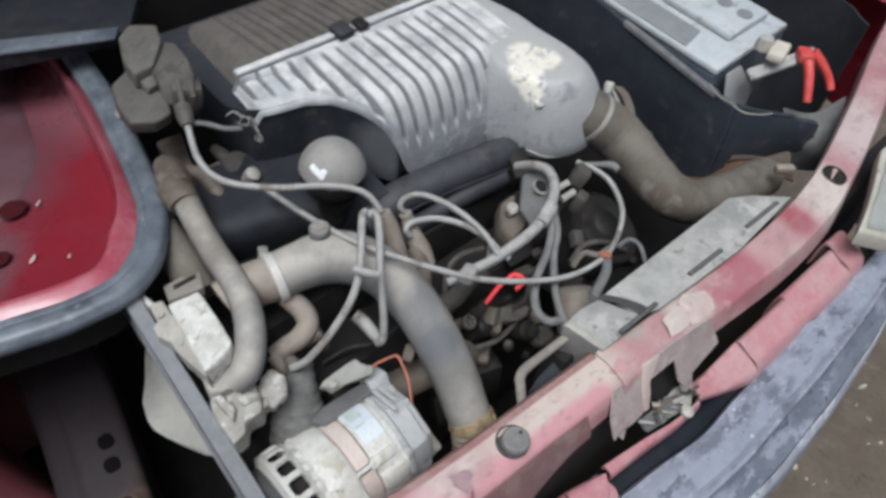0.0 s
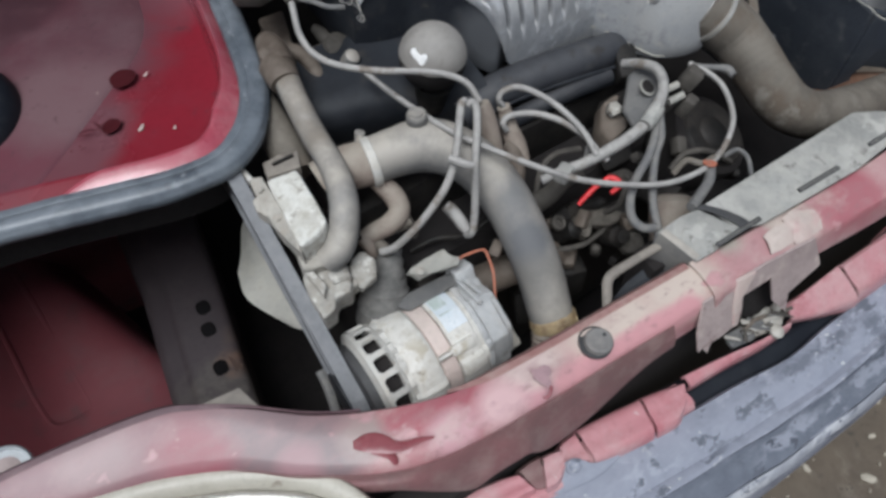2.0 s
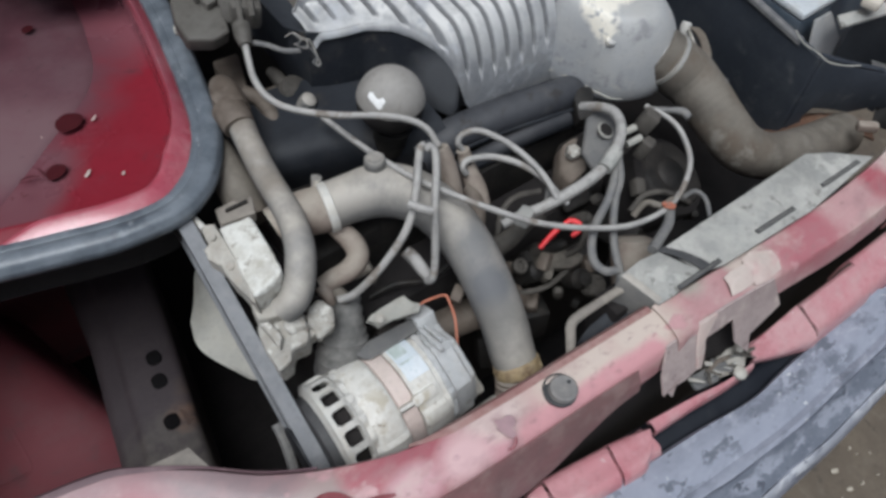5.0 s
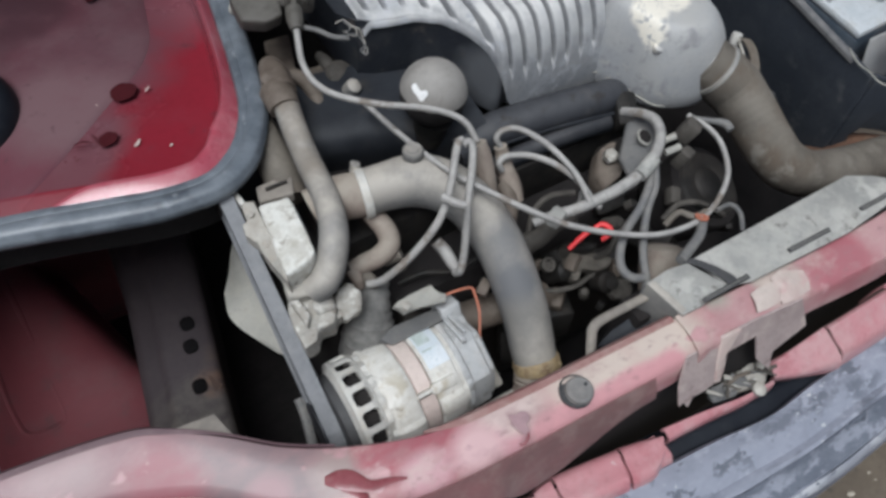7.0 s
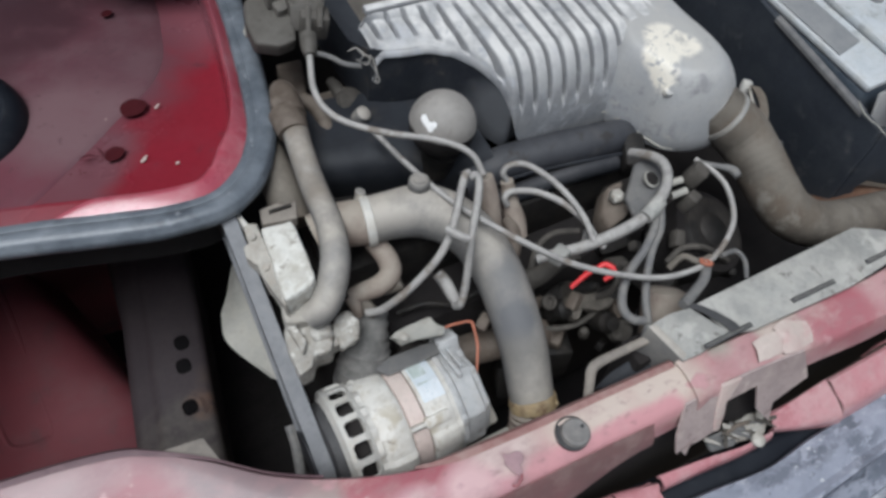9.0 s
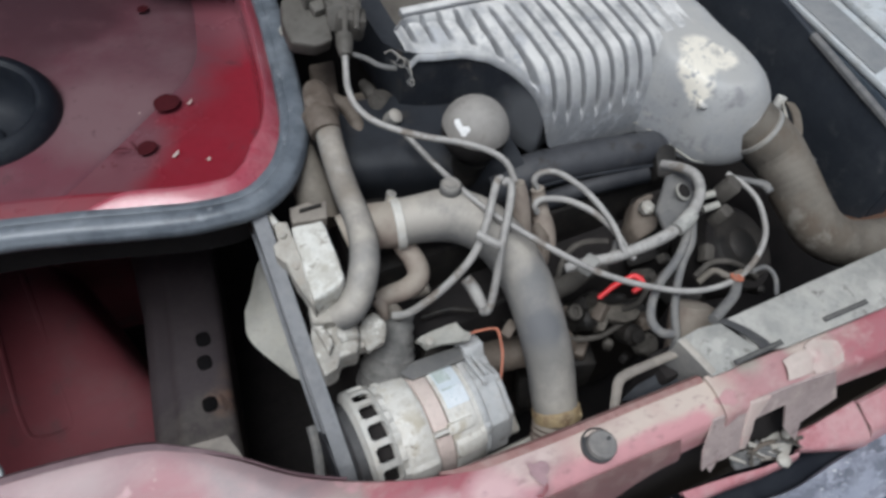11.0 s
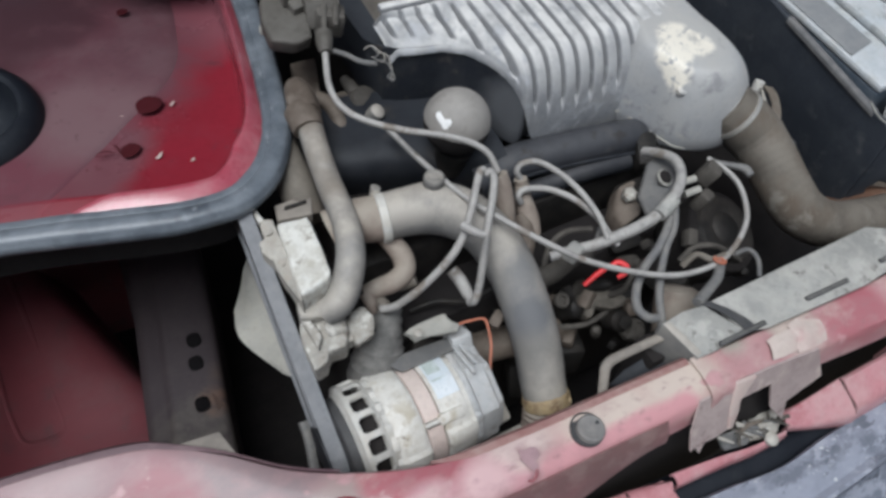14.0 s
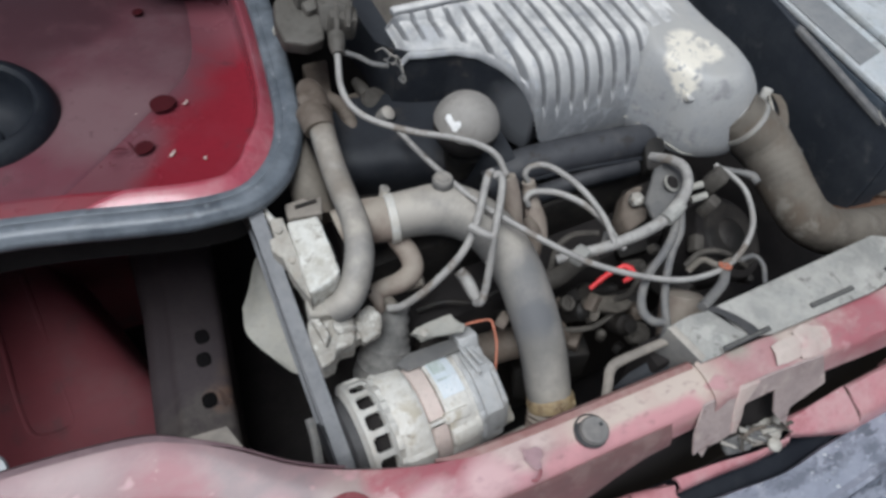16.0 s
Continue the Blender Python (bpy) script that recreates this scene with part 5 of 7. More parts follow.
single("support_rod", tube([(0.414, 0.287, 0.68), (0.424, 0.303, 0.692), (0.432, 0.315, 0.702), (0.437, 0.3215, 0.708), (0.449, 0.325, 0.710), (0.487, 0.324, 0.712), (0.534, 0.322, 0.714)], [0.0055, 0.0055, 0.0055, 0.0058, 0.0055, 0.005, 0.005], 10, 6, flat=0.8), "filter_rear", "bent beige metal rod beside the shroud", "rod")
single("lower_cowl", slab([(0.452, 0.317, 0.66), (0.476, 0.322, 0.67), (0.551, 0.323, 0.69), (0.548, 0.29, 0.69), (0.494, 0.298, 0.66)], (0, 0, -0.003), 0.001), "blue_black", "dark plastic cowl below the shroud", "cowl")

# ---- engine ----
engine = thing("engine_block", (0.5, 0.6, 0.2), "dark engine block with oily castings, shade in its colour", "engine")
# block darkened to the shade low in the bay
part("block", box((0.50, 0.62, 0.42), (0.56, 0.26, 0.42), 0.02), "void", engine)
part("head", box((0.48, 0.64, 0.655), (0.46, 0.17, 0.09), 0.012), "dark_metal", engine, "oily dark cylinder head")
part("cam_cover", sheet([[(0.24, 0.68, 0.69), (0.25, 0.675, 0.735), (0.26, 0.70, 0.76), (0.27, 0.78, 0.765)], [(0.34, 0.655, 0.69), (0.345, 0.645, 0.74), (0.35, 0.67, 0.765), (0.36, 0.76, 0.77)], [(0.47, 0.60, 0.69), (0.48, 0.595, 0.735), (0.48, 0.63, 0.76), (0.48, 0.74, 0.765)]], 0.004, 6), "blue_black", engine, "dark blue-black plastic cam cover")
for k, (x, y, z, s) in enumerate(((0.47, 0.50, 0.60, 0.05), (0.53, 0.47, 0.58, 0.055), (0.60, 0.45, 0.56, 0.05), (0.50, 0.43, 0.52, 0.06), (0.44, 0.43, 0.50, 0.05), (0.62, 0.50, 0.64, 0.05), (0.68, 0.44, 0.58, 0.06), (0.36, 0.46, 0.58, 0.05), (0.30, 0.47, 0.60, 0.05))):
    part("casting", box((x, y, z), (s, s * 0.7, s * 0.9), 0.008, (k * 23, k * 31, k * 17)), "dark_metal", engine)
for k, a in enumerate(((0.508, 0.436, 0.62), (0.537, 0.444, 0.63), (0.546, 0.395, 0.62), (0.568, 0.385, 0.6), (0.504, 0.461, 0.6))):
    part("boss", lathe(a, (0.3 - 0.2 * k, -0.6, 0.7), [(-0.03, 0.014), (0.0, 0.014), (0.004, 0.010), (0.012, 0.009), (0.013, 0.0)], 14), "grimy" if k % 2 else "dark_metal", engine)
part("bracket_arm", rugged([(0.504, 0.442, 0.64), (0.516, 0.442, 0.645), (0.527, 0.438, 0.65), (0.546, 0.425, 0.65), (0.56, 0.413, 0.645), (0.554, 0.405, 0.635), (0.536, 0.41, 0.635), (0.52, 0.42, 0.635), (0.509, 0.412, 0.625), (0.504, 0.423, 0.625)], (0.002, 0.008, -0.02), 0.0022, 3, 110, 0.004), "grimy_light", engine, "dusty cast arm")
part("bracket_arm", rugged([(0.541, 0.395, 0.62), (0.554, 0.395, 0.625), (0.565, 0.391, 0.62), (0.568, 0.372, 0.605), (0.558, 0.369, 0.6), (0.548, 0.376, 0.605)], (0, 0.006, -0.015), 0.0018, 3, 120, 0.003), "grimy", engine)
part("bolt_ring", lathe((0.481, 0.443, 0.645), (0.1, -0.5, 0.8), [(-0.006, 0.010), (0.0, 0.010), (0.002, 0.008), (0.001, 0.006), (-0.004, 0.0055)], 20), "grimy", engine)
part("bracket_arm", tube([(0.468, 0.476, 0.66), (0.483, 0.471, 0.67), (0.505, 0.469, 0.69), (0.523, 0.462, 0.7)], [0.014, 0.012, 0.011, 0.010], 12, 5), "grimy", engine)

rnd = random.Random(21)
SPOTS = [(0.481, 0.462, 0.62), (0.5, 0.453, 0.6), (0.513, 0.433, 0.64), (0.535, 0.432, 0.66), (0.569, 0.408, 0.62), (0.322, 0.534, 0.62), (0.352, 0.53, 0.62), (0.373, 0.511, 0.6), (0.42, 0.489, 0.6), (0.532, 0.414, 0.58), (0.553, 0.394, 0.56), (0.504, 0.431, 0.56), (0.576, 0.436, 0.68), (0.602, 0.445, 0.69), (0.668, 0.435, 0.68), (0.751, 0.386, 0.62)]
for k, p in enumerate(SPOTS):
    s = rnd.uniform(0.007, 0.014)
    if k % 3 == 0:
        bm = lathe(p, (rnd.uniform(-0.6, 0.6), rnd.uniform(-0.8, 0.1), 0.8), [(-0.03, s), (0.0, s), (0.003, s * 0.8), (0.008, s * 0.55), (0.009, 0.0)], 14)
    else:
        bm = box(p, (s * 2.2, s * 1.4, s * 1.6), s * 0.3, (rnd.uniform(-40, 40), rnd.uniform(-40, 40), rnd.uniform(0, 90)))
    part("fitting", bm, rnd.choice(("grimy", "dark_metal", "dark_metal", "brown_metal")), engine)
for k, q in enumerate(([(0.47, 0.48, 0.66), (0.486, 0.496, 0.69), (0.512, 0.501, 0.7), (0.544, 0.491, 0.7)], [(0.447, 0.463, 0.62), (0.471, 0.438, 0.6), (0.512, 0.42, 0.6), (0.549, 0.417, 0.62)], [(0.539, 0.426, 0.64), (0.551, 0.416, 0.66), (0.566, 0.422, 0.68), (0.594, 0.429, 0.69)], [(0.303, 0.514, 0.64), (0.336, 0.506, 0.65), (0.368, 0.491, 0.65), (0.409, 0.488, 0.66)], [(0.63, 0.412, 0.68), (0.657, 0.416, 0.69), (0.684, 0.404, 0.69), (0.724, 0.387, 0.66)])):
    part("thin_pipe", tube(q, 0.0038, 8, 6), ("grimy", "grimy", "grimy", "dark_metal", "grimy")[k], engine)

# black intake pipe under the filter
manifold = thing("intake_manifold", (0.6, 0.55, 0.65), "black plastic intake manifold pipe under the filter housing", "manifold")
part("pipe", tube([(0.440, 0.610, 0.715), (0.5, 0.606, 0.730), (0.565, 0.594, 0.737), (0.626, 0.585, 0.738), (0.69, 0.583, 0.730), (0.75, 0.588, 0.712)], [0.024, 0.0245, 0.0245, 0.024, 0.022, 0.02], 20, 6), "manifold_plastic", manifold)
part("flat_rib", tube([(0.46, 0.588, 0.722), (0.53, 0.577, 0.732), (0.60, 0.563, 0.735), (0.66, 0.556, 0.73)], 0.003, 8, 5), "blue_black", manifold)
part("lower_pipe", tube([(0.476, 0.577, 0.7), (0.53, 0.571, 0.71), (0.592, 0.562, 0.72), (0.644, 0.556, 0.72)], 0.013, 14, 5), "black_plastic", manifold)
part("flange", box((0.667, 0.553, 0.73), (0.03, 0.05, 0.03), 0.006, (20, 0, -25)), "dark_metal", manifold)

# ---- alternator ----
alt = thing("alternator", (0.25, 0.398, 0.55), "dusty cream cast metal alternator with slotted end and foil label", "alternator")
AX = Vector((0.0, 0.402, 0.608))
# barrel along the car's width: front casting, two bands and rear casting
def ring_part(name, x0, x1, r0, r1, mat, label="", lip=0.002, seg=48):
    prof = [(0, r0 - 0.006), (lip * 0.3, r0 - lip), (lip, r0), (x1 - x0 - lip, r1), (x1 - x0 - lip * 0.3, r1 - lip), (x1 - x0, r1 - 0.006)]
    return part(name, lathe((x0, AX.y, AX.z), (1, 0, 0), prof, seg), mat, alt, label)


def casting(name, stations, lumps, mat, label="", seg=96, flat=0.0, sides=0, seed=0):
    """A cast ring of the barrel: stations of (x, radius), with lumps round it and flattened sides."""
    rings = []
    for x, r in stations:
        ring = []
        for k in range(seg):
            a = 2 * math.pi * k / seg
            q = r
            for at, wide, high in lumps:
                d = (a - at + math.pi) % (2 * math.pi) - math.pi
                q += high * (1 - ease(wide * 0.55, wide, abs(d)))
            if sides:
                w = (a % (2 * math.pi / sides)) - math.pi / sides
                q = q * (1 - flat) + flat * q * math.cos(math.pi / sides) / math.cos(w)
            q += 0.0007 * noise.noise((x * 90, math.cos(a) * 5, math.sin(a) * 5 + seed))
            ring.append((x, AX.y - q * math.sin(a), AX.z + q * math.cos(a)))
        rings.append(ring)
    return part(name, loft(bm_new(), rings), mat, alt, label, 32)


TEETH = [(2 * math.pi * k / 17, 0.12, 0.0035) for k in range(17)]
casting("front_edge", [(0.200, 0.050), (0.201, 0.0585), (0.206, 0.0610), (0.211, 0.0615), (0.212, 0.05)], TEETH, "alu", "toothed edge behind the slots")
casting("front_casting", [(0.2085, 0.055), (0.2095, 0.0605), (0.2135, 0.0640), (0.219, 0.0652), (0.233, 0.0655), (0.2415, 0.0648), (0.2445, 0.0625), (0.245, 0.055)], [(-0.95, 0.16, 0.003), (1.15, 0.18, 0.004), (2.6, 0.2, 0.004)], "alt_body", "cream cast front housing", flat=0.35, sides=12)
ring_part("band", 0.2452, 0.2655, 0.0618, 0.0618, "alt_band", "pinkish steel band")
casting("rear_casting", [(0.2655, 0.055), (0.2658, 0.0618), (0.2675, 0.0636), (0.272, 0.0640), (0.288, 0.0635), (0.296, 0.0625), (0.2975, 0.0600), (0.303, 0.0592), (0.3035, 0.05)], [(-0.85, 0.14, 0.0035), (1.05, 0.20, 0.004)], "alt_body", "cream cast rear housing", flat=0.3, sides=14, seed=5)
casting("rear_step", [(0.3030, 0.05), (0.3032, 0.0605), (0.3050, 0.0620), (0.3090, 0.0618), (0.3105, 0.0600), (0.311, 0.05)], [(-0.6, 0.35, 0.004), (0.9, 0.12, 0.004)], "alt_rear", "grey clamping ring", flat=0.6, sides=9, seed=8)
casting("rear_cover", [(0.3105, 0.045), (0.3110, 0.0575), (0.3130, 0.0600), (0.334, 0.0590), (0.3365, 0.0570), (0.3375, 0.0535), (0.343, 0.0525), (0.345, 0.0500), (0.3455, 0.03)], [(-0.75, 0.28, 0.006)], "alt_rear", "grey moulded rear cover", flat=0.92, sides=7, seed=9)
part("cover_ridge", box((0.3185, 0.424, 0.664), (0.005, 0.070, 0.006), 0.0015, (-20, 0, 0)), "alt_rear", alt)
part("cover_ridge", box((0.3265, 0.428, 0.662), (0.004, 0.055, 0.005), 0.0015, (-22, 0, 0)), "alt_rear", alt)
part("cover_block", box((0.331, 0.446, 0.652), (0.026, 0.026, 0.026), 0.003, (-28, 0, 0)), "alt_rear", alt)
part("regulator", slab([(0.236, 0.456, 0.660), (0.318, 0.450, 0.664), (0.314, 0.428, 0.672), (0.250, 0.430, 0.668)], (0, 0.004, -0.012), 0.002), "dull_plate", alt, "flat dusty grey regulator plate")
def build_guard():
    """End bell of the fan with a row of rounded slots round it."""
    bm = bm_new()
    n, fine, rows = 17, 14, 14
    x0, x1, r = 0.1715, 0.2045, 0.0672
    cols = []
    for k in range(n * fine):
        ang = 2 * math.pi * k / (n * fine)
        col = []
        for i in range(rows + 1):
            f = i / rows
            q = r - 0.010 * (1 - ease(0, 0.16, f)) - 0.003 * ease(0.8, 1.0, f)
            col.append(bm.verts.new((x0 + (x1 - x0) * f, AX.y - q * math.sin(ang), AX.z + q * math.cos(ang))))
        cols.append(col)
    for k in range(n * fine):
        a, b = cols[k], cols[(k + 1) % (n * fine)]
        u = ((k % fine) + 0.5) / fine * 2 - 1
        for i in range(rows):
            v = ((i + 0.5) / rows - 0.62) / 0.36
            if abs(u / 0.70) ** 4 + abs(v / 0.92) ** 4 < 1:
                continue
            bm.faces.new((a[i], a[i + 1], b[i + 1], b[i]))
    bmesh.ops.recalc_face_normals(bm, faces=bm.faces)
    bmesh.ops.solidify(bm, geom=bm.faces[:], thickness=0.0035)
    return part("fan_guard", bm, "alu", alt, "slotted light metal end bell", 50)
build_guard()
part("fan", lathe((0.182, AX.y, AX.z), (1, 0, 0), [(0, 0.02), (0.001, 0.053), (0.024, 0.054), (0.025, 0.02)], 32), "void", alt)
part("fan_disc", lathe((0.1605, AX.y, AX.z), (1, 0, 0), [(0, 0.02), (0.0005, 0.0545), (0.002, 0.0565), (0.0105, 0.0575), (0.0112, 0.03)], 40), "dull_dark", alt, "dark grey disc behind the belt")
part("pulley", lathe((0.140, AX.y, AX.z), (1, 0, 0), [(0, 0.015), (0.001, 0.036), (0.003, 0.036), (0.005, 0.032), (0.018, 0.032), (0.02, 0.036), (0.022, 0.036), (0.024, 0.024), (0.042, 0.022), (0.043, 0.01)], 36), "black_plastic", alt, "dark belt pulley")


def on_barrel(x, ang, r):
    return Vector((x, AX.y - r * math.sin(ang), AX.z + r * math.cos(ang)))


def label_on(name, x0, x1, a0, a1, r, mat, label="", under=None):
    rows = [[on_barrel(x, a0 + (a1 - a0) * k / 8, r) for k in range(9)] for x in (x0, (x0 + x1) / 2, x1)]
    return part(name, sheet(rows, 0.0006, 2), mat, under or alt, label)


foil = label_on("foil_label", 0.2690, 0.2955, -0.60, 0.30, 0.0648, "label_white", "worn white and pale blue foil label")
label_on("print_block", 0.2710, 0.2870, -0.50, -0.16, 0.0656, "label_green", "", foil)
label_on("print_bar", 0.2715, 0.2890, -0.04, -0.01, 0.0656, "label_green", "", foil)
for k, ang in enumerate((-0.95, 0.62)):
    part("lug", box(on_barrel(0.276, ang, 0.0632), (0.030, 0.012, 0.009), 0.002, (math.degrees(ang), 0, 0)), "alt_body", alt)
    part("through_bolt", lathe(on_barrel(0.244, ang, 0.0635), (1, 0, 0), [(0, 0.004), (0.018, 0.004), (0.017, 0.003)], 8), "steel", alt)
part("terminal", rugged([(0.268, 0.462, 0.69), (0.276, 0.464, 0.693), (0.291, 0.463, 0.697), (0.317, 0.462, 0.698), (0.32, 0.453, 0.694), (0.329, 0.447, 0.69), (0.324, 0.441, 0.685), (0.295, 0.448, 0.686), (0.277, 0.45, 0.685), (0.273, 0.457, 0.688)], (0, 0.005, -0.012), 0.0010, 2, 140, 0.0012), "shield", alt, "pale jagged plastic terminal connector")
part("terminal_pin", lathe((0.279, 0.453, 0.693), (0, -0.2, 1), [(0, 0.005), (0.004, 0.005), (0.005, 0.003)], 10), "alu_dirty", alt)
part("rear_lug", box((0.345, 0.372, 0.585), (0.03, 0.03, 0.03), 0.005, (20, 0, 0)), "alu_dirty", alt)
part("mount_arm", box((0.325, 0.338, 0.575), (0.09, 0.02, 0.03), 0.005, (15, 0, 0)), "alu_dirty", alt)
single("charge_wire", tube([(0.335, 0.456, 0.67), (0.343, 0.453, 0.675), (0.363, 0.448, 0.675), (0.364, 0.439, 0.672), (0.361, 0.423, 0.66), (0.353, 0.408, 0.65), (0.345, 0.392, 0.63)], 0.0016, 8, 6), "copper", "thin orange charging wire behind the alternator", "wire")
single("oil_pipe", tube([(0.344, 0.451, 0.6), (0.383, 0.447, 0.6), (0.427, 0.438, 0.6), (0.477, 0.439, 0.58)], 0.021, 18, 5), "brown_metal", "brown dusty metal pipe behind the alternator", "pipe")
single("wire_connector", box((0.382, 0.445, 0.665), (0.022, 0.014, 0.012), 0.003, (0, -20, 30)), "brown_metal", "small brown wire connector", "connector")

# ---- belt and pump side ----
def build_belt():
    a, ra, b, rb, x0, x1 = Vector((AX.y, AX.z)), 0.0335, Vector((0.640, 0.765)), 0.020, 0.1435, 0.1595
    d = (b - a).normalized()
    n = Vector((-d.y, d.x))
    pts = []
    for k in range(13):
        ang = math.pi * k / 12
        pts.append(a + ra * (n * math.cos(ang) - d * math.sin(ang)))
    for k in range(13):
        ang = math.pi * k / 12
        pts.append(b + rb * (-n * math.cos(ang) + d * math.sin(ang)))
    rings = []
    for i, p in enumerate(pts):
        t = (pts[(i + 1) % len(pts)] - pts[i - 1]).normalized()
        o = Vector((t.y, -t.x))
        if o.dot(p - (a + b) / 2) < 0:
            o = -o
        prof = [(x0, 0.0), (x0, 0.004), (x1, 0.004), (x1, 0.0), (x1 - 0.003, -0.003), (x1 - 0.0055, 0.0), (x1 - 0.0085, -0.003), (x1 - 0.0115, 0.0), (x0 + 0.003, -0.003)]
        rings.append([(x, p.x + o.x * q, p.y + o.y * q) for x, q in prof])
    rings.append(rings[0])
    drive = thing("belt_drive", (0.15, 0.402, 0.608), "grey ribbed rubber drive belt running from alternator to pump", "belt")
    part("belt", loft(bm_new(), rings, True, False), "belt", drive)
    part("top_pulley", lathe((0.141, b.x, b.y), (1, 0, 0), [(0, 0.008), (0.001, 0.0225), (0.002, 0.0225), (0.0025, 0.0185), (0.0185, 0.0185), (0.019, 0.0225), (0.02, 0.0225), (0.021, 0.008)], 30), "dark_metal", drive)


build_belt()
single("belt_shield", sheet([[(0.17, 0.706, 0.6), (0.154, 0.697, 0.6), (0.135, 0.671, 0.58), (0.119, 0.651, 0.57)], [(0.178, 0.637, 0.6), (0.148, 0.619, 0.59), (0.125, 0.612, 0.575), (0.113, 0.606, 0.57)], [(0.169, 0.532, 0.6), (0.158, 0.526, 0.59), (0.15, 0.525, 0.58), (0.143, 0.538, 0.57)]], 0.003, 6), "shield", "dusty cream plastic belt shield", "shield")
single("lower_belt", tube([(0.139, 0.455, 0.6), (0.137, 0.433, 0.59), (0.129, 0.397, 0.58), (0.124, 0.369, 0.57)], 0.006, 8, 4), "cable_dark", "dark hose below the belt", "hose")
pump = thing("pump", (0.19, 0.54, 0.70), "corroded white cast pump housing with grimy bracket", "pump")
part("housing", rugged([(0.176, 0.592, 0.784), (0.209, 0.584, 0.788), (0.207, 0.545, 0.787), (0.203, 0.508, 0.785), (0.196, 0.502, 0.783), (0.167, 0.499, 0.778), (0.168, 0.515, 0.779), (0.173, 0.56, 0.781)], (0.006, 0.004, -0.05), 0.0009, 3, 120, 0.0035), "block_white", pump, "white corroded casting")
pump_flange = part("flange", rugged([(0.165, 0.611, 0.776), (0.176, 0.602, 0.778), (0.1745, 0.569, 0.777), (0.171, 0.525, 0.774), (0.167, 0.497, 0.768), (0.163, 0.520, 0.766), (0.159, 0.546, 0.768), (0.159, 0.560, 0.769), (0.152, 0.571, 0.770), (0.154, 0.583, 0.772), (0.161, 0.586, 0.773), (0.161, 0.604, 0.775)], (0.003, 0.002, -0.03), 0.0012, 3, 120, 0.0015), "alu_dirty", pump, "rough cast flange")
part("lower_body", rugged([(0.166, 0.520, 0.752), (0.197, 0.513, 0.758), (0.205, 0.495, 0.752), (0.186, 0.488, 0.742), (0.163, 0.497, 0.742)], (0.002, 0.006, -0.04), 0.0014, 3, 110, 0.003), "alu_dirty", pump)
part("ear", rugged([(0.160, 0.632, 0.774), (0.165, 0.630, 0.776), (0.168, 0.608, 0.777), (0.162, 0.606, 0.776)], (0, 0.002, -0.012), 0.0006, 2, 150, 0.0012), "alu", pump)
for p, r in (((0.166, 0.588, 0.7785), 0.0042), ((0.166, 0.548, 0.7735), 0.0042)):
    part("bolt", lathe(p, (-0.2, -0.2, 0.95), [(-0.01, r), (0.001, r), (0.0018, r * 0.6)], 6), "alu_dirty", pump_flange)
clip_plate = part("upper_plate", rugged([(0.188, 0.633, 0.764), (0.230, 0.632, 0.767), (0.221, 0.603, 0.766), (0.184, 0.613, 0.762)], (0, 0, -0.014), 0.0006, 2, 120, 0.0015), "filter_rear", pump, "tan dusty clip plate")
part("slot", slab([(0.196, 0.624, 0.7665), (0.221, 0.622, 0.7685), (0.220, 0.618, 0.7685), (0.195, 0.620, 0.7665)], (0, 0, 0.0012), 0), "dark_metal", clip_plate)
part("bracket", rugged([(0.162, 0.503, 0.725), (0.193, 0.507, 0.733), (0.207, 0.498, 0.733), (0.205, 0.470, 0.728), (0.196, 0.457, 0.724), (0.178, 0.459, 0.722), (0.172, 0.449, 0.719), (0.157, 0.448, 0.716), (0.157, 0.478, 0.72)], (0.004, 0.010, -0.045), 0.0016, 3, 85, 0.003), "pump_cast", pump, "grimy cast bracket")
part("web", rugged([(0.164, 0.500, 0.7265), (0.172, 0.502, 0.7285), (0.176, 0.470, 0.7265), (0.168, 0.462, 0.7235)], (0, 0.003, 0.007), 0.0008, 2, 120, 0.0015), "pump_cast", pump)
part("web", rugged([(0.184, 0.484, 0.7275), (0.204, 0.478, 0.7300), (0.203, 0.468, 0.7285), (0.183, 0.472, 0.7265)], (0, 0.003, 0.006), 0.0008, 2, 120, 0.0015), "pump_cast", pump)
part("outlet_arm", rugged([(0.200, 0.487, 0.722), (0.220, 0.487, 0.722), (0.222, 0.466, 0.718), (0.200, 0.462, 0.718)], (0.002, 0.008, -0.03), 0.0012, 3, 110, 0.003), "pump_cast", pump)
part("outlet", rugged([(0.214, 0.490, 0.728), (0.231, 0.491, 0.730), (0.237, 0.474, 0.727), (0.228, 0.458, 0.723), (0.208, 0.455, 0.720), (0.205, 0.474, 0.724)], (0.004, 0.012, -0.03), 0.0020, 3, 140, 0.003), "pump_cast", pump, "pale cast outlet")
single("bellows_boot", tube([(0.265, 0.503, 0.690), (0.256, 0.489, 0.680), (0.246, 0.478, 0.662), (0.238, 0.468, 0.640), (0.232, 0.462, 0.615)], [0.017, 0.020, 0.026, 0.031, 0.033], 26, 6, 0.0012, 0.011), "boot_rubber", "ribbed dusty rubber boot beside the pump", "rubber boot")

# ---- hoses ----
def clamp(at, axis, r, w=0.009, mat="steel", parent=None, screw=True):
    part("clamp", lathe(Vector(at) - Vector(axis).normalized() * w / 2, axis, [(0, r), (0.0006, r + 0.0016), (w - 0.0006, r + 0.0016), (w, r)], 32), mat, parent, "bright metal hose clamp" if mat == "steel" else "brass-coloured hose clamp")


upper = thing("radiator_hose", (0.34, 0.5, 0.63), "thick dusty grey-brown rubber radiator hose with tee", "hose")
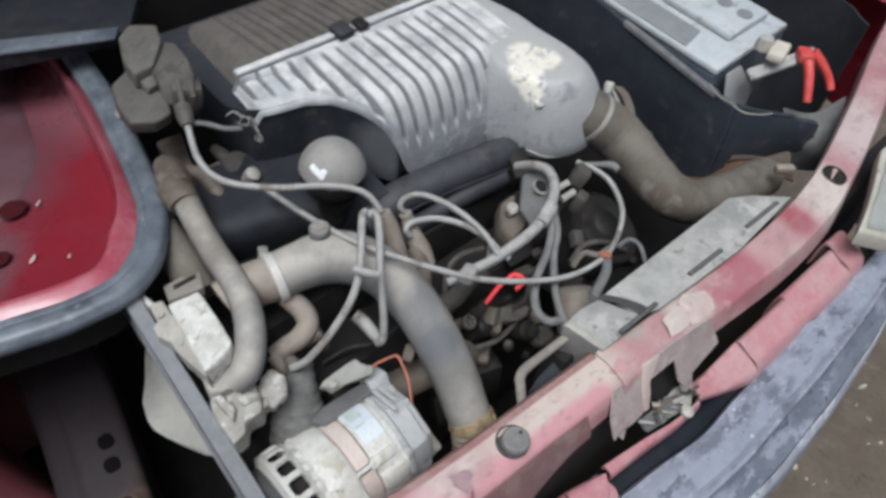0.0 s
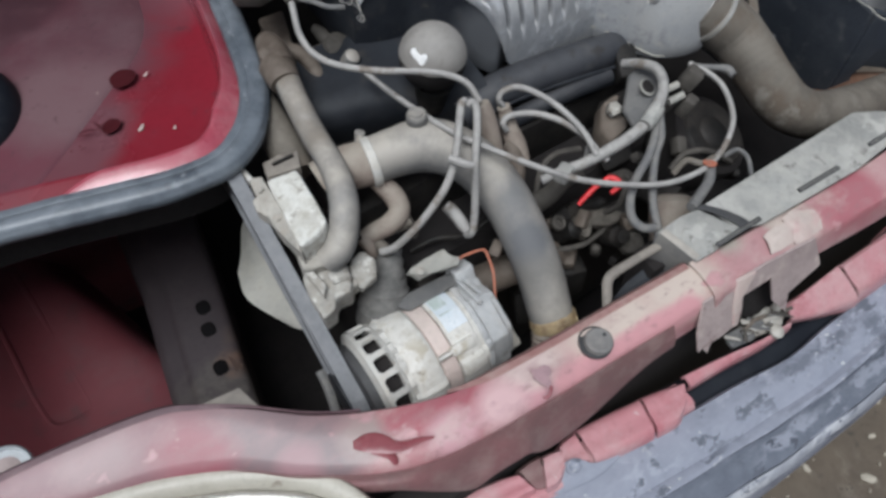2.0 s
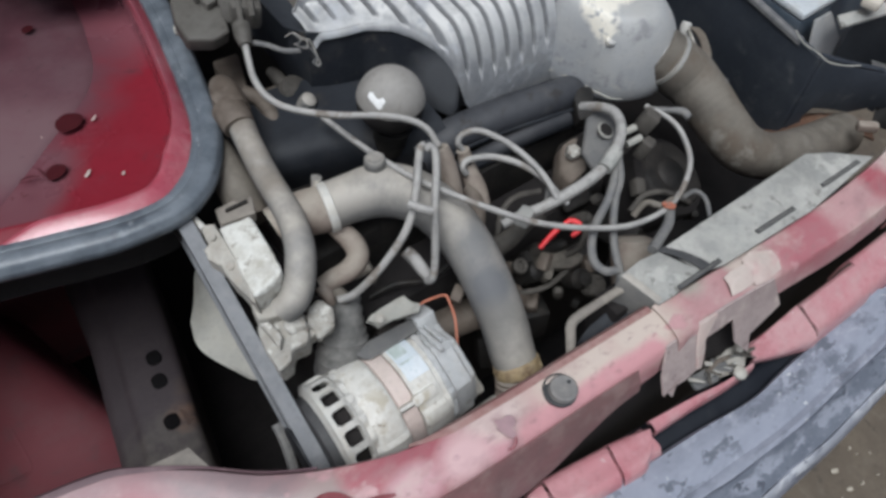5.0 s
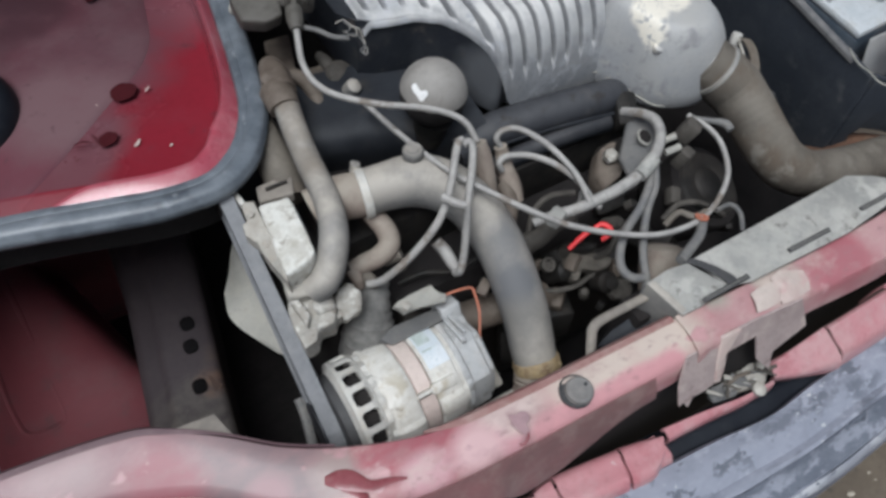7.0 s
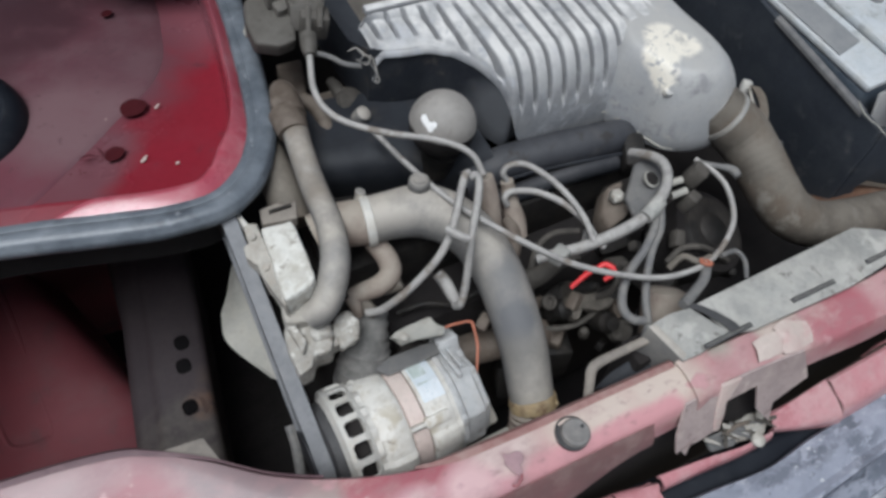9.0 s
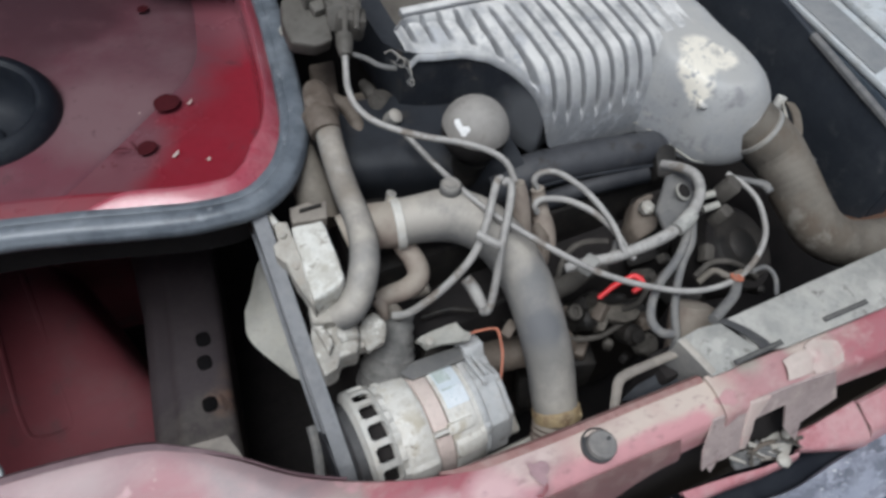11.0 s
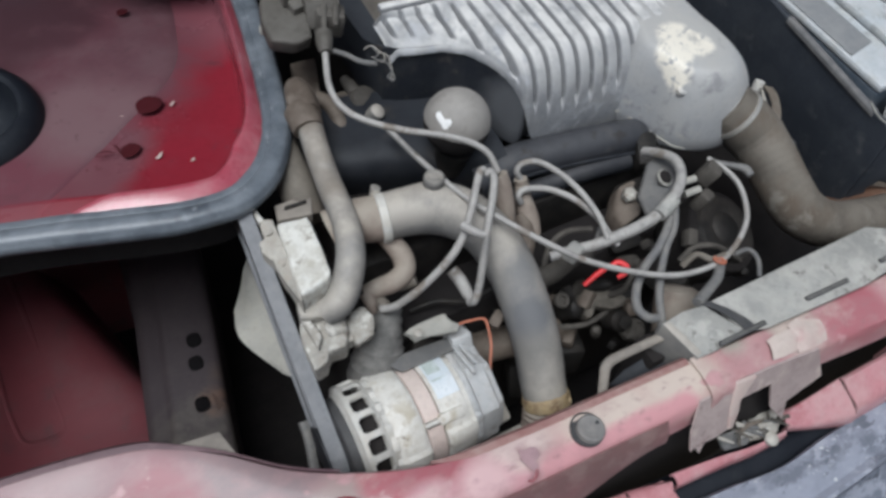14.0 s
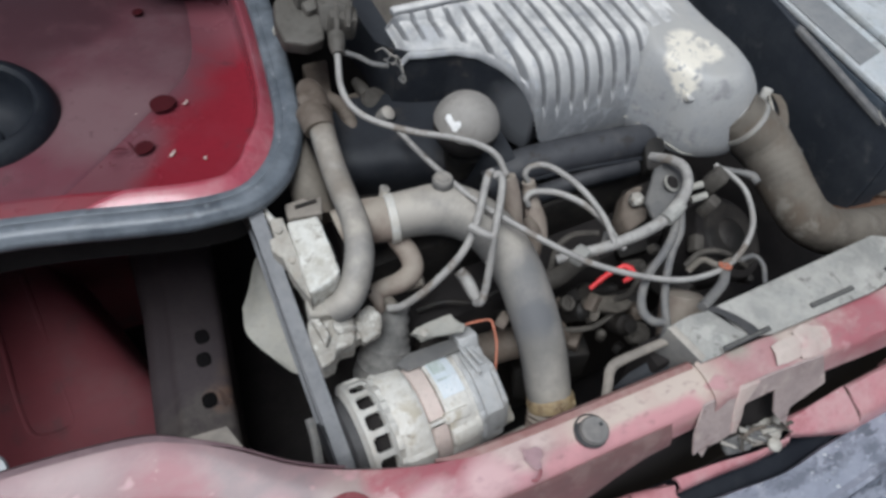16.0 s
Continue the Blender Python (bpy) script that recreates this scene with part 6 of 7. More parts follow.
P_NECK, P_TEE = (0.252, 0.575, 0.765), (0.342, 0.553, 0.772)
part("neck", tube([(0.231, 0.579, 0.755), (0.256, 0.577, 0.762), (0.279, 0.568, 0.766), (0.294, 0.563, 0.768)], [0.025, 0.0255, 0.026, 0.026], 22, 5), "brown_hose", upper, "brown rubber inlet")
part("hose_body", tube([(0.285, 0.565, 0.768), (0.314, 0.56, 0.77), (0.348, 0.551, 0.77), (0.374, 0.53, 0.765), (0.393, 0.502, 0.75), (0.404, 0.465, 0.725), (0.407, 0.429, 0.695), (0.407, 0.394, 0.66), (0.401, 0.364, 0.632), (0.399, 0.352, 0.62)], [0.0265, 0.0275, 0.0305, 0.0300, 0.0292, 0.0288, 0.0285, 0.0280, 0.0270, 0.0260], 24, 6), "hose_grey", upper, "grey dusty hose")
clamp((0.288, 0.564, 0.768), Vector((0.314, 0.56, 0.77)) - Vector((0.273, 0.569, 0.766)), 0.0272, 0.010, "alu", upper)
part("clamp_screw", lathe((0.287, 0.585, 0.79), (0.3, 0.1, 1), [(-0.012, 0.004), (0.0, 0.005), (0.006, 0.006), (0.007, 0.003)], 10), "steel", upper)
part("tee_stub", lathe((0.3475, 0.561, 0.788), (0.02, 0.06, 1), [(-0.02, 0.016), (0.0, 0.0125), (0.013, 0.0112), (0.0145, 0.0120), (0.0215, 0.0116), (0.023, 0.0102), (0.0212, 0.0085), (0.0212, 0.0066), (0.0228, 0.006), (0.0228, 0.0)], 24), "hose_grey", upper, "capped stub with a screw")
def build_brass():
    mid, axis = Vector((0.399, 0.348, 0.617)), (Vector((0.396, 0.336, 0.6)) - Vector((0.401, 0.371, 0.635))).normalized()
    u = axis.orthogonal().normalized()
    w = axis.cross(u)
    rings = []
    for d, r in ((-0.008, 0.0255), (-0.0075, 0.0275), (-0.003, 0.0285), (0.003, 0.0282), (0.0075, 0.0275), (0.008, 0.0255)):
        rings.append([mid + axis * (d + 0.0018 * noise.noise((k * 0.7, d * 300, 2))) + (r + 0.0012 * noise.noise((k * 0.9, d * 200, 5))) * (math.cos(2 * math.pi * k / 40) * u + math.sin(2 * math.pi * k / 40) * w) for k in range(40)])
    return part("clamp", loft(bm_new(), rings), "brass", upper, "ragged brass-coloured hose clamp")


brass_band = build_brass()
part("clamp_screw", lathe((0.406, 0.335, 0.626), Vector((0.422, 0.333, 0.626)) - Vector((0.406, 0.335, 0.626)), [(-0.012, 0.004), (-0.004, 0.0045), (0.006, 0.0045), (0.007, 0.0065), (0.013, 0.0065), (0.014, 0.004)], 12), "brass", brass_band)
part("clamp_tab", slab([(0.39, 0.348, 0.64), (0.407, 0.343, 0.64), (0.403, 0.333, 0.634), (0.387, 0.339, 0.634)], (0, 0.002, -0.004), 0.001), "brass", brass_band)
part("radiator_neck", tube([(0.399, 0.352, 0.62), (0.392, 0.338, 0.6), (0.379, 0.318, 0.575)], 0.0245, 22, 4, 0.0012, 0.009), "brown_hose", upper, "beige radiator neck")

bypass = thing("bypass_hose", (0.24, 0.55, 0.70), "dusty grey rubber bypass hose bending down", "hose")
part("hose_body", tube([(0.265, 0.726, 0.8), (0.254, 0.669, 0.795), (0.248, 0.618, 0.787), (0.243, 0.564, 0.785), (0.233, 0.527, 0.78), (0.217, 0.501, 0.767), (0.202, 0.489, 0.756), (0.188, 0.49, 0.746)], [0.0155, 0.0150, 0.0148, 0.0150, 0.0158, 0.0162, 0.0160, 0.0145], 20, 6), "hose_grey", bypass)
part("end_cuff", tube([(0.269, 0.769, 0.8), (0.266, 0.747, 0.805), (0.262, 0.716, 0.803)], [0.014, 0.0175, 0.0180], 18, 4), "brown_metal", bypass, "thick grimy end cuff")
part("cap", lathe((0.258, 0.731, 0.818), (0, -0.2, 1), [(-0.012, 0.014), (0.0, 0.0135), (0.003, 0.010), (0.0035, 0.0)], 18), "brown_metal", bypass)
part("collar", tube([(0.256, 0.726, 0.803), (0.257, 0.709, 0.802), (0.256, 0.695, 0.799)], [0.0185, 0.0198, 0.0180], 18, 3), "brown_metal", bypass, "brown grimy collar")
part("lug", rugged([(0.265, 0.788, 0.8), (0.274, 0.78, 0.805), (0.278, 0.742, 0.812), (0.271, 0.732, 0.81), (0.256, 0.739, 0.806), (0.256, 0.763, 0.8)], (0, 0.004, -0.014), 0.0012, 2, 120, 0.003), "brown_metal", bypass, "brown grimy lug")
single("heater_hose", tube([(0.227, 0.74, 0.77), (0.224, 0.695, 0.765), (0.223, 0.656, 0.755), (0.22, 0.616, 0.74)], [0.020, 0.021, 0.022, 0.022], 18, 5), "hose", "dusty brown heater hose beside the strut tower", "hose")
single("vent_hose", tube([(0.295, 0.773, 0.775), (0.307, 0.757, 0.77), (0.309, 0.732, 0.762), (0.308, 0.714, 0.755)], [0.009, 0.010, 0.010, 0.0095], 14, 5), "brown_metal", "short dusty vent hose", "hose")
single("coolant_hose", tube([(0.289, 0.554, 0.745), (0.296, 0.531, 0.735), (0.292, 0.515, 0.728), (0.276, 0.51, 0.722), (0.258, 0.511, 0.72), (0.243, 0.513, 0.715)], [0.0115, 0.0125, 0.0125, 0.012, 0.011, 0.010], 16, 6), "brown_hose", "small curved brown coolant hose", "hose")
part_stub = thing("pipe_stub", (0.249, 0.513, 0.7), "small dusty pipe stub with clip", "pipe")
part("stub", tube([(0.243, 0.512, 0.718), (0.244, 0.502, 0.712), (0.245, 0.498, 0.7)], [0.009, 0.007, 0.006], 12, 4), "brown_hose", part_stub)
part("stub", lathe((0.294, 0.507, 0.715), (0.8, -0.2, 0.4), [(-0.014, 0.007), (0.0, 0.008), (0.008, 0.008), (0.009, 0.005)], 14), "hose", part_stub)
part("stub", tube([(0.255, 0.503, 0.71), (0.257, 0.493, 0.708), (0.262, 0.488, 0.705)], [0.007, 0.008, 0.006], 12, 4), "hose", part_stub)

# ---- hydraulic sphere ----
ball = thing("hydraulic_sphere", (0.415, 0.625, 0.75), "dusty grey hydraulic sphere with white paint dabs", "sphere")
BALL = Vector((0.415, 0.631, 0.808))
BR = 0.0405
part("cap", lathe(BALL, (0.05, -0.06, 1), [(BR * math.sin(q), BR * math.cos(q)) for q in [radians(8 + 82 * k / 16) for k in range(16)]] + [(BR, 0.0)], 40), "sphere", ball, "dusty grey upper half")
part("lower_shell", lathe(BALL, (0.05, -0.06, 1), [(BR * 0.975 * math.sin(q), BR * 0.975 * math.cos(q)) for q in [radians(-75 + 83 * k / 12) for k in range(13)]], 40), "void", ball, "near-black lower half")
part("collar", lathe(BALL - Vector((0, 0, BR + 0.006)), (0.1, -0.15, 1), [(-0.03, 0.02), (0.0, 0.022), (0.010, 0.024)], 24), "dark_metal", ball)
eye_dir = Vector((0.0576, 0.11, 1.369)) - BALL
eye_dir.normalize()
for px in (((0.381, 0.619, 0.84)), ((0.38, 0.607, 0.84)), ((0.379, 0.6, 0.84)), ((0.385, 0.604, 0.84)), ((0.38, 0.613, 0.84))):
    v = Vector(px) - BALL
    side = v - eye_dir * v.dot(eye_dir)
    side = side.normalized() * min(side.length, BR * 0.9)
    n = side + eye_dir * math.sqrt(max(BR * BR - side.length_squared, 1e-8))
    part("paint_dab", lathe(BALL + n * 0.998, n, [(0, 0.0042), (0.0006, 0.0036), (0.0008, 0.0)], 10), "white_paint", ball)

# ---- air filter housing ----
filt = thing("air_filter_housing", (0.56, 0.72, 0.70), "ribbed dusty grey air filter housing on a black base", "air filter")


LIP = [(0.372, 0.736, 0.842), (0.388, 0.727, 0.842), (0.412, 0.720, 0.842), (0.438, 0.716, 0.842), (0.465, 0.698, 0.841), (0.483, 0.671, 0.837), (0.496, 0.645, 0.828), (0.502, 0.625, 0.812), (0.509, 0.617, 0.788), (0.518, 0.616, 0.757), (0.536, 0.616, 0.747), (0.80, 0.616, 0.723)]


def along_lip(x, k):
    for a, b in zip(LIP, LIP[1:]):
        if x <= b[0]:
            return a[k] + (b[k] - a[k]) * max(x - a[0], 0) / (b[0] - a[0])
    return LIP[-1][k]


def front_y(x):
    return sum(along_lip(x + d, 1) for d in (-0.004, 0.0, 0.004)) / 3


def low_z(x):
    return sum(along_lip(x + d, 2) for d in (-0.004, 0.0, 0.004)) / 3


def build_cover():
    bm = bm_new()
    x0, x1, pitch = 0.378, 0.745, 0.0218
    nx = 520
    cols = []
    for i in range(nx + 1):
        x = x0 + (x1 - x0) * i / nx
        yf, zl = front_y(x), low_z(x)
        ph = ((x - x0) / pitch) % 1.0
        groove = 1 - ease(0.0, 0.15, abs(ph - 0.5) - 0.035)
        groove *= ease(x0, x0 + 0.012, x) * (1 - ease(0.716, 0.722, x))
        edge = 0.012 * (1 - ease(x0, x0 + 0.012, x)) ** 2
        lim = 0.74 + 0.13 * ease(0.43, 0.505, x) - 0.03 * ease(0.60, 0.68, x)
        col = []
        top = 0.868
        nv = 44
        for j in range(nv + 1):
            v = j / nv
            drop = top - 0.010 - zl
            flat = 0.778 - (yf + 0.050)
            if v < 0.5:
                f = v / 0.5
                y = 0.778 - flat * f
                z = top - 0.008 * f * f
                ny, nz = 0.1, 1.0
            else:
                f = (v - 0.5) / 0.5
                ang = f * math.pi / 2
                y = yf + 0.050 - 0.050 * math.sin(ang) ** 1.0
                z = zl + (top - 0.008 - zl) * math.cos(ang) ** 0.9
                ny, nz = -math.sin(ang), math.cos(ang)
            fade = ease(0.03, 0.08, v) * (1 - ease(lim - 0.07, lim + 0.02, v))
            g = 0.015 * groove * fade - 0.0015 * math.sin(math.pi * ((ph + 0.5) % 1.0)) * fade
            w = 0.0008 * noise.noise((x * 40, y * 40, z * 40))
            col.append(bm.verts.new((x, y - ny * g, z - nz * g - edge + w)))
        cols.append(col)
    for a, b in zip(cols, cols[1:]):
        for j in range(len(a) - 1):
            bm.faces.new((a[j], a[j + 1], b[j + 1], b[j]))
    bmesh.ops.recalc_face_normals(bm, faces=bm.faces)
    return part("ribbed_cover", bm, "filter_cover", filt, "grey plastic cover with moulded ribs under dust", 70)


build_cover()


def build_filter_rear():
    bm = bm_new()
    x0, x1, pitch = 0.395, 0.80, 0.0165
    cols = []
    for i in range(401):
        x = x0 + (x1 - x0) * i / 400
        ph = ((x - x0) / pitch) % 1.0
        g = 0.010 * (1 - ease(0.0, 0.16, abs(ph - 0.5) - 0.05)) * ease(0.438, 0.446, x)
        fall = 0.040 * (1 - ease(0.395, 0.440, x)) ** 2
        col = []
        for y, z in ((0.796, 0.862), (0.81, 0.858), (0.88, 0.852), (0.96, 0.842), (1.0, 0.82), (1.01, 0.76)):
            col.append(bm.verts.new((x, y, z - fall - g * (0.80 < y < 0.99))))
        cols.append(col)
    for a, b in zip(cols, cols[1:]):
        for j in range(len(a) - 1):
            bm.faces.new((a[j], a[j + 1], b[j + 1], b[j]))
    part("rear_cover", bm, "rear_rib", filt, "brown dusty ribbed rear cover", 60)


build_filter_rear()
part("seam_flange", box((0.575, 0.787, 0.868), (0.375, 0.013, 0.010), 0.003), "filter_cover", filt, "pale seam flange")
part("seam_clip", box((0.543, 0.782, 0.876), (0.026, 0.026, 0.010), 0.003, (10, 0, 5)), "black_plastic", filt)
part("seam_clip", box((0.572, 0.780, 0.876), (0.018, 0.02, 0.008), 0.003, (10, 0, 5)), "dark_metal", filt)


def build_base():
    line = []
    for k in range(110):
        x = 0.372 + (0.70 - 0.372) * k / 109
        line.append((x, front_y(x) + 0.004 + 0.010 * ease(0.505, 0.53, x)))
    plan = line + [(0.70, 0.80), (0.70, 1.0), (0.376, 1.0), (0.372, 0.80)]
    lo = [(x, y + 0.006, 0.738) for x, y in plan]
    md = [(x, y, 0.80) for x, y in plan]
    hi = [(x, y, min(low_z(x) + 0.008, 0.85) if y < 0.78 else 0.822) for x, y in plan]
    bm = loft(bm_new(), [lo, md, hi])
    part("base", bm, "filter_base", filt, "blue-black plastic lower housing")


build_base()


ELBOW_FOOT = [(0.660, 0.635), (0.676, 0.588), (0.694, 0.542), (0.732, 0.517), (0.775, 0.513), (0.810, 0.534), (0.821, 0.573), (0.803, 0.66), (0.790, 0.75), (0.778, 0.81), (0.735, 0.81), (0.690, 0.72)]
ELBOW_TOP = [(0.688, 0.634), (0.690, 0.602), (0.704, 0.572), (0.728, 0.553), (0.755, 0.555), (0.772, 0.578), (0.778, 0.615), (0.777, 0.67), (0.772, 0.74), (0.768, 0.79), (0.740, 0.79), (0.716, 0.70)]


def round_line(pts, sub=6):
    """A closed smooth line through points of a plan."""
    p = [Vector((*q, 0)) for q in pts]
    return glide(p[-2:] + p + p[:2], sub)[2 * sub:-2 * sub - 1]


def build_elbow():
    """Flat-topped end of the housing, bent towards a round outlet."""
    foot, top = round_line(ELBOW_FOOT), round_line(ELBOW_TOP)
    mid = Vector((0.750, 0.66, 0))
    rings = [[mid + (p - mid) * 0.97 + Vector((0, 0, 0.736)) for p in foot]]
    for k in range(13):
        u = k / 12 * math.pi / 2
        ring = []
        for a, b in zip(foot, top):
            crest = 0.851 + 0.012 * ease(0.56, 0.72, b.y)
            q = a.lerp(b, 1 - math.cos(u)) + Vector((0, 0, 0.748 + (crest - 0.748) * math.sin(u)))
            dent = 0.0016 * noise.noise((q.x * 24, q.y * 24, q.z * 24)) + 0.0009 * noise.noise((q.x * 70, q.y * 70, 2))
            q.z += dent
            ring.append(q)
        rings.append(ring)
    for s in (0.85, 0.65, 0.45, 0.25, 0.05):
        ring = []
        for b in top:
            q = mid + (b - mid) * s
            q.z = 0.852 + 0.012 * ease(0.56, 0.72, q.y) + 0.0016 * noise.noise((q.x * 24, q.y * 24, 20)) + 0.0009 * noise.noise((q.x * 70, q.y * 70, 2))
            ring.append(q)
        rings.append(ring)
    dome = part("elbow", loft(bm_new(), rings), "elbow", filt, "smooth grey flat-topped outlet with pale dried mud", 60)
    oc, od = Vector((0.782, 0.530, 0.777)), Vector((0.60, -0.62, -0.40)).normalized()
    part("outlet", lathe(oc - od * 0.06, od, [(0, 0.028), (0.03, 0.034), (0.045, 0.0345), (0.046, 0.032)], 36), "elbow", filt)
    for q, r in (((0.760, 0.598, 0.8515), 0.008), ((0.694, 0.556, 0.8245), 0.0065)):
        part("moulded_boss", lathe(q, (-0.1, -0.35, 1), [(-0.006, r), (-0.0005, r), (0.0004, r * 0.8), (-0.0005, r * 0.6), (-0.0005, 0.0)], 18), "elbow", dome)
build_elbow()
part("seam_edge", tube([(0.655, 0.618, 0.753), (0.666, 0.612, 0.752), (0.680, 0.575, 0.749), (0.694, 0.539, 0.745), (0.710, 0.527, 0.743)], [0.0014, 0.0018, 0.0016, 0.0014, 0.0008], 6, 4), "shield", filt, "pale seam under the outlet")
part("spring_clip", tube([(0.346, 0.722, 0.872), (0.35, 0.71, 0.868), (0.343, 0.705, 0.866), (0.354, 0.7, 0.863), (0.356, 0.687, 0.858), (0.349, 0.683, 0.856), (0.353, 0.677, 0.852)], 0.0009, 6, 6), "dull_plate", filt, "bent wire spring clip")

for k, line in enumerate(([(0.336, 0.719, 0.872), (0.347, 0.721, 0.872), (0.351, 0.714, 0.87), (0.356, 0.706, 0.866), (0.351, 0.701, 0.862), (0.342, 0.71, 0.866)], [(0.35, 0.712, 0.868), (0.359, 0.707, 0.866), (0.36, 0.7, 0.86), (0.357, 0.687, 0.856), (0.352, 0.682, 0.853), (0.356, 0.68, 0.852), (0.358, 0.686, 0.855)])):
    part("clip_wire", tube(line, 0.0007, 6, 6), "hose_grey", filt)

# ---- intake duct ----
duct = thing("intake_duct", (0.83, 0.42, 0.65), "dusty grey-brown corrugated intake duct hose", "duct")
part("cuff", tube([(0.768, 0.542, 0.789), (0.776, 0.534, 0.782), (0.792, 0.518, 0.768), (0.803, 0.505, 0.757), (0.808, 0.492, 0.75)], [0.0355, 0.0360, 0.0368, 0.0365, 0.0355], 28, 4), "hose", duct)
part("duct_body", tube([(0.808, 0.502, 0.754), (0.81, 0.468, 0.738), (0.816, 0.431, 0.715), (0.833, 0.4, 0.69), (0.881, 0.378, 0.665), (0.969, 0.369, 0.64), (1.076, 0.365, 0.615)], [0.0355, 0.0350, 0.0340, 0.0335, 0.0330, 0.0330, 0.0330], 28, 6, 0.0002, 0.009), "hose", duct)
part("retaining_clip", sheet([[(0.853, 0.552, 0.785), (0.85, 0.534, 0.782), (0.841, 0.516, 0.776), (0.828, 0.505, 0.768)], [(0.866, 0.545, 0.782), (0.864, 0.529, 0.778), (0.85, 0.505, 0.77), (0.836, 0.492, 0.76)]], 0.002, 4), "hose", duct, "dusty brown retaining clip")
clamp((0.783, 0.527, 0.776), Vector((0.792, 0.518, 0.768)) - Vector((0.776, 0.534, 0.782)), 0.0362, 0.007, "steel", duct)
part("strap_end", tube([(0.865, 0.564, 0.775), (0.851, 0.544, 0.775), (0.844, 0.522, 0.765), (0.836, 0.502, 0.755), (0.838, 0.485, 0.75), (0.848, 0.481, 0.748)], 0.0022, 8, 5), "alu_dirty", duct, "pale bent wire of the clamp")
part("strap_bolt", lathe((0.86, 0.562, 0.775), (0.3, 0.2, 1), [(-0.01, 0.007), (0, 0.008), (0.006, 0.007), (0.007, 0.003)], 12), "alu", duct)
part("strap_clip", box((0.849, 0.472, 0.745), (0.016, 0.012, 0.010), 0.003, (0, 0, 30)), "black_plastic", duct)

# ---- battery, tray and tool ----
tray = thing("battery_tray", (1.02, 0.55, 0.35), "matt black plastic battery tray wall", "battery tray")
TRAY_TOP = [(1.012, 0.95, 0.838), (1.002, 0.651, 0.789), (1.000, 0.556, 0.773), (1.000, 0.462, 0.756), (1.000, 0.425, 0.750)]
part("side_wall", slab([*TRAY_TOP, (1.000, 0.425, 0.592), (1.000, 0.452, 0.574), (1.004, 0.52, 0.560), (1.01, 0.60, 0.55), (1.012, 0.95, 0.52)], (0.012, 0, 0), 0.004, seg=3), "tray_black", tray)
part("front_wall", slab([(1.004, 0.4225, 0.748), (1.050, 0.3975, 0.733), (1.105, 0.368, 0.716), (1.150, 0.343, 0.700), (1.155, 0.340, 0.645), (1.115, 0.362, 0.648), (1.085, 0.378, 0.642), (1.060, 0.392, 0.650), (1.030, 0.408, 0.656), (1.022, 0.4125, 0.640), (1.036, 0.405, 0.580), (1.004, 0.4225, 0.592)], (0.006, 0.011, 0), 0.003), "tray_black", tray, "black front wall with an arched cut-out")
part("lip", sheet([[Vector(p) + Vector((dx, 0, dz)) for p in TRAY_TOP[1:4]] for dx, dz in ((-0.002, -0.006), (-0.001, 0.001), (0.005, 0.003), (0.010, 0.001))], 0.0015, 4), "tray_lip", tray, "grey upper edge with its highlight in the colour")
part("front_rim", tube([(1.006, 0.43, 0.751), (1.05, 0.402, 0.736), (1.105, 0.373, 0.719)], 0.004, 8, 3), "tray_black", tray)
single("pale_string", tube([(1.006, 0.478, 0.763), (0.999, 0.463, 0.760), (0.998, 0.447, 0.757), (0.999, 0.435, 0.757), (1.001, 0.413, 0.752), (1.016, 0.394, 0.752), (1.04, 0.385, 0.748)], 0.0011, 6, 6), "shield", "thin pale string hanging over the battery tray", "string")
batt = thing("battery", (1.2, 0.6, 0.55), "dusty pale grey car battery with grey label", "battery")
B0 = Vector((1.021, 0.482, 0.780))
ux, uy = Vector((0.0, 0.996, 0.085)).normalized(), Vector((0.999, 0.03, -0.005)).normalized()
L, W = 0.28, 0.22
DOWN = Vector((0, 0, -0.013))
part("case", slab([B0 + DOWN, B0 + ux * L + DOWN, B0 + ux * L + uy * W + DOWN, B0 + uy * W + DOWN], (0, 0, -0.18), 0.004), "battery_side", batt, "blue-grey battery case")
part("front_bracket", slab([(1.035, 0.474, 0.772), (1.075, 0.474, 0.772), (1.125, 0.462, 0.715), (1.100, 0.452, 0.690), (1.030, 0.456, 0.715)], (0, -0.004, 0), 0.002), "dull_pale", batt, "pale grey holder in front of the case")
part("top", slab([B0, B0 + ux * L, B0 + ux * L + uy * W, B0 + uy * W], (0, 0, -0.012), 0.004), "battery", batt, "dusty pale grey top")
UP = Vector((0, 0, 0.001))
lid = part("lid", slab([B0 + ux * 0.03 + uy * 0.078 + UP, B0 + ux * (L - 0.01) + uy * 0.078 + UP, B0 + ux * (L - 0.01) + uy * (W - 0.02) + UP, B0 + ux * 0.03 + uy * (W - 0.02) + UP], (0, 0, 0.012), 0.004), "battery", batt)
part("label", slab([B0 + ux * 0.065 + uy * 0.005 + UP, B0 + ux * 0.26 + uy * 0.005 + UP, B0 + ux * 0.26 + uy * 0.062 + UP, B0 + ux * 0.075 + uy * 0.062 + UP], (0, 0, 0.0008), 0), "battery_grey", batt, "grey printed label")
for k in range(6):
    part("filler_cap", lathe(B0 + ux * (0.05 + 0.04 * k) + uy * 0.15 + Vector((0, 0, 0.012)), (0, 0, 1), [(0, 0.013), (0.004, 0.013), (0.005, 0.011), (0.005, 0.0)], 16), "battery_grey", lid)
part("terminal", lathe((1.099, 0.46, 0.8), (0, 0, 1), [(0, 0.014), (0.012, 0.013), (0.018, 0.011), (0.019, 0.0)], 16), "alu_dirty", batt, "corroded terminal")
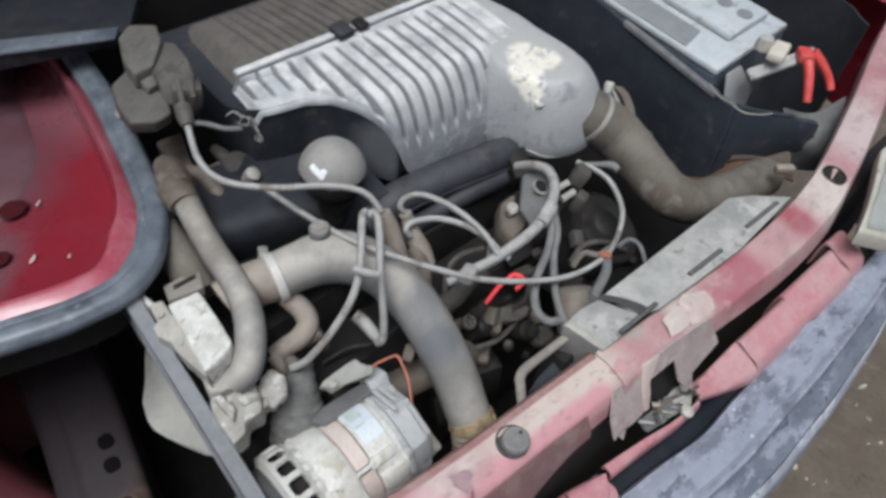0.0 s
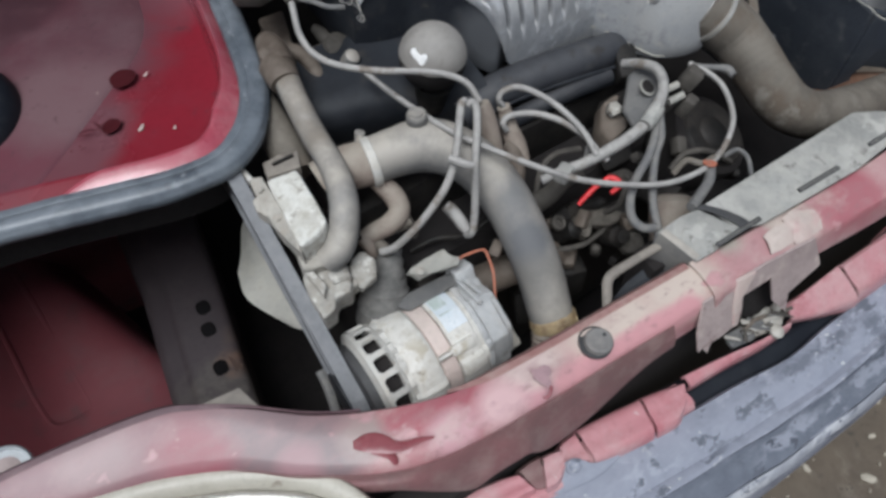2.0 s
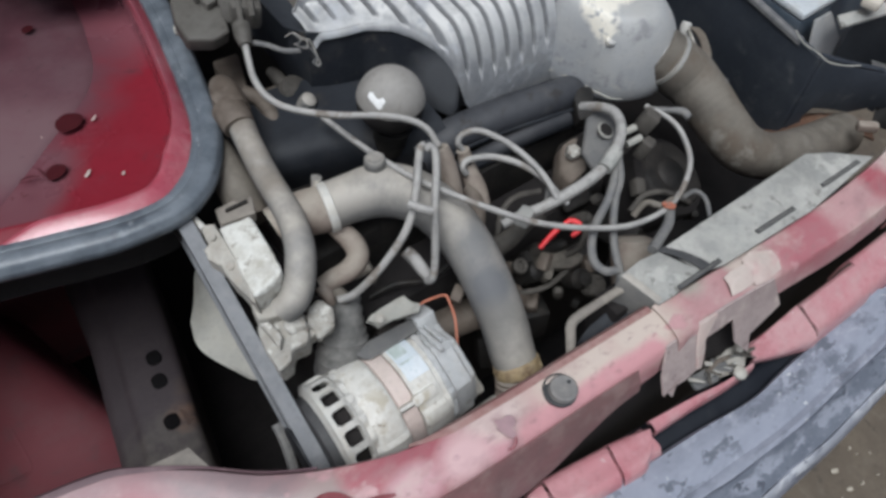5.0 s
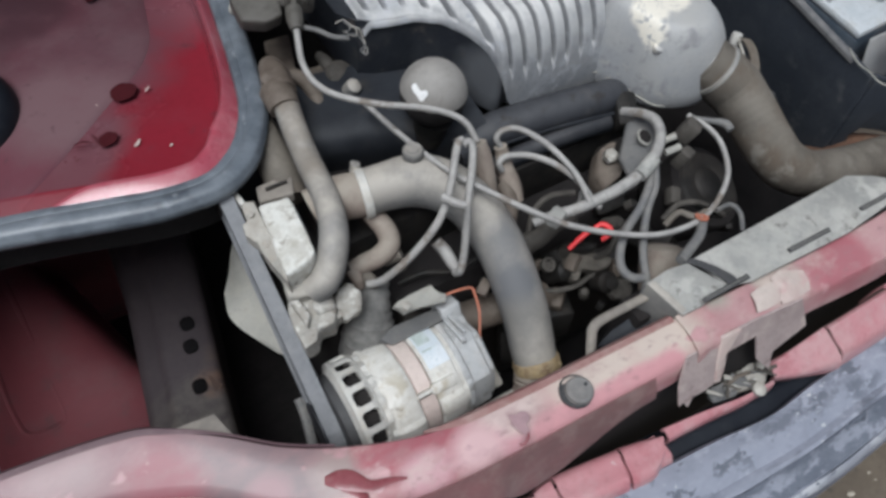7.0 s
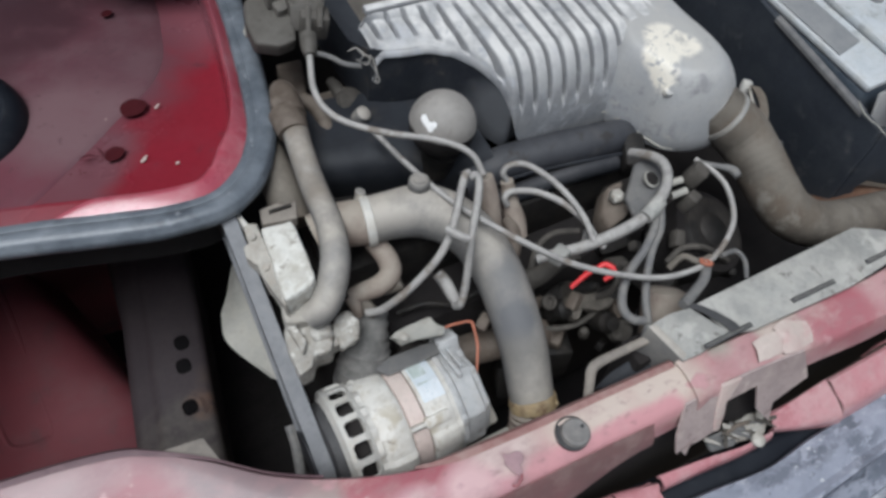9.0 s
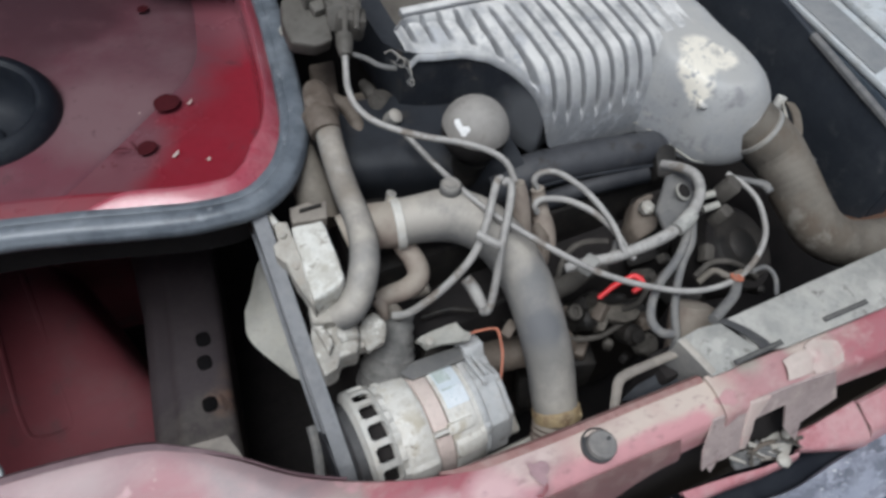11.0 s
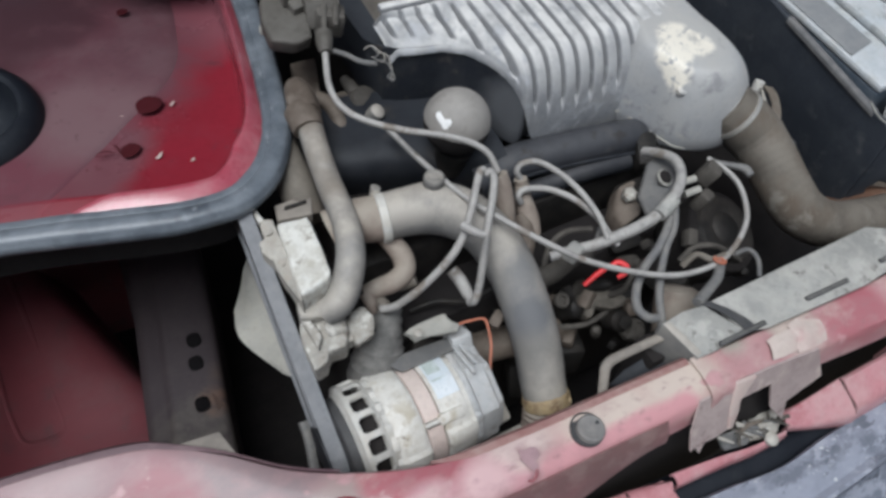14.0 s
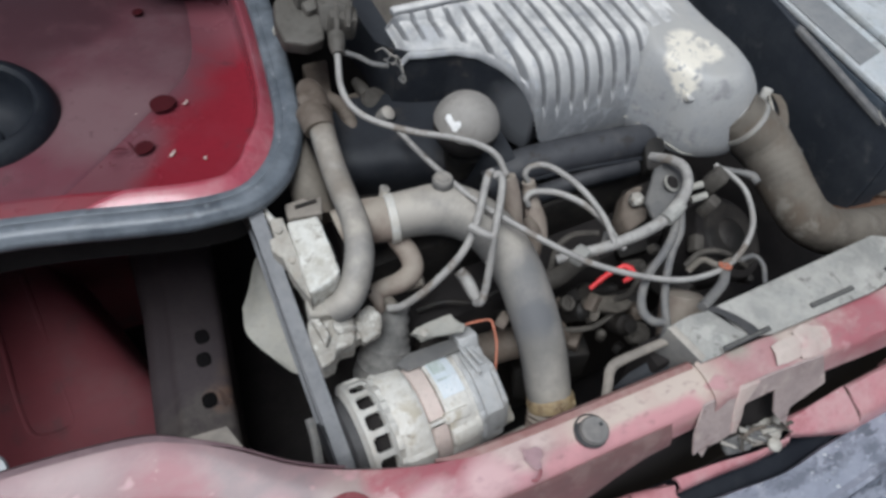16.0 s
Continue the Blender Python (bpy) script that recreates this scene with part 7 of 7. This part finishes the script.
part("clamp", box((1.104, 0.437, 0.803), (0.05, 0.025, 0.014), 0.004, (0, 0, 15)), "pale_patch", batt, "pale corroded terminal clamp")
single("battery_strap", slab([(1.053, 0.453, 0.785), (1.198, 0.422, 0.785), (1.188, 0.407, 0.78), (1.043, 0.437, 0.78)], (0, 0, -0.006), 0.001), "shroud", "pale hold-down strap beside the battery", "strap")
single("washer_bottle", sheet([[(1.143, 0.406, 0.7), (1.171, 0.366, 0.7), (1.262, 0.354, 0.7)], [(1.133, 0.367, 0.66), (1.157, 0.329, 0.66), (1.228, 0.336, 0.68)], [(1.151, 0.35, 0.6), (1.191, 0.318, 0.6), (1.242, 0.324, 0.62)]], 0.004, 5), "dull_plate", "dusty dark washer bottle behind the crossmember", "bottle")
tool = thing("pliers", (1.192, 0.396, 0.74), "red-handled clip resting beside the battery", "pliers")
part("handle", tube([(1.153, 0.41, 0.79), (1.139, 0.392, 0.775), (1.129, 0.379, 0.755), (1.122, 0.37, 0.74)], [0.009, 0.0075, 0.007, 0.006], 12, 4), "red_tool", tool)
part("handle", tube([(1.172, 0.411, 0.79), (1.178, 0.391, 0.775), (1.185, 0.374, 0.755), (1.181, 0.362, 0.742)], [0.009, 0.0075, 0.007, 0.006], 12, 4), "red_tool", tool)
part("jaw", box((1.153, 0.414, 0.79), (0.03, 0.022, 0.016), 0.004, (0, 0, 40)), "red_tool", tool)
single("rusty_bracket", sheet([[(0.985, 0.470, 0.575), (1.03, 0.455, 0.60), (1.08, 0.43, 0.605), (1.13, 0.40, 0.60)], [(0.985, 0.43, 0.60), (1.03, 0.415, 0.632), (1.08, 0.385, 0.636), (1.12, 0.355, 0.625)], [(0.975, 0.395, 0.615), (1.02, 0.375, 0.634), (1.07, 0.345, 0.634), (1.10, 0.325, 0.62)]], 0.003, 4), "rust", "rusty brown bracket under the battery tray", "bracket")
single("grey_bracket", box((1.032, 0.329, 0.68), (0.03, 0.014, 0.014), 0.004, (0, 0, -40)), "brown_hose", "pale metal bracket by the crossmember", "bracket")

# ---- ignition ----
coil = thing("ignition_coil", (0.335, 0.89, 0.82), "dusty beige ignition coil housing with clips", "ignition coil")
part("body", slab([(0.262, 0.852, 0.872), (0.290, 0.866, 0.876), (0.318, 0.853, 0.876), (0.312, 0.829, 0.875), (0.294, 0.766, 0.868), (0.274, 0.766, 0.864), (0.250, 0.782, 0.864), (0.252, 0.818, 0.868)], (0.0, 0.010, -0.022), 0.004, seg=3), "beige", coil)
part("upper_body", slab([(0.328, 0.874, 0.895), (0.349, 0.852, 0.896), (0.345, 0.812, 0.895), (0.338, 0.790, 0.889), (0.300, 0.800, 0.888), (0.304, 0.836, 0.894)], (0.0, 0.008, -0.034), 0.003, seg=3), "beige", coil, "grey-brown side block")
part("top_block", slab([(0.297, 0.888, 0.905), (0.318, 0.903, 0.907), (0.344, 0.884, 0.907), (0.334, 0.852, 0.905), (0.306, 0.820, 0.898), (0.281, 0.818, 0.896), (0.284, 0.852, 0.902)], (0.0, 0.006, -0.026), 0.004, seg=3), "coil_pale", coil, "paler dusty block")
part("step", slab([(0.286, 0.826, 0.884), (0.304, 0.824, 0.886), (0.300, 0.806, 0.882), (0.288, 0.806, 0.880)], (0, 0.004, -0.012), 0.002), "coil_pale", coil)
part("skirt", slab([(0.300, 0.800, 0.889), (0.338, 0.789, 0.890), (0.333, 0.776, 0.866), (0.296, 0.786, 0.864)], (0.001, 0.005, -0.001), 0.001), "beige", coil)
for a, b in (((0.322, 0.799, 0.886), (0.308, 0.764, 0.876)), ((0.338, 0.801, 0.888), (0.321, 0.762, 0.878))):
    part("prong", tube([a, Vector(a).lerp(Vector(b), 0.5), b], [0.0045, 0.0042, 0.003], 8, 3), "beige", coil)
    part("prong_tip", tube([Vector(a).lerp(Vector(b), 0.75), b], [0.0036, 0.003], 8, 1), "shield", coil, "pale metal tip")
part("bracket", tube([(0.255, 0.831, 0.845), (0.267, 0.819, 0.85), (0.281, 0.812, 0.852)], [0.007, 0.006, 0.006], 8, 3), "shield", coil)

canister = thing("vacuum_valve", (0.363, 0.776, 0.74), "small dusty round valve with stubs", "valve")
part("body", lathe((0.354, 0.755, 0.76), (0.4, -0.5, 0.75), [(-0.02, 0.019), (0.0, 0.0215), (0.006, 0.021), (0.010, 0.016), (0.011, 0.0)], 22), "grimy", canister)
part("stub", lathe((0.351, 0.718, 0.772), (0.3, -0.4, 0.85), [(-0.02, 0.009), (0.0, 0.0105), (0.008, 0.0095), (0.010, 0.006), (0.0105, 0.0)], 16), "hose_grey", canister)
part("stub", tube([(0.343, 0.797, 0.77), (0.346, 0.78, 0.768), (0.347, 0.763, 0.765)], [0.006, 0.009, 0.008], 10, 4), "grimy", canister)


def lead(name, pts, r, mat, label, category="cable", sub=8):
    return single(name, tube(pts, r, 10, sub), mat, label, category, "ignition leads" if category == "lead" else "")


lead("coil_lead", [(0.3, 0.745, 0.868), (0.294, 0.728, 0.86), (0.286, 0.702, 0.85), (0.287, 0.676, 0.842), (0.301, 0.649, 0.838), (0.335, 0.619, 0.835), (0.371, 0.594, 0.835), (0.398, 0.576, 0.83), (0.413, 0.559, 0.822), (0.419, 0.543, 0.805)], 0.0038, "cable", "long grey ignition lead from coil to engine", "lead")
single("lead_boot", tube([(0.306, 0.762, 0.872), (0.301, 0.748, 0.869), (0.298, 0.737, 0.865)], [0.010, 0.0095, 0.007], 14, 4), "beige", "beige rubber boot on the ignition lead", "boot")
lead("long_lead", [(0.345, 0.668, 0.79), (0.353, 0.621, 0.79), (0.36, 0.56, 0.8), (0.375, 0.515, 0.8), (0.394, 0.486, 0.795), (0.422, 0.452, 0.785), (0.459, 0.419, 0.77), (0.506, 0.392, 0.755), (0.559, 0.371, 0.742), (0.609, 0.364, 0.738), (0.651, 0.371, 0.738), (0.692, 0.392, 0.74), (0.711, 0.413, 0.745), (0.724, 0.443, 0.75), (0.724, 0.47, 0.752), (0.719, 0.495, 0.75)], 0.0036, "cable", "long dusty grey ignition lead over the engine", "lead")
lead("plug_lead", [(0.464, 0.554, 0.765), (0.46, 0.559, 0.775), (0.469, 0.561, 0.782), (0.486, 0.552, 0.785), (0.499, 0.523, 0.785), (0.507, 0.492, 0.78), (0.51, 0.461, 0.772), (0.507, 0.435, 0.762)], 0.0038, "cable", "grey ignition lead looping from a spark plug", "lead")
lead("plug_lead", [(0.45, 0.528, 0.755), (0.447, 0.532, 0.765), (0.458, 0.533, 0.77), (0.481, 0.52, 0.772), (0.501, 0.496, 0.77), (0.513, 0.466, 0.765), (0.515, 0.439, 0.758), (0.52, 0.429, 0.752)], 0.0040, "cable", "grey ignition lead looping from a spark plug", "lead")
lead("plug_lead", [(0.521, 0.462, 0.745), (0.511, 0.452, 0.74), (0.494, 0.448, 0.735), (0.478, 0.452, 0.73)], 0.0036, "cable_dark", "short dark ignition lead", "lead")
lead("tied_hose", [(0.251, 0.489, 0.712), (0.264, 0.48, 0.722), (0.286, 0.474, 0.745), (0.308, 0.474, 0.765), (0.328, 0.477, 0.785), (0.344, 0.486, 0.8), (0.36, 0.502, 0.812), (0.377, 0.523, 0.822), (0.388, 0.535, 0.826), (0.394, 0.537, 0.825)], 0.0045, "cable", "thin grey hose tied to its neighbour", "hose")
lead("tied_hose", [(0.394, 0.533, 0.822), (0.399, 0.531, 0.825), (0.399, 0.523, 0.822), (0.386, 0.503, 0.812), (0.368, 0.48, 0.8), (0.358, 0.464, 0.775), (0.349, 0.451, 0.745), (0.342, 0.445, 0.73), (0.339, 0.45, 0.722)], 0.0045, "cable", "thin grey hose tied to its neighbour", "hose")
lead("stub_hose", [(0.337, 0.489, 0.735), (0.341, 0.478, 0.73), (0.342, 0.461, 0.725), (0.342, 0.449, 0.722)], [0.007, 0.0075, 0.007, 0.004], "cable", "short grey hose end", "hose")
single("cable_tie", tube([(0.339, 0.486, 0.815), (0.347, 0.472, 0.815), (0.355, 0.467, 0.812)], 0.0045, 8, 3), "cable", "pale clip joining two thin hoses", "clip")
single("spark_boot", tube([(0.422, 0.544, 0.8), (0.424, 0.536, 0.785), (0.423, 0.523, 0.765), (0.424, 0.513, 0.745)], [0.0095, 0.011, 0.0115, 0.010], 14, 4), "brown_hose", "brown rubber spark plug boot", "boot")
single("spark_boot", tube([(0.464, 0.554, 0.765), (0.465, 0.549, 0.755), (0.46, 0.534, 0.745), (0.461, 0.52, 0.73), (0.459, 0.506, 0.715)], [0.008, 0.009, 0.0115, 0.013, 0.012], 14, 4), "brown_hose", "brown rubber spark plug boot", "boot")
single("copper_elbow", tube([(0.449, 0.526, 0.735), (0.452, 0.512, 0.728), (0.447, 0.497, 0.715), (0.436, 0.486, 0.7)], 0.010, 12, 4), "brown_metal", "rusty copper-brown pipe behind the hose", "pipe")

loom = thing("wiring_loom", (0.569, 0.471, 0.7), "taped grey wiring loom curving over the distributor", "wiring loom")
part("trunk", tube([(0.449, 0.457, 0.735), (0.47, 0.451, 0.742), (0.495, 0.44, 0.752), (0.52, 0.435, 0.76), (0.552, 0.432, 0.768), (0.58, 0.435, 0.775), (0.606, 0.445, 0.782), (0.626, 0.461, 0.788), (0.636, 0.482, 0.79), (0.634, 0.502, 0.785), (0.629, 0.526, 0.77)], [0.0055, 0.0060, 0.0066, 0.0070, 0.0072, 0.0072, 0.0070, 0.0066, 0.0064, 0.0062, 0.006], 14, 6, 0.0003, 0.0055), "cable", loom, "corrugated grey conduit")
part("tape", tube([(0.572, 0.431, 0.777), (0.586, 0.435, 0.78), (0.599, 0.44, 0.783)], [0.0088, 0.0094, 0.0088], 14, 3), "shroud", loom, "pale wrapped tape")
part("branch", tube([(0.596, 0.437, 0.772), (0.584, 0.421, 0.76), (0.565, 0.408, 0.748), (0.54, 0.397, 0.738), (0.519, 0.382, 0.73), (0.508, 0.364, 0.722), (0.512, 0.349, 0.718), (0.526, 0.342, 0.716)], 0.0052, 12, 6), "cable_dark", loom)
part("branch", tube([(0.604, 0.438, 0.772), (0.593, 0.419, 0.758), (0.576, 0.406, 0.745), (0.556, 0.385, 0.732), (0.539, 0.362, 0.722), (0.527, 0.338, 0.712), (0.519, 0.329, 0.7)], 0.0048, 12, 6), "cable_dark", loom)
part("tail", tube([(0.63, 0.366, 0.735), (0.611, 0.35, 0.735), (0.586, 0.34, 0.735), (0.563, 0.332, 0.737)], 0.0062, 10, 5), "cable_dark", loom)
part("ring_terminal", lathe((0.623, 0.364, 0.742), (0.3, 0.3, 1), [(0, 0.008), (0.002, 0.008), (0.002, 0.004), (0, 0.004)], 14), "copper", loom)
part("twist", tube([(0.59, 0.384, 0.725), (0.61, 0.386, 0.735), (0.62, 0.371, 0.738), (0.639, 0.37, 0.738)], 0.004, 8, 5), "hose", loom)
part("curl", tube([(0.667, 0.373, 0.72), (0.693, 0.373, 0.715), (0.699, 0.359, 0.71), (0.691, 0.341, 0.7)], 0.003, 8, 5), "cable_dark", loom)
part("joiner", box((0.469, 0.444, 0.748), (0.024, 0.018, 0.016), 0.004, (0, 10, 25)), "shroud", loom, "pale connector")

dist = thing("distributor", (0.695, 0.528, 0.66), "dark grey round distributor with drilled bracket", "distributor")
part("cap", lathe((0.637, 0.484, 0.735), (0.25, -0.55, 0.75), [(-0.06, 0.024), (-0.02, 0.026), (-0.004, 0.024), (0.002, 0.020), (0.003, 0.0)], 28), "dark_metal", dist)
part("bracket", slab([(0.626, 0.51, 0.766), (0.644, 0.512, 0.77), (0.649, 0.493, 0.77), (0.638, 0.471, 0.766), (0.604, 0.444, 0.756), (0.584, 0.449, 0.748), (0.591, 0.478, 0.752)], (0.0, 0.004, -0.006), 0.002), "dull_plate", dist, "grey bracket plate")
part("bracket_hole", lathe((0.624, 0.48, 0.768), (0.15, -0.4, 0.9), [(0, 0.009), (0.0012, 0.0108), (0.0028, 0.0108), (0.003, 0.0088)], 20), "shield", dist, "bright rim of a drilled hole")
part("hole_inner", lathe((0.625, 0.48, 0.77), (0.15, -0.4, 0.9), [(0, 0.0088), (0.0015, 0.0088), (0.0016, 0.0)], 20), "void", dist)
for a, b in (((0.645, 0.467, 0.765), (0.661, 0.464, 0.768)), ((0.638, 0.453, 0.76), (0.658, 0.45, 0.764))):
    part("terminal", tube([a, b], 0.0045, 8, 1), "shield", dist)
part("plug", box((0.695, 0.471, 0.755), (0.02, 0.022, 0.03), 0.004, (20, 10, 30)), "grimy", dist)
part("plug", box((0.666, 0.445, 0.745), (0.018, 0.016, 0.03), 0.004, (15, 0, 20)), "grimy", dist)
single("side_casting", slab([(0.597, 0.517, 0.73), (0.618, 0.517, 0.735), (0.625, 0.5, 0.735), (0.603, 0.473, 0.72), (0.581, 0.475, 0.7), (0.58, 0.497, 0.71)], (0, 0.01, -0.03), 0.005), "brown_metal", "brown dusty casting beside the distributor", "casting")
single("casting_bolt", lathe((0.598, 0.497, 0.735), (-0.1, -0.35, 0.9), [(-0.008, 0.0095), (0.001, 0.0095), (0.003, 0.007), (0.0032, 0.0)], 6), "pump_cast", "pale dusty hexagonal bolt head", "bolt")
single("fork_clip", tube([(0.718, 0.489, 0.752), (0.727, 0.479, 0.752), (0.739, 0.47, 0.752), (0.752, 0.46, 0.75), (0.752, 0.449, 0.748)], [0.003, 0.004, 0.004, 0.006, 0.005], 10, 4), "cable_dark", "small grey plastic cable clip", "clip")
housing = thing("round_housing", (0.785, 0.464, 0.6), "near-black round housing with a raised cover behind the radiator", "housing")
part("drum", lathe((0.729, 0.436, 0.66), (0.2, -0.4, 0.9), [(-0.06, 0.055), (0.0, 0.06), (0.008, 0.058), (0.012, 0.050)], 28), "void", housing)
part("cover", lathe((0.729, 0.436, 0.66), (0.2, -0.4, 0.9), [(0.0115, 0.049), (0.0165, 0.046), (0.018, 0.036), (0.015, 0.024), (0.020, 0.018), (0.020, 0.0)], 28), "dark_metal", housing, "grimy domed cover")
single("solenoid", lathe((0.606, 0.377, 0.66), (0.3, 0.5, 0.6), [(-0.05, 0.026), (0.0, 0.028), (0.01, 0.026), (0.014, 0.018), (0.015, 0.0)], 22), "brown_hose", "brown dusty solenoid behind the shroud", "solenoid")
clip = thing("red_clip", (0.53, 0.438, 0.68), "bright red plastic clip on the engine", "clip")
part("arm", tube([(0.484, 0.424, 0.7), (0.501, 0.425, 0.712), (0.515, 0.425, 0.72)], [0.0028, 0.0034, 0.0036], 8, 3), "bright_red", clip)
part("arm", tube([(0.517, 0.424, 0.72), (0.527, 0.423, 0.722), (0.533, 0.415, 0.72), (0.53, 0.41, 0.716), (0.519, 0.41, 0.712)], [0.0026, 0.0034, 0.0038, 0.0036, 0.0028], 8, 4), "bright_red", clip)
single("thin_lead", tube([(0.307, 0.742, 0.862), (0.321, 0.734, 0.858), (0.332, 0.719, 0.856), (0.348, 0.708, 0.856)], 0.003, 8, 5), "cable_dark", "thin dark lead beside the filter housing", "cable")
part("side_block", box((0.324, 0.79, 0.868), (0.035, 0.03, 0.03), 0.005, (0, 10, -20)), "beige", coil)
single("brown_bracket", slab([(0.295, 0.867, 0.76), (0.331, 0.866, 0.76), (0.312, 0.799, 0.75), (0.289, 0.82, 0.75)], (0, 0, -0.02), 0.003), "brown_metal", "brown grimy bracket below the coil", "bracket")
single("brown_casting", rugged([(0.295, 0.759, 0.72), (0.338, 0.747, 0.73), (0.354, 0.712, 0.73), (0.319, 0.704, 0.72), (0.289, 0.727, 0.71)], (0, 0.01, -0.03), 0.002), "grimy", "brown grimy casting beside the cam cover", "casting")
